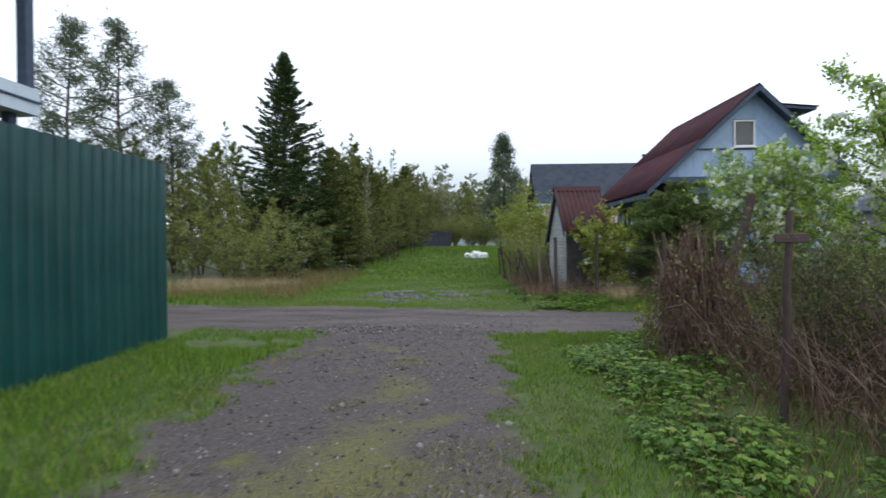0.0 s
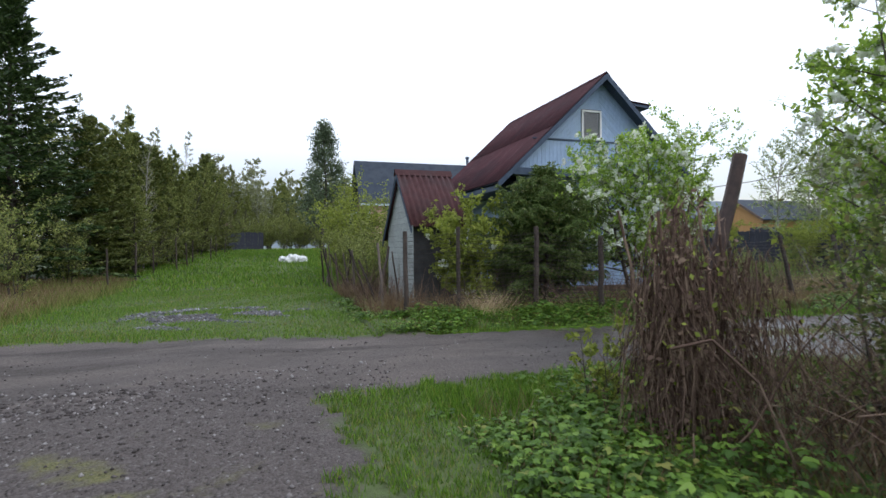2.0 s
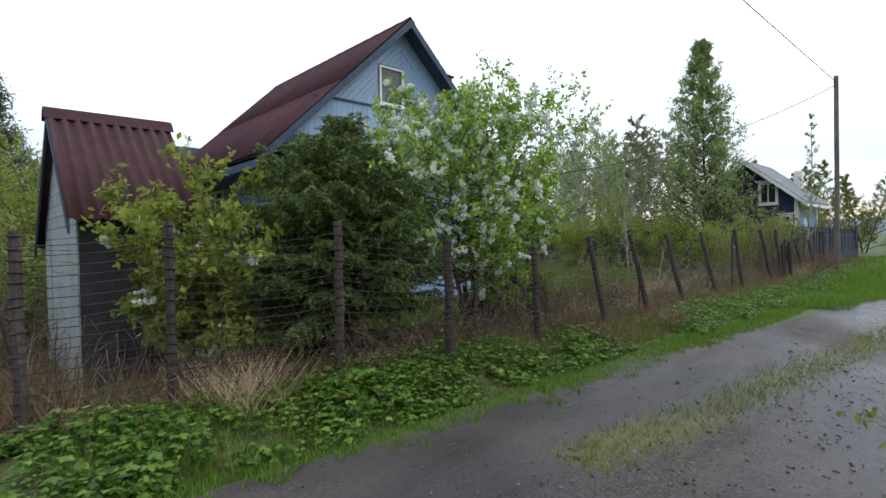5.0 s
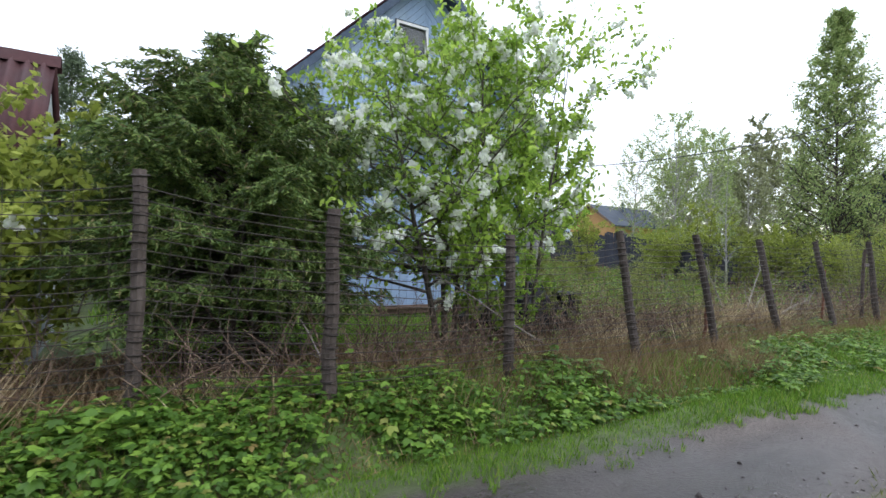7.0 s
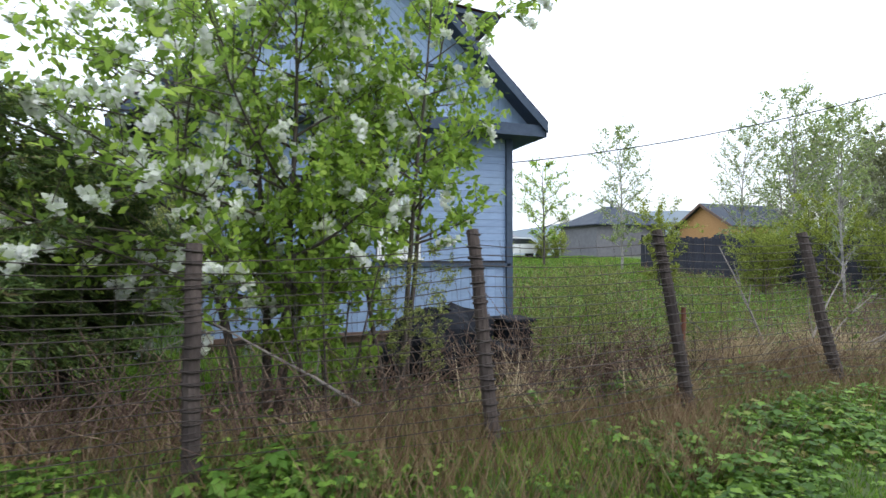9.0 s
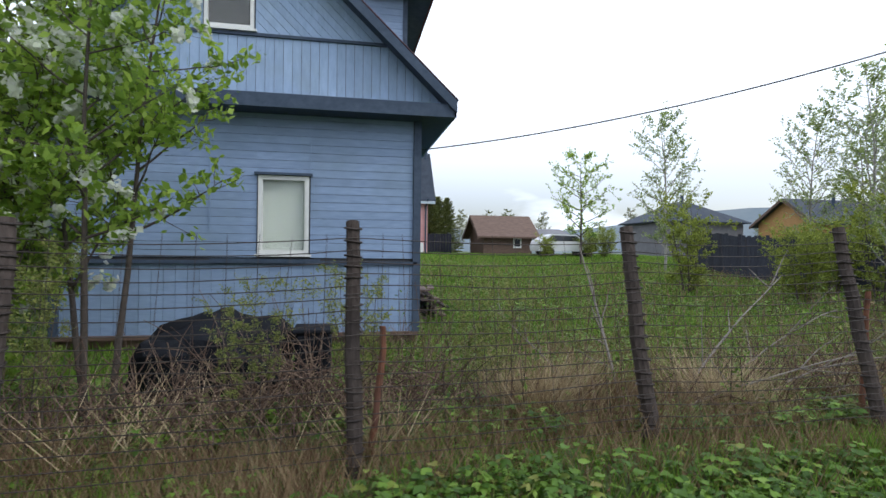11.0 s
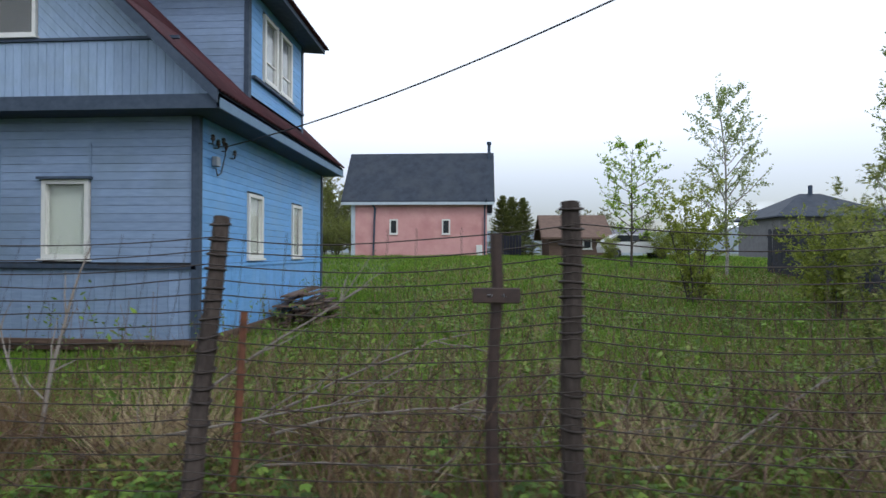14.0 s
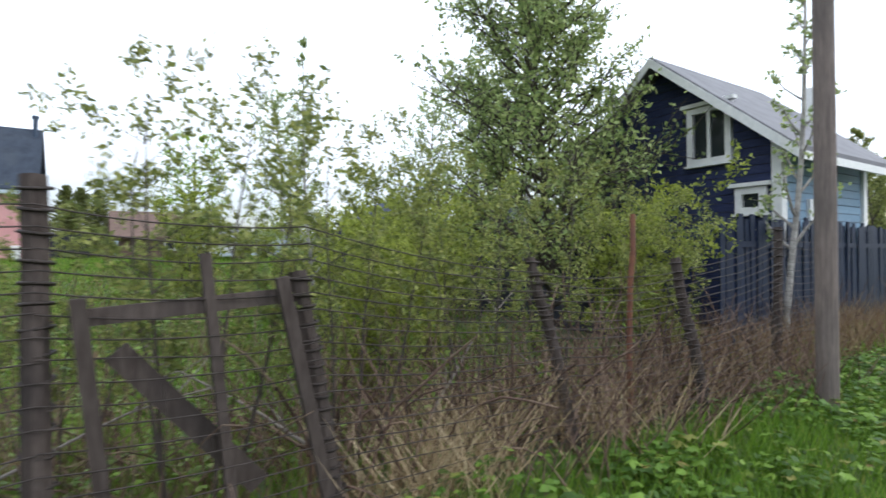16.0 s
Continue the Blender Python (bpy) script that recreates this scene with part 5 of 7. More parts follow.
def broadleaf(rng, H, spread, base, limbs, twigs, leaf_n, stems=1, up=0.6, profile="oval", trunk_r=None, bias=None):
    """Limbs, twigs and leaf places of a broad-leaved tree standing at the origin."""
    segs, spots = [], []
    trunk_r = trunk_r or H * 0.014
    for s in range(stems):
        a0 = s * 2 * np.pi / stems + rng.uniform(0, 1)
        lean = 0.0 if stems == 1 else rng.uniform(0.10, 0.26)
        hs = H * (1 if s == 0 else rng.uniform(0.72, 0.97))
        tr = limb(rng, (0.12 * np.cos(a0) * (stems > 1), 0.12 * np.sin(a0) * (stems > 1), 0), (lean * np.cos(a0), lean * np.sin(a0), 1), hs, 10, 0.12, 0.035)
        tr[:, 2] *= hs / tr[-1, 2]
        segs.append(path_segs(tr, trunk_r, trunk_r * 0.12))
        for k in range(limbs):
            u = base + (0.98 - base) * (k + rng.uniform(0, 1)) / limbs
            q = np.array([np.interp(u * 10, np.arange(11), tr[:, i]) for i in range(3)])
            w = (u - base) / (1 - base)
            wide = {"oval": np.sin(np.pi * (0.12 + 0.8 * w)) ** 0.7, "cone": (1.02 - w) ** 0.75, "vase": 0.55 + 0.45 * w}[profile]
            a = k * 2.4 + rng.normal(0, 0.3)
            L = spread * wide * rng.uniform(0.65, 1.15)
            rise = up * rng.uniform(0.5, 1.3)
            if bias:
                side = max(0.0, math.cos(a - bias[0]))
                L *= 1 + bias[1] * side * (1 - w) ** 0.6 - 0.25 * w
                rise *= 1 - 0.6 * side * (1 - w)
            lb = limb(rng, q, (np.cos(a), np.sin(a), rise), L, 6, 0.25 if not bias else 0.25 - 0.30 * side, 0.10)
            r = trunk_r * (1 - u) * 0.5 + trunk_r * 0.10
            segs.append(path_segs(lb, r, r * 0.25))
            for t in range(twigs):
                v = rng.uniform(0.25, 1.0)
                q2 = np.array([np.interp(v * 6, np.arange(7), lb[:, i]) for i in range(3)])
                dd = lb[-1] - lb[0]
                dd = dd / max(np.linalg.norm(dd), 1e-6) + rng.normal(0, 0.75, 3)
                tw = limb(rng, q2, dd, L * rng.uniform(0.22, 0.45), 3, 0.1, 0.15)
                segs.append(path_segs(tw, r * 0.3, r * 0.12))
                z = rng.uniform(0.15, 1.05, leaf_n)
                c = np.stack([np.interp(z * 3, np.arange(4), tw[:, i]) for i in range(3)], axis=1)
                spots.append(c + rng.normal(0, 0.03 * spread ** 0.5, (leaf_n, 3)))
    return np.concatenate(segs), np.concatenate(spots)


def make_tree(name, label, x, y, seed, H, spread, base, limbs, twigs, leaf_n, leaf, mat, bark="bark", blossom=0, group="", category="tree", **kw):
    rng = np.random.default_rng(seed)
    z = float(height(x, y)) - 0.03
    t = thing(name, x, y, z, label, category, group)
    segs, c = broadleaf(rng, H, spread, base, limbs, twigs, leaf_n, **kw)
    o = np.array([x, y, z])
    v, f = tubes(segs, 5)
    mesh_ob("trunk", v + o, f, M[bark], t, "", True)
    v, f = leaves(rng, c, leaf, leaf * 0.5, np.array([0, 0, -0.35]))
    mesh_ob("crown", v + o, f, M[mat], t)
    if blossom:
        pick = c[rng.choice(len(c), blossom, replace=False)]
        axis = rng.normal(0, 0.5, (blossom, 3)) + np.array([0, 0, -0.25])
        axis /= np.linalg.norm(axis, axis=1, keepdims=True)
        m = 40
        along = rng.uniform(0, 0.15, (blossom, m, 1))
        pts = pick[:, None, :] + axis[:, None, :] * along + rng.normal(0, 0.017, (blossom, m, 3))
        v, f = leaves(rng, pts.reshape(-1, 3), 0.052, 0.046)
        mesh_ob("blossom", v + o, f, M["blossom"], t, "hanging clusters of white blossom")
    return t


def conifer(name, label, x, y, seed, H, R, mat, gap=0.16, base=0.04, category="tree", group="", spray=0.16, per=5, droop=-0.35, dens=1.0, irregular=0.2, shape=0.8):
    """A spruce: whorls of drooping boughs with side shoots of needles."""
    rng = np.random.default_rng(seed)
    z = float(height(x, y)) - 0.03
    o = np.array([x, y, z])
    t = thing(name, x, y, z, label, category, group)
    segs, cs, ds = [path_segs(np.array([(0, 0, 0), (rng.normal(0, 0.03), rng.normal(0, 0.03), H / 2), (0, 0, H)]), H * 0.016, 0.012)], [], []
    h = base * H
    while h < H * 0.985:
        w = 1 - h / H
        L0 = R * (w ** shape) + 0.05
        n = int(per + 3 * w)
        for k in range(n):
            a = k * 2 * np.pi / n + rng.uniform(0, 0.9)
            L = L0 * rng.uniform(1 - irregular * 1.8, 1 + irregular)
            b = limb(rng, (0, 0, h + rng.normal(0, 0.04)), (np.cos(a), np.sin(a), 0.15 + 0.9 * (1 - w) ** 2), L, 6, droop * w + 0.15, 0.06)
            segs.append(path_segs(b, 0.006 + 0.012 * w, 0.003))
            m = max(6, int(L / 0.028 * dens))
            u = rng.uniform(0.08, 1, m) ** 0.8
            c = np.stack([np.interp(u * 6, np.arange(7), b[:, i]) for i in range(3)], axis=1)
            d = (b[-1] - b[0]) / max(np.linalg.norm(b[-1] - b[0]), 1e-6)
            side = np.array([-d[1], d[0], 0.0])
            sg = rng.choice([-1.0, 1.0], m)[:, None]
            reach = (1 - u)[:, None] * L * rng.uniform(0.05, 0.42, (m, 1))
            dirn = d * 0.8 + side * sg * 0.9 + rng.normal(0, 0.25, (m, 3)) + np.array([0, 0, -0.15 * w])
            cs.append(c + (d * 0.4 + side * sg) * reach + rng.normal(0, 0.015, (m, 3)) + np.array([0, 0, -0.10]) * reach)
            ds.append(dirn)
        h += gap * (0.45 + 0.75 * w) * rng.uniform(0.8, 1.2)
    c, d = np.concatenate(cs), np.concatenate(ds)
    v, f = tubes(np.concatenate(segs), 5)
    mesh_ob("trunk", v + o, f, M["bark"], t, "", True)
    v, f = leaves(rng, c, spray, spray * 0.24, d * 3.0, 0.5)
    v2, f2 = leaves(rng, c + rng.normal(0, 0.02, c.shape), spray * 0.8, spray * 0.22, d * 1.6, 0.7)
    mesh_ob("crown", np.concatenate([v, v2]) + o, np.concatenate([f, f2 + len(v)]), M[mat], t)
    return t


def bushy_spruce(name, label, x, y, seed, H, R, first=0.72, step=0.12):
    """A dense young spruce: whorls of drooping boughs, each a flat fan of side shoots set with needles."""
    rng = np.random.default_rng(seed)
    z = float(height(x, y)) - 0.03
    o = np.array([x, y, z])
    t = thing(name, x, y, z, label, "tree")
    segs = [path_segs(np.array([(0, 0, 0), (0.03, -0.02, H / 2), (0, 0, H)]), 0.055, 0.010)]
    dead, cs, ds = [], [], []
    for k in range(90):
        h = rng.uniform(0.12, 1.3)
        a = rng.uniform(0, 2 * np.pi)
        p = limb(rng, (0, 0, h), (np.cos(a), np.sin(a), -0.05), R * rng.uniform(0.4, 0.85), 6, -0.25, 0.10)
        p[:, 2] = np.maximum(p[:, 2], 0.03)
        dead.append(path_segs(p, 0.009, 0.003))
        for _ in range(4):
            q = limb(rng, p[rng.integers(2, 7)], (np.cos(a), np.sin(a), -0.3) + rng.normal(0, 0.7, 3), rng.uniform(0.15, 0.4), 3, -0.3, 0.15)
            q[:, 2] = np.maximum(q[:, 2], 0.02)
            dead.append(path_segs(q, 0.004, 0.002))
    h = first
    while h < H - 0.05:
        w = 1 - h / H
        L0 = R * min(1.0, max(0.10, (w - 0.10) * 2.7 + 0.10)) ** 0.8
        n = int(7 + 7 * w)
        for k in range(n):
            a = (k + rng.uniform(-0.35, 0.35)) * 2 * np.pi / n + h * 5
            L = L0 * rng.uniform(0.55, 1.2)
            rise = 0.12 + 0.75 * (1 - w) ** 2
            p = limb(rng, (0, 0, h + rng.normal(0, 0.03)), (np.cos(a), np.sin(a), rise), L, 7, -0.50 * w + 0.1, 0.05)
            segs.append(path_segs(p, 0.005 + 0.010 * w, 0.003))
            d = (p[-1] - p[0]) / max(np.linalg.norm(p[-1] - p[0]), 1e-6)
            side = np.array([-d[1], d[0], 0.0])
            m = max(4, int(L / 0.075))
            for u in np.linspace(0.30, 1.0, m):
                c0 = np.array([np.interp(u * 7, np.arange(8), p[:, i]) for i in range(3)])
                for sg in (-1.0, 1.0):
                    ln = (0.14 + 0.26 * (1.05 - u) * min(L, 1.4)) * rng.uniform(0.6, 1.2)
                    dd = d * 0.75 + side * sg * 0.8 + np.array([0, 0, -0.42]) + rng.normal(0, 0.16, 3)
                    dd /= np.linalg.norm(dd)
                    q = max(3, int(ln / 0.028))
                    s = np.linspace(0.1, 1.0, q)[:, None]
                    pts = c0 + dd * ln * s + np.array([0, 0, -0.22]) * ln * s ** 2
                    cs.append(np.repeat(pts, 6, axis=0))
                    ds.append(np.repeat(dd[None] * 1.5 + np.array([[0, 0, -0.25]]), 6 * q, axis=0))
                    if rng.uniform() < 0.4:
                        segs.append(path_segs(np.array([c0, c0 + dd * ln]), 0.003, 0.0015))
        h += step * (0.6 + 0.6 * w) * rng.uniform(0.85, 1.15)
    c, d = np.concatenate(cs), np.concatenate(ds)
    c[:, 1] = np.where(c[:, 1] < 0, c[:, 1] * 0.62, c[:, 1])
    segs, dead = np.concatenate(segs), np.concatenate(dead)
    for rows in (segs, dead):
        for q in (1, 4):
            rows[:, q] = np.where(rows[:, q] < 0, rows[:, q] * 0.62, rows[:, q])
    v, f = tubes(segs, 5)
    mesh_ob("trunk", v + o, f, M["bark"], t, "", True)
    v, f = tubes(dead, 4)
    mesh_ob("deadwood", v + o, f, M["bark"], t, "bare dead lower branches")
    v, f = leaves(rng, c + rng.normal(0, 0.010, c.shape), 0.060, 0.013, d, 0.85)
    mesh_ob("crown", v + o, f, M["green_boughs"], t)
    return t


def pine(name, label, x, y, seed, H, R, base=0.35, group=""):
    rng = np.random.default_rng(seed)
    z = float(height(x, y)) - 0.03
    o = np.array([x, y, z])
    t = thing(name, x, y, z, label, "tree", group)
    segs, c = broadleaf(rng, H, R, base, 34, 7, 5, 1, 0.35, "cone", H * 0.013)
    v, f = tubes(segs, 5)
    mesh_ob("trunk", v + o, f, M["bark"], t, "", True)
    cc = np.repeat(c, 8, axis=0) + rng.normal(0, 0.19, (len(c) * 8, 3))
    v, f = leaves(rng, cc, 0.22, 0.05, np.array([0, 0, 0.5]))
    mesh_ob("crown", v + o, f, M["pine_needle"], t)
    return t


def place(src, x, y, turn, s):
    return copy_thing(src, pose(x, y, float(height(x, y)) - 0.03, 0, 0, turn) @ Matrix.Diagonal((s, s, s, 1)))


# the garden by the road
spruce = bushy_spruce("young_spruce", "bushy young spruce with dead lower branches behind the fence", 4.6, 14.25, 3, 2.85, 1.36)
place(spruce, 5.2, 15.9, 140, 0.84)
make_tree("bird_cherry", "flowering bird cherry with white blossom behind the fence", 7.0, 14.5, 4, 3.9, 1.3, 0.2, 24, 13, 12, 0.082, "cherry_leaf", "bark", 520, stems=4, up=0.5, profile="oval", trunk_r=0.042, bias=(3.5, 0.95))
make_tree("bird_cherry", "slender bird cherry in young green leaf behind the fence", 8.1, 14.6, 14, 3.8, 1.2, 0.34, 15, 10, 12, 0.085, "cherry_leaf", "bark", 70, stems=3, up=0.7, profile="vase", trunk_r=0.03)
make_tree("cherry_shoots", "leafy young shoots at the foot of the bird cherry", 7.45, 14.2, 15, 2.1, 0.5, 0.15, 9, 7, 10, 0.07, "cherry_leaf", "bark", 0, "", "bush", stems=6, up=1.0, profile="vase", trunk_r=0.012)
make_tree("currant_bush", "round bush with yellow-green leaves before the shed", 2.95, 14.5, 6, 1.95, 0.8, 0.15, 14, 10, 12, 0.085, "young_leaf", "bark", 30, "", "bush", stems=5, up=0.8, profile="vase", trunk_r=0.014)
make_tree("garden_bush", "thin shrub with fresh leaves beside the house", 5.0, 17.4, 8, 1.3, 0.5, 0.1, 8, 7, 9, 0.06, "cherry_leaf", "bark", 0, "", "bush", stems=4, up=0.8, profile="vase", trunk_r=0.012)
# by the near corner of the road
make_tree("bird_cherry", "bird cherry with white blossom over the near thicket", 5.25, 7.9, 24, 4.3, 1.05, 0.12, 28, 13, 16, 0.07, "cherry_leaf", "bark", 260, stems=3, up=0.5, profile="oval", trunk_r=0.04)
make_tree("sapling", "sparse young sapling at the road edge", 3.15, 8.95, 33, 0.85, 0.35, 0.15, 8, 5, 6, 0.042, "young_leaf", "bark", 0, "", "bush", stems=3, up=0.8, profile="vase", trunk_r=0.009)
make_tree("sapling", "young sapling at the thicket edge", 1.85, 8.35, 36, 0.72, 0.22, 0.15, 8, 5, 6, 0.05, "young_leaf", "bark", 0, "", "bush", stems=3, up=0.8, profile="vase", trunk_r=0.009)
thicket = make_tree("thicket_shrub", "leafy shrub in the tangled thicket", 2.75, 6.7, 34, 1.5, 0.62, 0.12, 14, 8, 5, 0.042, "thicket_leaf", "bark", 0, "thicket shrubs", "bush", stems=6, up=0.7, profile="vase", trunk_r=0.014)
for k, (x, y) in enumerate(((3.7, 6.9), (2.9, 5.0), (3.9, 5.6), (4.6, 6.9), (2.6, 3.6), (3.6, 3.9), (5.4, 7.6), (2.5, 6.1), (2.5, 4.4))):
    place(thicket, x, y, k * 67, random.uniform(0.8, 1.15))
# the field and beyond
make_tree("tall_bird_cherry", "tall dense tree in spring leaf beside the navy house", 24.9, 17.7, 41, 9.8, 2.55, 0.05, 170, 16, 14, 0.10, "birch_leaf", "bark", 0, "", "tree", stems=1, up=0.55, profile="cone", trunk_r=0.07)
bare = make_tree("slender_birch", "slender birch with sparse small leaves", 21.45, 19.6, 42, 5.1, 0.62, 0.18, 26, 6, 6, 0.07, "birch_leaf", "pale_bark", 0, "birches", up=1.4, profile="cone", trunk_r=0.04)
birch = make_tree("birch", "young birch with sparse light leaves in the field", 24.8, 32.8, 43, 7.3, 2.0, 0.12, 38, 10, 11, 0.12, "birch_leaf", "pale_bark", 0, "birches", up=0.9, profile="oval", trunk_r=0.07)
rowan = make_tree("rowan", "small green tree at the field edge", 21.9, 35.7, 44, 5.6, 2.0, 0.2, 24, 9, 12, 0.14, "cherry_leaf", "bark", 0, "field trees", up=0.6, profile="oval", trunk_r=0.07)
make_tree("willow_bush", "yellow-green willow bush in the field", 20.4, 25.0, 45, 2.9, 0.95, 0.05, 12, 9, 12, 0.085, "young_leaf", "bark", 0, "field bushes", "bush", stems=5, up=0.9, profile="vase", trunk_r=0.03)
place(bpy.data.objects["willow_bush"], 24.0, 21.9, 120, 1.05)
for k, (x, y, s) in enumerate(((31.5, 28.5, 1.22), (33.3, 27.6, 1.1), (30.4, 30.5, 1.0), (35, 28.5, 1.15), (34, 31, 1.0))):
    place(birch, x, y, k * 71, s)
place(bare, 25.9, 14.45, 130, 1.25)
fieldbush = make_tree("field_bush", "low olive bush in the field", 22.6, 23.0, 46, 2.0, 1.1, 0.05, 11, 10, 15, 0.07, "young_leaf", "bark", 0, "field bushes", "bush", stems=6, up=0.8, profile="vase", trunk_r=0.018)
for k, (x, y, s) in enumerate(((21.4, 16.4, 0.85), (22.6, 18.5, 1.0), (20.4, 15.4, 0.7), (24.5, 20.5, 1.0), (27, 26.5, 0.8), (28.5, 28.5, 0.85), (24.2, 15.4, 0.9), (25.8, 25.0, 0.9), (25.3, 41.6, 0.8), (26.5, 41.8, 0.85), (22.3, 41.5, 0.6))):
    place(fieldbush, x, y, k * 53, s)
fence_sapling = make_tree("fence_sapling", "leafy sapling growing through the wire fence", 18.75, 13.75, 47, 2.15, 0.45, 0.35, 12, 7, 14, 0.036, "dull_leaf", "bark", 0, "fence saplings", "bush", stems=4, up=1.0, profile="vase", trunk_r=0.012)
for k, (x, y, s) in enumerate(((19.6, 14.0, 0.95), (20.4, 13.9, 0.85), (17.5, 14.3, 0.85), (21.4, 14.2, 0.9), (22.3, 13.9, 0.8), (18.2, 14.6, 0.75), (10.0, 14.3, 0.55), (11.0, 14.2, 0.5), (9.3, 14.0, 0.5), (8.0, 13.9, 0.6))):
    place(fence_sapling, x, y, k * 79, s)
# the lane
conifer("tall_spruce", "tall dark spruce at the edge of the grassy lane", -8.8, 25.6, 51, 10.3, 3.3, "needle", 0.30, 0.03, spray=0.26, per=8, dens=0.8)
sp1 = conifer("hedge_spruce", "dark spruce in the row beside the lane", -7.2, 27.6, 52, 6.0, 2.0, "needle_fresh", 0.24, 0.03, "tree", "spruces along the lane", 0.20, 8, dens=1.2, shape=0.6)
hz = make_tree("lane_birch", "bushy young tree with yellow-green leaves by the lane", -8.2, 29.6, 53, 6.6, 1.9, 0.04, 40, 12, 20, 0.095, "dull_leaf", "bark", 0, "trees along the lane", stems=2, up=0.9, profile="cone", trunk_r=0.06)
sparse = make_tree("bare_birch", "tall thin birch just coming into leaf", -9.2, 32.5, 54, 8.2, 1.3, 0.15, 34, 7, 4, 0.11, "far_leaf", "pale_bark", 0, "birches along the lane", up=1.2, profile="cone", trunk_r=0.06)
lane_row = ((-6.9, 29.4, sp1, 0.9), (-6.6, 31.6, sp1, 1.0), (-6.3, 34, sp1, 0.95), (-6.0, 36.6, sp1, 0.9), (-7.0, 33, hz, 0.95), (-6.4, 35.6, hz, 0.85), (-5.8, 38.6, hz, 0.85), (-5.4, 41, sp1, 0.9), (-5.5, 43, hz, 0.8), (-5.2, 46, sp1, 1.15), (-8.3, 36, sparse, 1.0), (-7.7, 39.5, sparse, 0.95), (-7.0, 43, sparse, 0.9), (-9.5, 28, hz, 1.0), (-10.8, 26.8, hz, 1.0), (-8.9, 22.3, hz, 0.6), (-10.6, 23.2, hz, 0.75), (-12.2, 24.4, hz, 0.85), (-14, 25.5, hz, 0.95), (-16.2, 26, hz, 0.9), (-18.5, 27.5, hz, 1.0), (-13, 29, sparse, 0.95), (-17, 31, sparse, 1.0), (-21, 32, hz, 1.1), (-24, 30, hz, 1.1))
lane_row += ((-6.0, 28.6, hz, 0.62), (-5.7, 31.0, hz, 0.66), (-5.4, 33.4, hz, 0.7), (-5.1, 36, hz, 0.7), (-4.8, 39, hz, 0.72), (-4.6, 42.5, hz, 0.75), (-4.4, 46.5, hz, 0.8), (-7.6, 34.5, sparse, 0.9), (-6.9, 37.8, sparse, 0.85), (-6.2, 41, sparse, 0.95), (-5.9, 30, sparse, 0.75), (-6.5, 56, hz, 1.0), (-3.5, 57, hz, 0.9), (-1.0, 58, hz, 0.95), (1.5, 56, hz, 0.85), (-5, 61, hz, 1.2), (-2, 63, hz, 1.15), (1, 62, hz, 1.2), (4, 60, hz, 1.1), (40, 17.5, hz, 0.8), (46, 19, hz, 1.0), (52, 16.5, hz, 1.0), (44, 22.5, hz, 1.1), (58, 20, hz, 1.2), (38, 21, hz, 0.7))
for k, (x, y, src, s) in enumerate(lane_row):
    place(src, x, y, k * 61, s)
shrub = make_tree("lane_shrub", "sparse shrub in young leaf before the spruces", -7.9, 21.6, 55, 2.6, 1.1, 0.1, 11, 8, 7, 0.08, "dull_leaf", "bark", 0, "shrubs by the lane", "bush", stems=5, up=0.9, profile="vase", trunk_r=0.016)
for k, (x, y, s) in enumerate(((-6.7, 20.4, 0.8), (-7.6, 19.0, 0.7), (-9.4, 20.8, 0.9), (-11, 21, 0.95), (-13, 21.6, 1.0), (-6.8, 24.2, 0.8), (-15, 22, 1.1), (-8.8, 19.6, 0.7))):
    place(shrub, x, y, k * 47, s)
pn = pine("pine", "grey-green pine beside the lane", 2.0, 35.0, 56, 7.7, 1.9, 0.18, "pines")
airy = pine("pine", "tall airy pine behind the green fence", -16.5, 26, 66, 11.7, 3.2, 0.2, "pines")
place(airy, -20.0, 27, 50, 1.05)
place(airy, -14.6, 26.5, 250, 0.8)
make_tree("round_bush", "round bright green bush beside the lane", 2.2, 24.6, 57, 2.6, 1.9, 0.04, 16, 10, 16, 0.09, "young_leaf", "bark", 0, "lane bushes", "bush", stems=6, up=0.75, profile="vase", trunk_r=0.02)
lb = make_tree("lane_bush", "leafy bush behind the leaning stakes", 2.3, 20.2, 58, 1.7, 1.0, 0.04, 11, 8, 11, 0.065, "dull_leaf", "bark", 0, "lane bushes", "bush", stems=6, up=0.8, profile="vase", trunk_r=0.014)
for k, (x, y, s) in enumerate(((2.0, 18.4, 0.85), (3.2, 19.5, 1.0), (3.6, 22, 1.2), (1.7, 22.2, 0.9), (4.3, 25.5, 1.2), (2.6, 28, 1.3), (-1.0, 54, 1.5), (0.4, 53.2, 1.4), (1.8, 54.2, 1.6), (3.2, 53.4, 1.5), (4.6, 54.5, 1.6), (-2.4, 54.6, 1.4))):
    place(lb, x, y, k * 83, s)
far = make_tree("far_birch", "distant birch in thin spring leaf", -3, 72, 59, 10.5, 2.6, 0.06, 40, 9, 11, 0.26, "far_leaf", "pale_bark", 0, "far trees", up=0.9, profile="oval", trunk_r=0.09)
rngf = np.random.default_rng(60)
for k in range(64):
    a = rngf.uniform(-0.62, 1.12)
    r = rngf.uniform(68, 100)
    x, y = 2 + r * math.sin(a), 4 + r * math.cos(a)
    place(far, x, y, k * 37, rngf.uniform(0.45, 0.85) * (1.0 if a < 0.1 else 0.62))
for k in range(16):
    place(far, 44 + rngf.uniform(0, 22), 33 + rngf.uniform(0, 13), k * 57, rngf.uniform(0.85, 1.25))
for k in range(26):
    place(far, -13 + k * 0.85 + rngf.normal(0, 0.5), 60 + rngf.uniform(-3, 12), k * 91, rngf.uniform(0.5, 0.85))
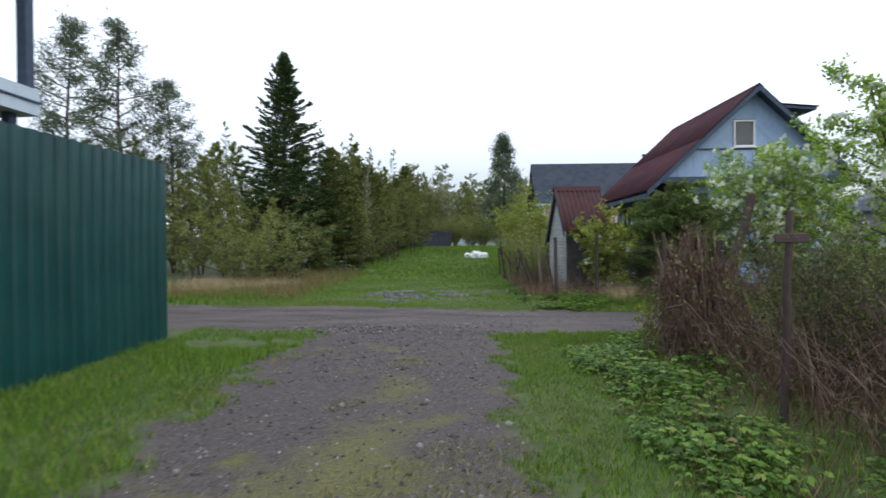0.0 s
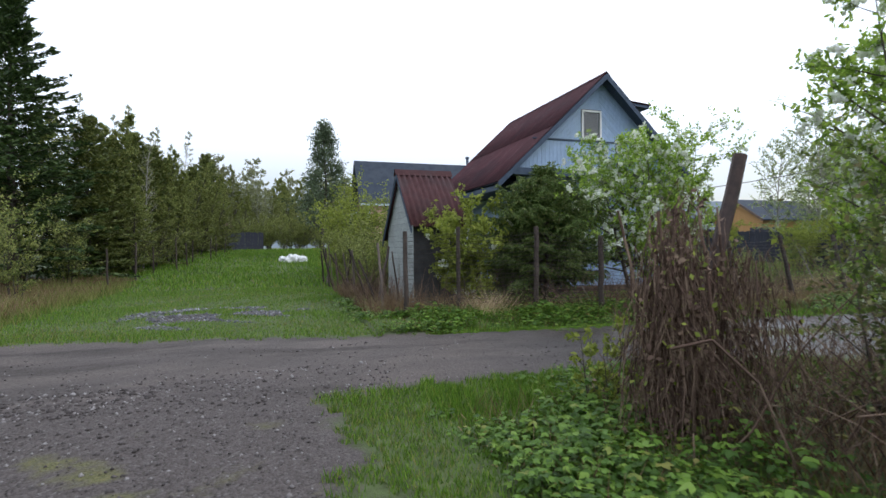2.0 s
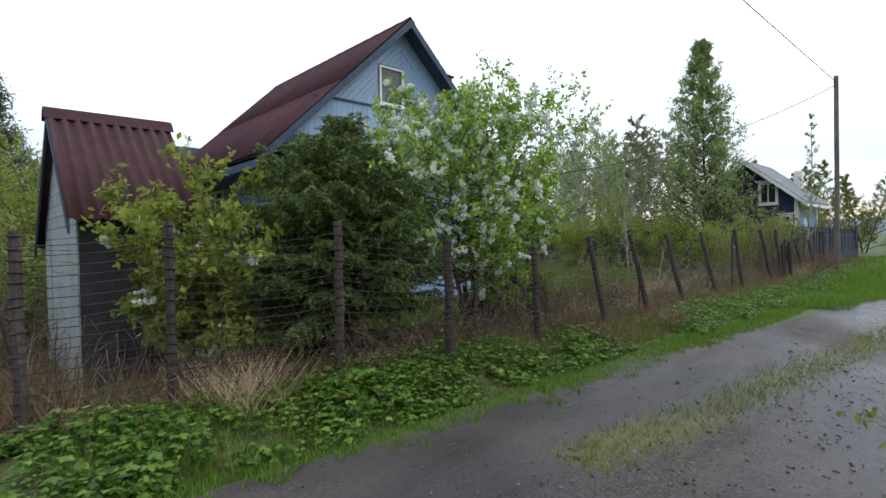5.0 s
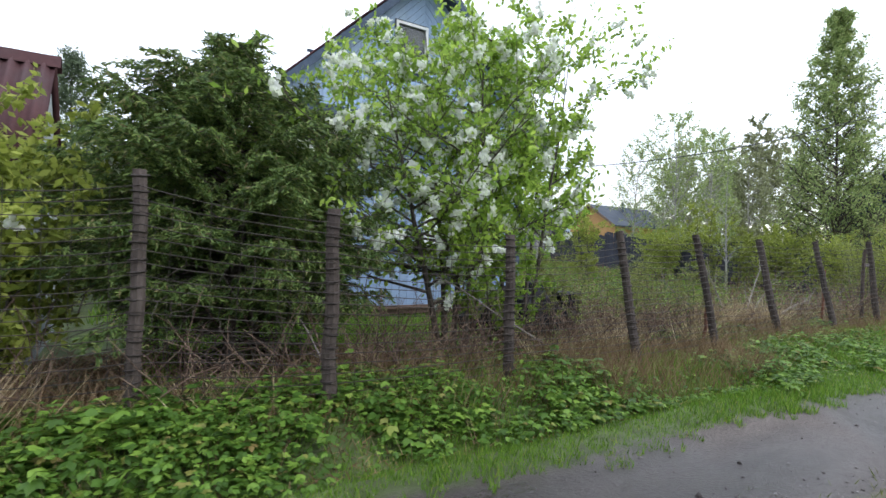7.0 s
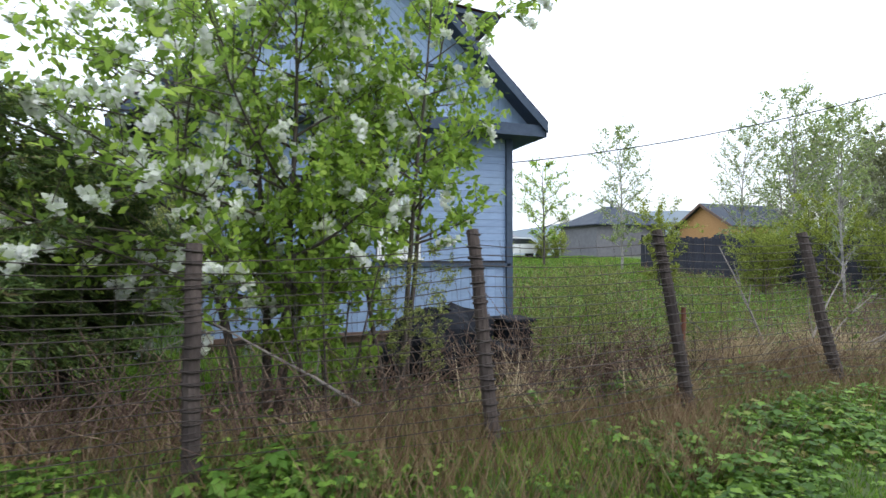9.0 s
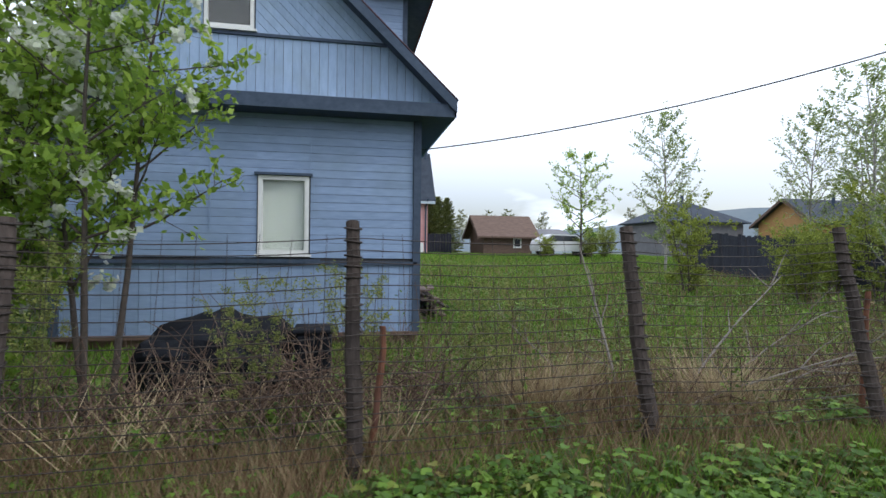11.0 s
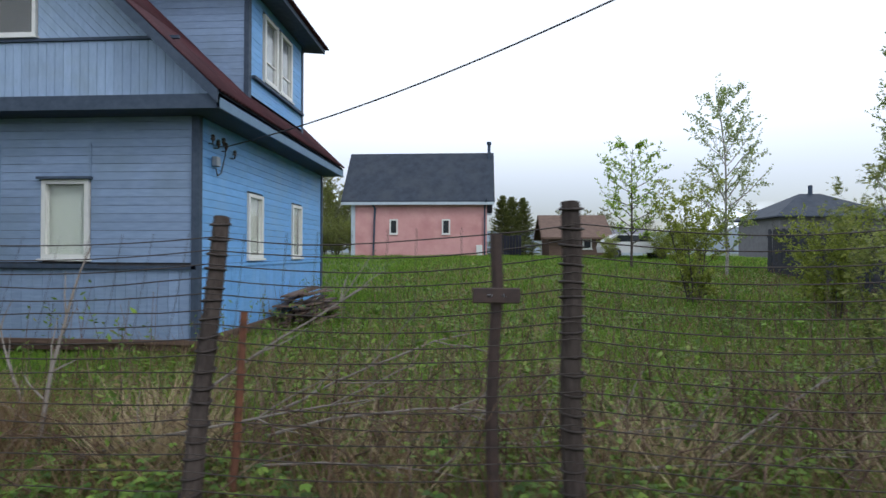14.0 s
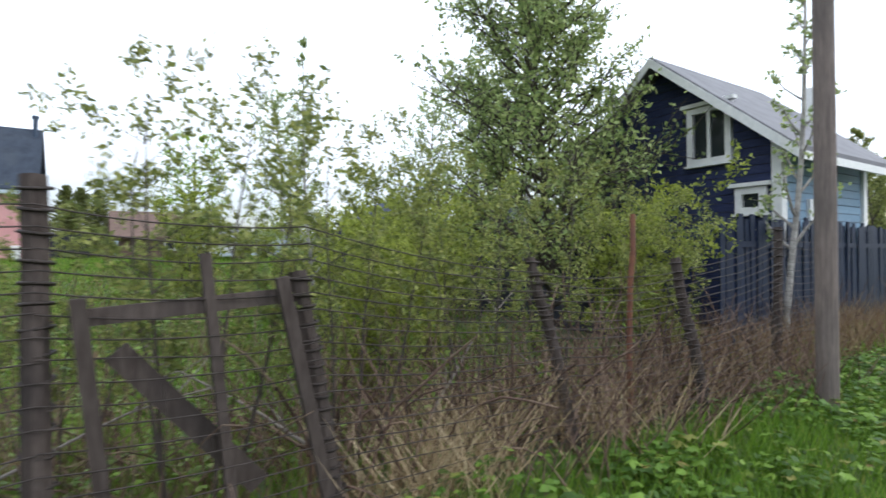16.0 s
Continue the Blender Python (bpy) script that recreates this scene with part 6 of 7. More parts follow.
for k, x in enumerate((16.8, 17.6, 18.6)):
    place(sp1, x, 53 + k, k * 77, 0.8)


# ---- dead stems, straw, herbs and grass ----
def arcs(rng, n, xr, yr, zr, length, r, curve):
    """Bent dead stems rising from the ground inside a plot."""
    out = []
    for _ in range(n):
        x, y = rng.uniform(*xr), rng.uniform(*yr)
        a = rng.uniform(0, 2 * np.pi)
        L = length * rng.uniform(0.5, 1.2)
        p = limb(rng, (x, y, float(height(x, y)) + rng.uniform(*zr)), (0.5 * np.cos(a), 0.5 * np.sin(a), 1), L, 6, curve * rng.uniform(0, 1), 0.13)
        out.append(path_segs(p, r, r * 0.4))
    return out


def bramble(name, label, seed, plots):
    rng = np.random.default_rng(seed)
    segs = []
    for n, xr, yr, zr, L, r, c in plots:
        segs += arcs(rng, n, xr, yr, zr, L, r, c)
    v, f = tubes(np.concatenate(segs), 4)
    return tagged(mesh_ob(name, v, f, M["dead_stem"]), label, "dead stems", "", "stuff")


def vine_heap():
    rng = np.random.default_rng(71)
    segs, tips = [], []
    for cx, cy, top, wide, n in ((1.86, 7.65, 1.2, 0.14, 420), (2.12, 7.85, 1.45, 0.14, 560), (2.45, 7.7, 1.2, 0.2, 380), (2.3, 8.05, 0.9, 0.22, 240)):
        for _ in range(n):
            h = top * rng.uniform(0.05, 1.0) ** 0.7
            w = wide * (1.25 - 0.6 * h / top)
            p0 = (cx + rng.normal(0, w), cy + rng.normal(0, w), h - 0.05)
            a = rng.uniform(0, 2 * np.pi)
            way = rng.choice([-1, -1, -1, 1])
            p = limb(rng, p0, (0.22 * np.cos(a), 0.22 * np.sin(a), way), rng.uniform(0.3, 0.95) if way < 0 else rng.uniform(0.12, 0.3), 7, rng.uniform(-0.8, 0.0), 0.11)
            p[:, 2] = np.maximum(p[:, 2], -0.1)
            segs.append(path_segs(p, rng.uniform(0.0025, 0.0055), 0.0018))
            tips.append(p[3:])
    for _ in range(9):
        a = rng.uniform(0, 2 * np.pi)
        segs.append(path_segs(limb(rng, (2.12 + 0.2 * np.cos(a), 7.8 + 0.2 * np.sin(a), -0.1), (0.05 * np.cos(a), 0.05 * np.sin(a), 1), 1.55, 8, 0, 0.06), 0.024, 0.01))
    segs.append(path_segs(np.array([(1.65, 7.4, 0.55), (1.82, 7.25, 0.62), (1.95, 7.05, 0.40), (2.0, 6.9, 0.05), (2.02, 6.85, -0.1)]), 0.010, 0.007))
    v, f = tubes(np.concatenate(segs), 4)
    tagged(mesh_ob("vine_heap", v, f, M["dead_stem"]), "tall tangled heap of dead brown vines at the road corner", "dead vines", "", "stuff")
    c = np.concatenate(tips)
    c = c[rng.choice(len(c), 1500)]
    v, f = leaves(rng, c + rng.normal(0, 0.02, c.shape), 0.05, 0.03)
    tagged(mesh_ob("dead_leaves", v, f, M["dead_stem"]), "curled brown leaves caught in the vines", "leaves", "", "stuff")
    c = c[rng.choice(len(c), 420)] + rng.normal(0, 0.08, (420, 3))
    v, f = leaves(rng, c, 0.05, 0.03)
    tagged(mesh_ob("vine_leaves", v, f, M["young_leaf"]), "young green leaves sprouting in the vines", "leaves", "", "stuff")


vine_heap()
bramble("thicket_stems", "tangle of dead brown stems in the thicket", 72, [(800, (2.0, 4.8), (5.8, 7.7), (0, 0.15), 0.75, 0.0038, -0.6), (1100, (1.8, 4.5), (2.6, 6.3), (0, 0.15), 0.95, 0.0038, -0.6), (60, (1.8, 4.6), (2.8, 7.4), (0, 0.1), 1.3, 0.007, -1.0), (700, (2.2, 4.8), (2.6, 7.6), (0.3, 0.9), 0.6, 0.003, -0.9)])
bramble("fence_stems", "dead brown stems along the wire fence", 73, [(420, (1.6, 8.0), (13.2, 14.4), (0, 0.03), 0.75, 0.005, -0.9), (220, (8.0, 14.0), (13.5, 14.7), (0, 0.03), 0.6, 0.0045, -1.6), (760, (14.0, 22.5), (13.5, 15.4), (0, 0.03), 0.9, 0.005, -1.0), (260, (1.0, 2.0), (14, 20), (0, 0.03), 0.9, 0.006, -0.7), (120, (22, 28), (13.4, 14.4), (0, 0), 0.9, 0.006, -1.0), (260, (20.0, 24), (12.9, 13.6), (0, 0), 0.75, 0.005, -0.6), (500, (5.5, 10.5), (13.5, 14.6), (0, 0.03), 0.7, 0.0045, -1.2), (150, (19.2, 23), (13.4, 14.4), (0, 0), 1.0, 0.010, -0.9)])
def branches(name, label, seed, rows):
    """Cut branches lying and leaning behind the fence, each with a few side twigs."""
    rng = np.random.default_rng(seed)
    for x, y, z, ang, rise, L, r in rows:
        t = thing(name, x, y, float(height(x, y)), label, "branch", "cut branches")
        d = np.array([math.cos(ang), math.sin(ang) * 0.6, rise])
        p = limb(rng, (x, y, float(height(x, y)) + z), d, L, 8, -0.25, 0.06)
        p[:, 2] = np.maximum(p[:, 2], height(p[:, 0], p[:, 1]) + 0.01)
        vv, f = round_bar(p, r, r * 0.35, 6)
        mesh_ob("stem", vv, f, M["grey_branch"], t)
        for _ in range(5):
            k = rng.integers(2, 8)
            q = limb(rng, p[k], d + rng.normal(0, 0.7, 3), L * rng.uniform(0.15, 0.35), 4, 0, 0.1)
            q[:, 2] = np.maximum(q[:, 2], height(q[:, 0], q[:, 1]) + 0.01)
            vv, f = round_bar(q, r * 0.45, r * 0.2, 5)
            mesh_ob("twig", vv, f, M["grey_branch"], t)


branches("cut_branch", "bleached grey cut branch lying behind the wire fence", 74, [
    (12.1, 14.2, 0.0, 1.75, 1.6, 1.5, 0.016), (12.6, 14.3, 0.05, 0.5, 0.75, 1.9, 0.014), (13.0, 14.5, 0.0, 0.35, 0.45, 2.0, 0.013), (12.5, 14.0, 0.1, 0.2, 0.3, 1.8, 0.012), (13.6, 14.2, 0.2, 0.3, 0.25, 1.5, 0.012),
    (11.9, 14.4, 0.0, 2.3, 0.9, 1.2, 0.012), (14.2, 14.4, 0.1, 0.1, 0.2, 2.0, 0.013), (13.2, 13.95, 0.05, -0.1, 0.15, 1.7, 0.011), (16.2, 14.3, 0.1, 0.4, 0.5, 1.7, 0.012), (17.4, 14.1, 0.1, 0.2, 0.5, 1.6, 0.012), (15.2, 14.0, 0.05, 0.1, 0.1, 1.9, 0.012), (20.0, 13.9, 0.1, 0.6, 0.8, 1.5, 0.012), (19.6, 13.8, 0.0, 2.6, 0.9, 1.3, 0.012), (21.6, 14.0, 0.0, 2.5, 1.2, 1.2, 0.012), (7.6, 13.7, 0.2, 2.6, 0.5, 1.4, 0.012), (5.3, 13.6, 0.0, 2.2, 1.2, 0.9, 0.010)])
bramble("brush_pile", "pile of thin dead brushwood behind the fence", 75, [(260, (8.9, 10.9), (14.0, 14.8), (0, 0.2), 0.8, 0.005, -2.6), (160, (12.3, 14.2), (13.9, 14.5), (0, 0.1), 0.7, 0.004, -2.6)])


def keep_off(x, y):
    """True where grass may grow."""
    fray = 0.34 * (patchy(x, y, 9.0, 3) - 0.5) + 0.26 * (patchy(x, y, 23.0, 5) - 0.5)
    road = (y < far_edge(x) - 0.05 + fray) & (y > near_edge(x) + 0.05 + fray)
    pad = (x > pad_left(x, y) + 1.3 * fray) & (x < pad_right(x, y) + fray) & (y < 9.8)
    house = (x > HX0 + 0.3) & (x < HX1 - 0.3) & (y > HY0 + 0.5) & (y < HY1)
    shd = (x > 2.1) & (x < 3.2) & (y > 15.2) & (y < 17.6)
    bare = (np.hypot((x + 1.55) / 1.5, (y - 15.5) / 1.4) < 1.15) & (patchy(x, y, 2.7, 4) > 0.50)
    bare = bare | (np.hypot((x + 4.0) / 0.75, (y - 8.75) / 0.33) < 1 + 0.3 * np.sin(x * 9 + y * 7))
    return ~(road | pad | house | shd | bare)


def sow(name, label, mat, seed, plots, bend=0.4, clump=0.0):
    """Blades over plots of (count, x range, y range, height, width)."""
    rng = np.random.default_rng(seed)
    vs, fs, k = [], [], 0
    for n, xr, yr, h, w in plots:
        x, y = rng.uniform(*xr, n), rng.uniform(*yr, n)
        ok = keep_off(x, y)
        x, y = x[ok], y[ok]
        if clump:
            keep = patchy(x, y, 0.9, seed + 1) * 0.6 + patchy(x, y, 2.7, seed + 4) * 0.4 > rng.uniform(clump - 0.22, clump + 0.22, len(x))
            x, y = x[keep], y[keep]
        hh = h * (0.55 + 0.75 * patchy(x, y, 1.3, seed))
        v, f = blades(rng, on_ground(x, y, -0.01), hh, w, bend)
        vs.append(v)
        fs.append(f + k)
        k += len(v)
    return tagged(mesh_ob(name, np.concatenate(vs), np.concatenate(fs), M[mat]), label, "grass", "", "stuff")


sow("grass", "fresh green spring grass along road and lane", "grass", 81, [
    (80000, (-6.5, 1.4), (12.2, 22), 0.062, 0.011), (40000, (-8, 2.5), (22, 48), 0.14, 0.035), (26000, (-5.1, -2.6), (2.5, 10.2), 0.10, 0.012),
    (34000, (-0.6, 1.0), (2.2, 9.6), 0.06, 0.010), (9000, (0.6, 1.9), (7.6, 9.7), 0.065, 0.010), (18000, (1.2, 5.2), (8.2, 9.7), 0.08, 0.011), (46000, (1.2, 14), (11.5, 12.5), 0.065, 0.008), (60000, (13, 27), (10.4, 13.2), 0.15, 0.011), (16000, (7, 19), (12.3, 13.7), 0.12, 0.009), (6000, (1.5, 9), (12.3, 13.5), 0.15, 0.009), (2200, (0.8, 2.2), (2.4, 8.8), 0.16, 0.010),
    (60000, (10.5, 23), (13.7, 26), 0.17, 0.014), (26000, (4, 11), (14, 18.2), 0.10, 0.014), (50000, (11, 32), (24, 50), 0.16, 0.05), (16000, (-20, -6), (13.4, 20), 0.16, 0.03), (20000, (1, 11.5), (24, 48), 0.16, 0.05), (9000, (3.5, 11), (18, 25), 0.14, 0.02), (12000, (24, 40), (11, 15), 0.16, 0.02)])
sow("thin_grass", "thin yellowed grass on gravel and wheel ruts", "yellow_grass", 82, [
    (9000, (-6, 1.2), (12.2, 14.2), 0.05, 0.008), (7000, (-3.4, -2.4), (2.5, 8.8), 0.05, 0.008), (9000, (-0.7, 0.4), (2.5, 9.7), 0.04, 0.008), (5000, (-0.6, 2.5), (8.6, 9.7), 0.04, 0.008), (12000, (-9, -4.8), (14.5, 24), 0.24, 0.014), (4000, (10, 24), (14.2, 20), 0.24, 0.012), (6000, (11, 30), (20, 40), 0.24, 0.03), (5000, (-6, 1), (13, 26), 0.08, 0.014)])


sow("lush_grass", "lush bright green grass growing in patches over the field", "lush", 181, [
    (70000, (10.3, 24), (13.9, 21), 0.16, 0.012), (50000, (10.8, 32), (20, 46), 0.15, 0.040), (16000, (5.5, 10.5), (15.6, 18), 0.10, 0.012)], 0.5, 0.5)
sow("field_straw", "brown dead grass lying in patches in the field", "dry_grass", 183, [
    (14000, (10.6, 24), (13.9, 18), 0.26, 0.010), (9000, (11, 30), (18, 32), 0.22, 0.03)], 1.1, 0.62)


def sow_raw(name, label, mat, seed, x, y, h, w, bend):
    rng = np.random.default_rng(seed)
    v, f = blades(rng, on_ground(x, y, -0.005), h, w, bend)
    return tagged(mesh_ob(name, v, f, M[mat]), label, "grass", "", "stuff")


rs = np.random.default_rng(83)
sx = rs.uniform(4.0, 15, 5200)
sy = np.interp(sx, [3.6, 6.4, 10, 16], [10.8, 10.55, 10.15, 9.6]) + rs.normal(0, 0.16, 5200)
sow_raw("rut_grass", "thin strip of grass between the wheel ruts", "yellow_grass", 84, sx, sy, 0.05, 0.009, 0.6)
px, py = rs.uniform(-3.0, -0.2, 16000), rs.uniform(1.8, 8.9, 16000)
pk = (patchy(px, py, 2.1, 3) * (0.35 + 0.65 * np.clip((5.6 - py) / 3, 0, 1))) > 0.33
sow_raw("pad_grass", "tufts of short yellowed grass on the gravel", "yellow_grass", 85, px[pk], py[pk], 0.045, 0.009, 0.9)
sow("straw", "dry straw-coloured grass along the fence and lane", "dry_grass", 86, [
    (5000, (8, 19), (12.9, 13.7), 0.25, 0.007), (3200, (1.5, 8.2), (13.1, 14.3), 0.34, 0.008), (1500, (1.5, 18), (12.3, 13.2), 0.16, 0.008), (5200, (4.5, 20), (12.6, 13.6), 0.22, 0.008), (3600, (7.2, 9.8), (12.3, 13.5), 0.30, 0.008), (1500, (0.8, 2.6), (2.4, 8.6), 0.22, 0.008), (2300, (10.9, 14.5), (13.5, 14.8), 0.30, 0.008), (500, (8.2, 10.9), (13.4, 13.8), 0.3, 0.008), (3600, (14.5, 23), (13.4, 15.2), 0.40, 0.008), (9000, (-9.5, -5.2), (14.8, 26), 0.28, 0.016), (3500, (1.0, 1.9), (13.8, 20), 0.4, 0.01), (3500, (2.0, 5), (2.6, 8.8), 0.5, 0.009), (3000, (22, 30), (13.3, 15), 0.5, 0.012), (900, (11.2, 12.2), (13.9, 14.6), 0.36, 0.008), (5000, (10, 22), (14.6, 19), 0.4, 0.009), (3000, (12, 30), (19, 34), 0.5, 0.02)], 0.55)


def tussocks(name, label, seed, rows, mat):
    """Clumps of long straw bending outwards from one root."""
    rng = np.random.default_rng(seed)
    vs, fs, k = [], [], 0
    for x, y, n, h, spread in rows:
        bx, by = x + rng.normal(0, spread, n), y + rng.normal(0, spread, n)
        v, f = blades(rng, on_ground(bx, by, -0.01), h, 0.011, 0.8)
        vs.append(v)
        fs.append(f + k)
        k += len(v)
    return tagged(mesh_ob(name, np.concatenate(vs), np.concatenate(fs), M[mat]), label, "grass", "", "stuff")


tussocks("straw_tussocks", "pale straw tussocks standing along the fence", 87, [(11.35, 14.15, 620, 0.48, 0.13), (12.9, 14.2, 560, 0.46, 0.13), (13.1, 13.95, 160, 0.3, 0.12), (8.7, 13.6, 90, 0.45, 0.2), (9.2, 14.0, 90, 0.45, 0.2), (20.1, 13.5, 220, 0.5, 0.2), (19.7, 13.4, 120, 0.42, 0.15), (15.9, 14.2, 220, 0.45, 0.18), (17.2, 14.0, 180, 0.45, 0.18), (7.3, 13.4, 70, 0.3, 0.15), (4.3, 13.3, 90, 0.3, 0.15), (2.9, 13.3, 400, 0.4, 0.2), (21.2, 13.5, 160, 0.5, 0.25), (10.1, 13.6, 120, 0.35, 0.15), (14.4, 14.1, 150, 0.35, 0.2), (-8.2, 16.5, 800, 0.4, 0.5), (-7, 18, 700, 0.35, 0.5), (-9, 18.5, 700, 0.4, 0.6)], "cream_straw")


def herbs(name, label, seed, plots, mat="herb", cover=0.45):
    """Clumps of low plants, each a dome of leaves with three leaflets, standing apart with gaps between."""
    rng = np.random.default_rng(seed)
    cs, ks = [], []
    for n, xr, yr, h, leaf in plots:
        x, y = rng.uniform(*xr, n), rng.uniform(*yr, n)
        ok = keep_off(x, y) & (patchy(x, y, 2.3, seed) * 0.6 + patchy(x, y, 5.9, seed + 2) * 0.4 > rng.uniform(cover - 0.34, cover + 0.34, n))
        x, y = x[ok], y[ok]
        m = len(x)
        per = 11
        a, r = rng.uniform(0, 2 * np.pi, (m, per)), np.sqrt(rng.uniform(0, 1, (m, per)))
        wide = (h * rng.uniform(0.5, 0.9, m))[:, None]
        top = (h * rng.uniform(0.5, 1.2, m))[:, None] * (1 - 0.75 * r ** 2) * rng.uniform(0.7, 1.1, (m, per))
        px, py = (x[:, None] + np.cos(a) * r * wide).ravel(), (y[:, None] + np.sin(a) * r * wide).ravel()
        c = on_ground(px, py, 0.012)
        c[:, 2] += top.ravel()
        cs.append(np.concatenate([c, a.reshape(-1, 1)], axis=1))
        ks.append(np.repeat(leaf * rng.uniform(0.6, 1.35, m), per))
    q, k = np.concatenate(cs), np.concatenate(ks)[:, None]
    n = len(q)
    c, a = q[:, :3], q[:, 3] + rng.normal(0, 0.5, n)
    tilt = rng.uniform(-0.55, 0.25, n)
    verts, faces = [c], []
    for j, turn in enumerate((-1.05, 0.0, 1.05)):
        d = np.stack([np.cos(a + turn), np.sin(a + turn), tilt], axis=1)
        s = np.stack([-np.sin(a + turn), np.cos(a + turn), rng.normal(0, 0.35, n)], axis=1)
        big = k * (1.15 if j == 1 else 0.9)
        verts += [c + d * big * 0.5 + s * big * 0.30, c + d * big - np.array([0, 0, 0.1]) * big, c + d * big * 0.5 - s * big * 0.30]
        i0 = np.arange(n)
        faces.append(np.stack([i0, n * (3 * j + 3) + i0, n * (3 * j + 2) + i0, n * (3 * j + 1) + i0], axis=1))
    return tagged(mesh_ob(name, np.concatenate(verts), np.concatenate(faces), M[mat]), label, "plants", "", "stuff")


herbs("verge_herbs", "leafy green herbs on the verge below the fence", 91, [(1500, (0.9, 7.5), (12.25, 13.4), 0.16, 0.043), (1700, (0.9, 8.2), (12.2, 13.6), 0.10, 0.031), (260, (0.9, 7.5), (12.4, 13.4), 0.24, 0.054), (1100, (8.8, 18), (11.9, 12.95), 0.13, 0.040), (1000, (8.2, 18), (12.0, 13.2), 0.09, 0.030), (180, (9.2, 18), (12.0, 12.9), 0.20, 0.052), (900, (18, 26), (12.3, 13.3), 0.18, 0.05), (420, (0.7, 1.6), (13, 17), 0.14, 0.042), (1300, (8, 17), (13.4, 14.9), 0.18, 0.04)], cover=0.56)
herbs("corner_herbs", "bright green leafy herbs below the thicket", 92, [(760, (0.6, 1.7), (2.4, 8.6), 0.17, 0.042), (800, (0.55, 1.9), (2.4, 8.6), 0.11, 0.030), (240, (0.9, 2.2), (2.4, 8.6), 0.25, 0.052), (260, (1.4, 4.8), (7.6, 9.2), 0.18, 0.042), (160, (2.0, 4.6), (2.4, 8.0), 0.3, 0.045)], cover=0.60)
herbs("garden_herbs", "scattered green plants in the field grass", 93, [(1900, (10.5, 22), (13.8, 17.5), 0.24, 0.040), (1300, (11, 21), (17, 24), 0.22, 0.045), (700, (12, 26), (20, 36), 0.35, 0.07), (500, (6.5, 10.5), (13.8, 16), 0.18, 0.05)], "weed", 0.5)


def weed_stalks():
    """Tall single stalks, some leafy and some dead, standing in the field."""
    rng = np.random.default_rng(94)
    segs, c = [], []
    for _ in range(520):
        x, y = rng.uniform(10.5, 23), 13.9 + 9 * rng.uniform(0, 1) ** 1.6
        h = rng.uniform(0.45, 1.15)
        p = limb(rng, (x, y, float(height(x, y)) - 0.02), (rng.normal(0, 0.12), rng.normal(0, 0.12), 1), h, 5, 0, 0.06)
        segs.append(path_segs(p, 0.005, 0.002))
        if rng.uniform() < 0.6:
            s = rng.uniform(0.5, 5, 22)
            c.append(np.stack([np.interp(s, np.arange(6), p[:, i]) for i in range(3)], axis=1) + rng.normal(0, 0.035, (22, 3)))
    v, f = tubes(np.concatenate(segs), 4)
    tagged(mesh_ob("weed_stalks", v, f, M["dead_stem"]), "thin brown weed stalks standing in the field", "weeds", "", "stuff")
    v, f = leaves(rng, np.concatenate(c), 0.06, 0.022, np.array([0, 0, 0.4]))
    tagged(mesh_ob("weed_leaves", v, f, M["weed"]), "narrow green leaves on tall field weeds", "weeds", "", "stuff")


weed_stalks()


def needle_litter():
    rng = np.random.default_rng(98)
    n = 16000
    a, r = rng.uniform(0, 2 * np.pi, n), np.sqrt(rng.uniform(0, 1, n))
    x, y = 4.6 + 2.0 * r * np.cos(a), np.maximum(13.35, 14.6 + 1.6 * r * np.sin(a))
    v, f = blades(rng, on_ground(x, y, 0.0), 0.05, 0.012, 2.2)
    for n, xr, yr in ((7000, (1.2, 18), (12.2, 13.5)), (6000, (0.6, 4.5), (2.3, 8.8))):
        x, y = rng.uniform(*xr, n), rng.uniform(*yr, n)
        v2, f2 = blades(rng, on_ground(x, y, 0.004), 0.04, 0.014, 2.4)
        v, f = np.concatenate([v, v2]), np.concatenate([f, f2 + len(v)])
    tagged(mesh_ob("needle_litter", v, f, M["litter"]), "reddish brown dead leaf and needle litter on the soil", "litter", "", "stuff")


needle_litter()


def gravel(name, label, mat, seed, plots):
    rng = np.random.default_rng(seed)
    vs, k, fs = [], 0, []
    for n, xr, yr, r in plots:
        x, y = rng.uniform(*xr, n), rng.uniform(*yr, n)
        if yr[0] > 13:
            ok = (np.hypot((x + 1.55) / 1.5, (y - 15.5) / 1.4) < 1.15) & (patchy(x, y, 2.7, 4) > 0.50)
            x, y = x[ok], y[ok]
        n = len(x)
        c = on_ground(x, y, 0.002)
        s = rng.lognormal(0, 0.4, (n, 1)) * r
        o = np.array([(1, 0, 0), (-0.2, 1, 0), (-0.9, -0.3, 0), (0.2, -1, 0), (0.1, 0.1, 0.75), (0, 0, -0.5)])
        a = rng.uniform(0, 6.28, n)
        ca, sa = np.cos(a), np.sin(a)
        q = o[None] * rng.uniform(0.6, 1.3, (n, 6, 3)) * s[:, None]
        q = np.stack([q[..., 0] * ca[:, None] - q[..., 1] * sa[:, None], q[..., 0] * sa[:, None] + q[..., 1] * ca[:, None], q[..., 2]], axis=2)
        vs.append((c[:, None] + q).reshape(-1, 3))
        t = np.array([(0, 1, 4), (1, 2, 4), (2, 3, 4), (3, 0, 4), (1, 0, 5), (2, 1, 5), (3, 2, 5), (0, 3, 5)])
        fs.append((np.arange(n)[:, None, None] * 6 + t[None] + k).reshape(-1, 3))
        k += 6 * n
    tagged(mesh_ob(name, np.concatenate(vs), np.concatenate(fs), M[mat]), label, "gravel", "", "stuff")


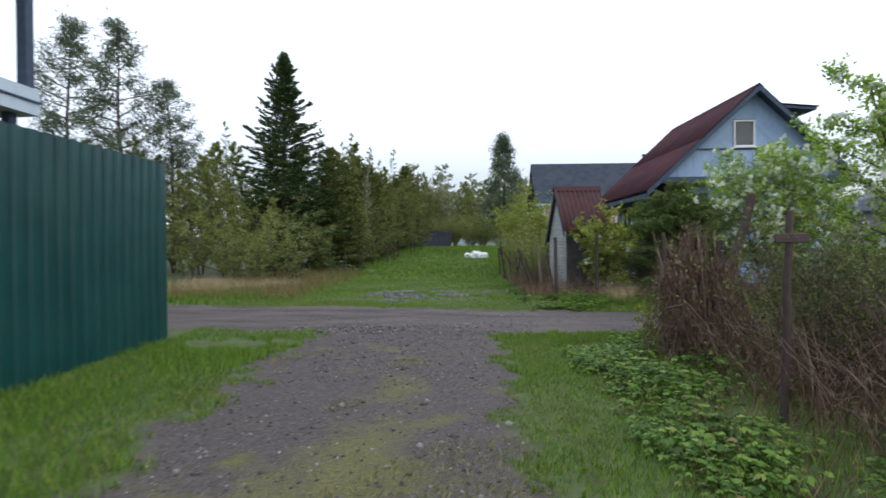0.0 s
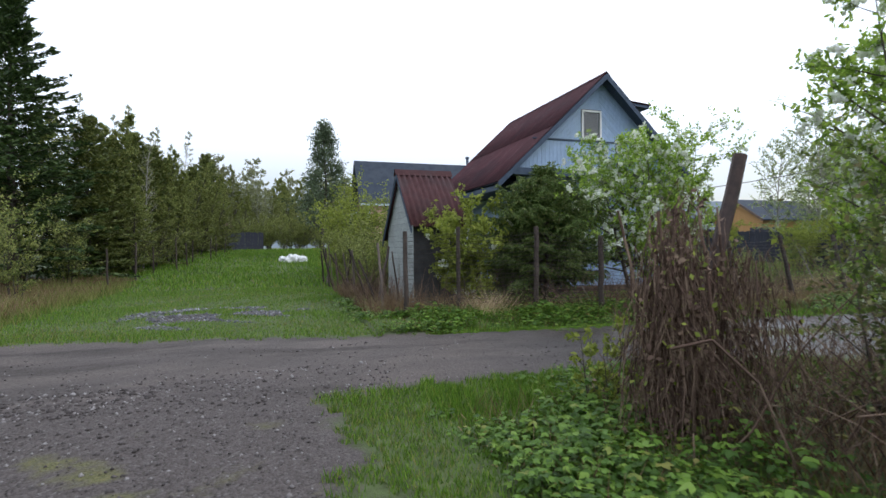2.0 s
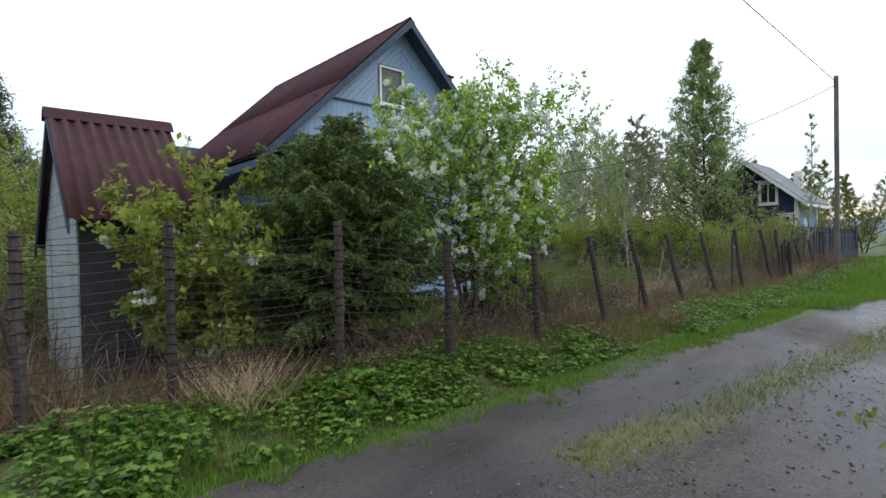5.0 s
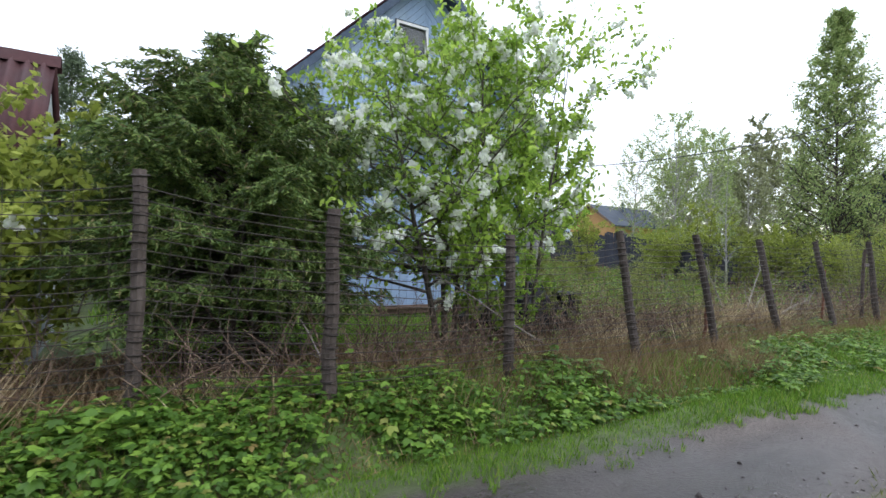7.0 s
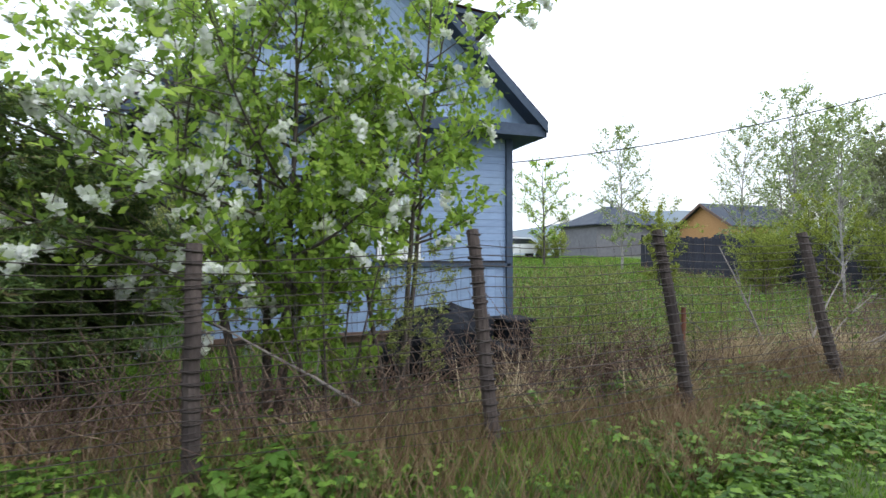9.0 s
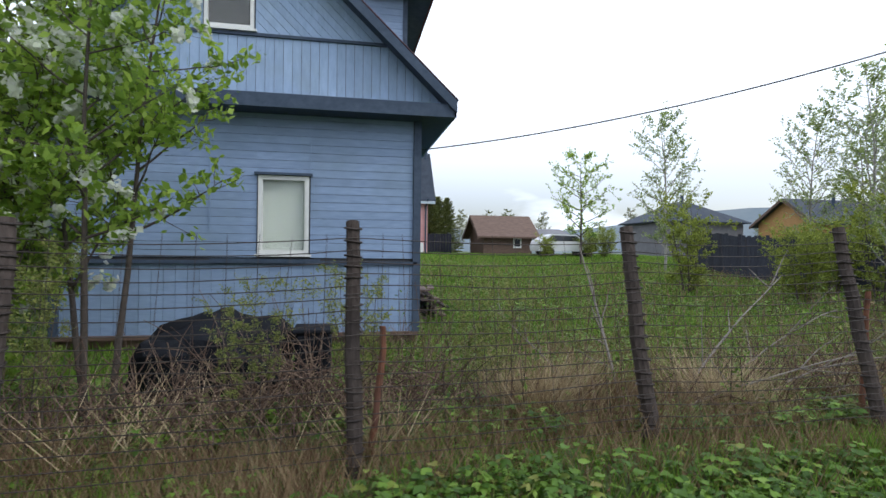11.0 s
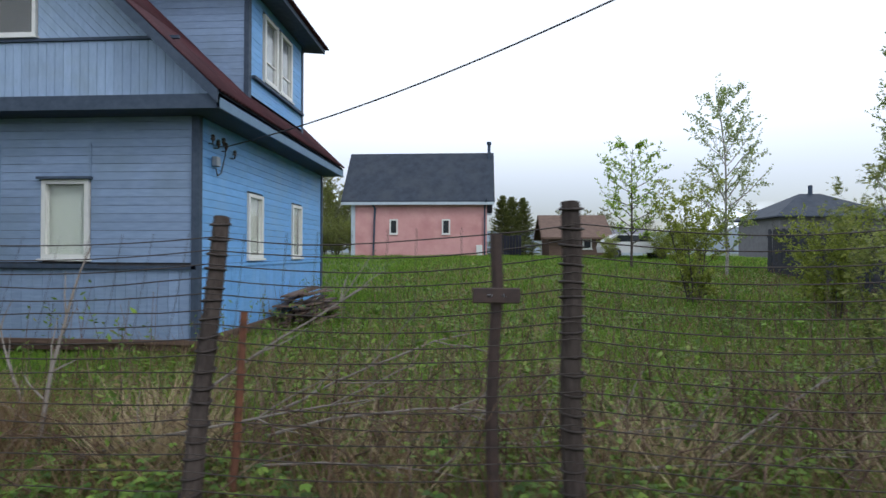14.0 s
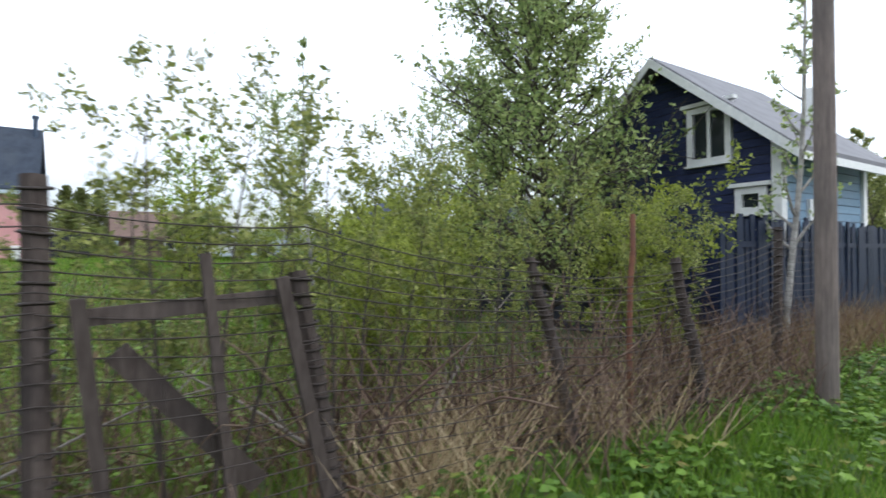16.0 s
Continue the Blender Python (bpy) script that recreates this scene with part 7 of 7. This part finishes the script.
gravel("gravel", "grey crushed stone on the drive and road", "stone", 95, [(1700, (-3.1, -0.2), (1.8, 9.4), 0.009), (500, (-3.0, -0.2), (1.8, 6.0), 0.014), (900, (-3, 0.6), (9.4, 10.6), 0.013), (500, (2.4, 7.6), (9.6, 11.0), 0.009), (900, (-2.5, -0.4), (6.5, 9.8), 0.012), (400, (3, 12), (9.3, 10.3), 0.009), (900, (-4, 3), (9.4, 12.0), 0.009), (300, (3, 12), (10.6, 12.0), 0.008), (700, (-3.8, -1.6), (9.4, 10.2), 0.016)])
gravel("lane_gravel", "patch of pale blue-grey crushed stone in the lane grass", "pale_stone", 96, [(4200, (-3.6, 0.4), (13.8, 17.4), 0.022)])


# ---- loose things ----
def lump(name, label, category, x, y, z0, sx, sy, sz, mat, seed, sub=3, rough=0.18, group=""):
    """A draped or heaped body with an uneven skin, standing on z0."""
    bm = bmesh.new()
    bmesh.ops.create_icosphere(bm, subdivisions=sub, radius=1)
    for v in bm.verts:
        c = v.co.copy()
        k = 1 + rough * noise.noise(c * 2.1 + Vector((seed, 0, 0))) * 2 + rough * 0.5 * noise.noise(c * 6 + Vector((0, seed, 0)))
        q = Vector((max(-0.8, min(0.8, c.x * 1.15)), max(-0.8, min(0.8, c.y * 1.15)), max(0, c.z))) * k
        v.co = Vector((x + q.x * sx, y + q.y * sy, z0 + max(0, q.z) * sz))
    me = bpy.data.meshes.new(name)
    bm.to_mesh(me)
    bm.free()
    me.materials.append(mat)
    return tagged(new(name, me), label, category, group)


lump("tarpaulin_cover", "heap covered with black plastic sheet beside the house", "tarpaulin", 8.72, 15.3, -0.25, 0.8, 0.55, 0.8, M["tarp"], 3.1, 4, 0.22)
crate_ribs = [9.51 + 0.055 * k for k in range(5)]
bx = thing("dark_crate", 9.62, 15.4, -0.25, "dark blue-black plastic crate beside the covered heap", "crate")
box("body", 9.46, 9.78, 15.2, 15.6, -0.25, 0.44, M["tarp"], bx, "", 0.03)
box("lid", 9.44, 9.80, 15.18, 15.62, 0.442, 0.48, M["tarp"], bx, "", 0.01)
for xr in crate_ribs:
    box("rib", xr - 0.008, xr + 0.008, 15.186, 15.199, -0.23, 0.42, M["tarp"], bx)
for k, (dx, dy, s) in enumerate(((0, 0, 1.0), (0.55, 0.1, 0.8), (-0.4, 0.25, 0.75), (0.2, 0.5, 0.9))):
    x, y = 0.25 + dx, 33.0 + dy
    lump("white_sack", "white woven sack lying on the lane grass", "sack", x, y, float(height(x, y)) - 0.02, 0.36 * s, 0.3 * s, 0.4 * s, M["bag"], k * 3.3, 3, 0.2, "white sacks")


def wood_pile():
    rng = np.random.default_rng(97)
    p = thing("wood_pile", 11.45, 21.8, -0.2, "low pile of dark old boards and branches beside the house", "wood pile")
    for k in range(46):
        y0 = rng.uniform(20.2, 21.2)
        x = rng.uniform(11.15, 11.9)
        z = -0.2 + rng.uniform(0.03, 0.72) * (1 - abs(x - 11.5))
        beam("plank", (x, y0, z), (x + rng.normal(0, 0.15), y0 + rng.uniform(1.2, 2.0), z + rng.normal(0, 0.06)), rng.uniform(0.06, 0.16), 0.025, M["brown_wood" if k % 3 else "post_wood"], p)


wood_pile()


def car(x, y):
    z = float(height(x, y))
    c = thing("car", x, y, z, "white parked hatchback far across the field", "car")
    prof = [(-2.0, 0.35), (2.0, 0.35), (2.05, 0.75), (1.2, 0.95), (0.55, 1.42), (-1.2, 1.45), (-1.95, 1.0), (-2.05, 0.7)]
    body = prism("body", [(x + px, y - 0.85, z + pz) for px, pz in prof], (0, 1.7, 0), M["car_paint"], c)
    prism("side_glass", [(x + px, y - 0.856, z + pz) for px, pz in ((-1.6, 1.0), (1.0, 1.0), (0.5, 1.35), (-1.15, 1.38))], (0, 0.004, 0), M["dark_glass"], body)
    for px in (-1.3, 1.3):
        for py in (-0.86, 0.68):
            v, f = tubes(np.array([[x + px, y + py, z + 0.32, x + px, y + py + 0.18, z + 0.32, 0.32, 0.32], [x + px, y + py, z + 0.32, x + px, y + py - 0.01, z + 0.32, 0.32, 0.01]]), 14)
            w = mesh_ob("wheel", v, f, M["black"], c)
            v, f = tubes(np.array([[x + px, y + py - 0.012, z + 0.32, x + px, y + py - 0.022, z + 0.32, 0.18, 0.15]]), 10)
            mesh_ob("rim", v, f, M["steel_box"], w)


car(24.2, 43.2)
# far hills close the view
hx = np.linspace(-1.3, 1.6, 60)
hv, hf = [], []
for k, a in enumerate(hx):
    top = 20 + 10 * math.sin(a * 3.1) + 6 * math.sin(a * 9 + 1) + 16 * math.exp(-((a - 0.75) / 0.25) ** 2)
    for r, zz in ((560, -3), (640, top), (760, -3)):
        hv.append((r * math.sin(a), r * math.cos(a), zz))
for k in range(59):
    for j in range(2):
        hf.append((3 * k + j, 3 * k + 3 + j, 3 * k + 4 + j, 3 * k + 1 + j))
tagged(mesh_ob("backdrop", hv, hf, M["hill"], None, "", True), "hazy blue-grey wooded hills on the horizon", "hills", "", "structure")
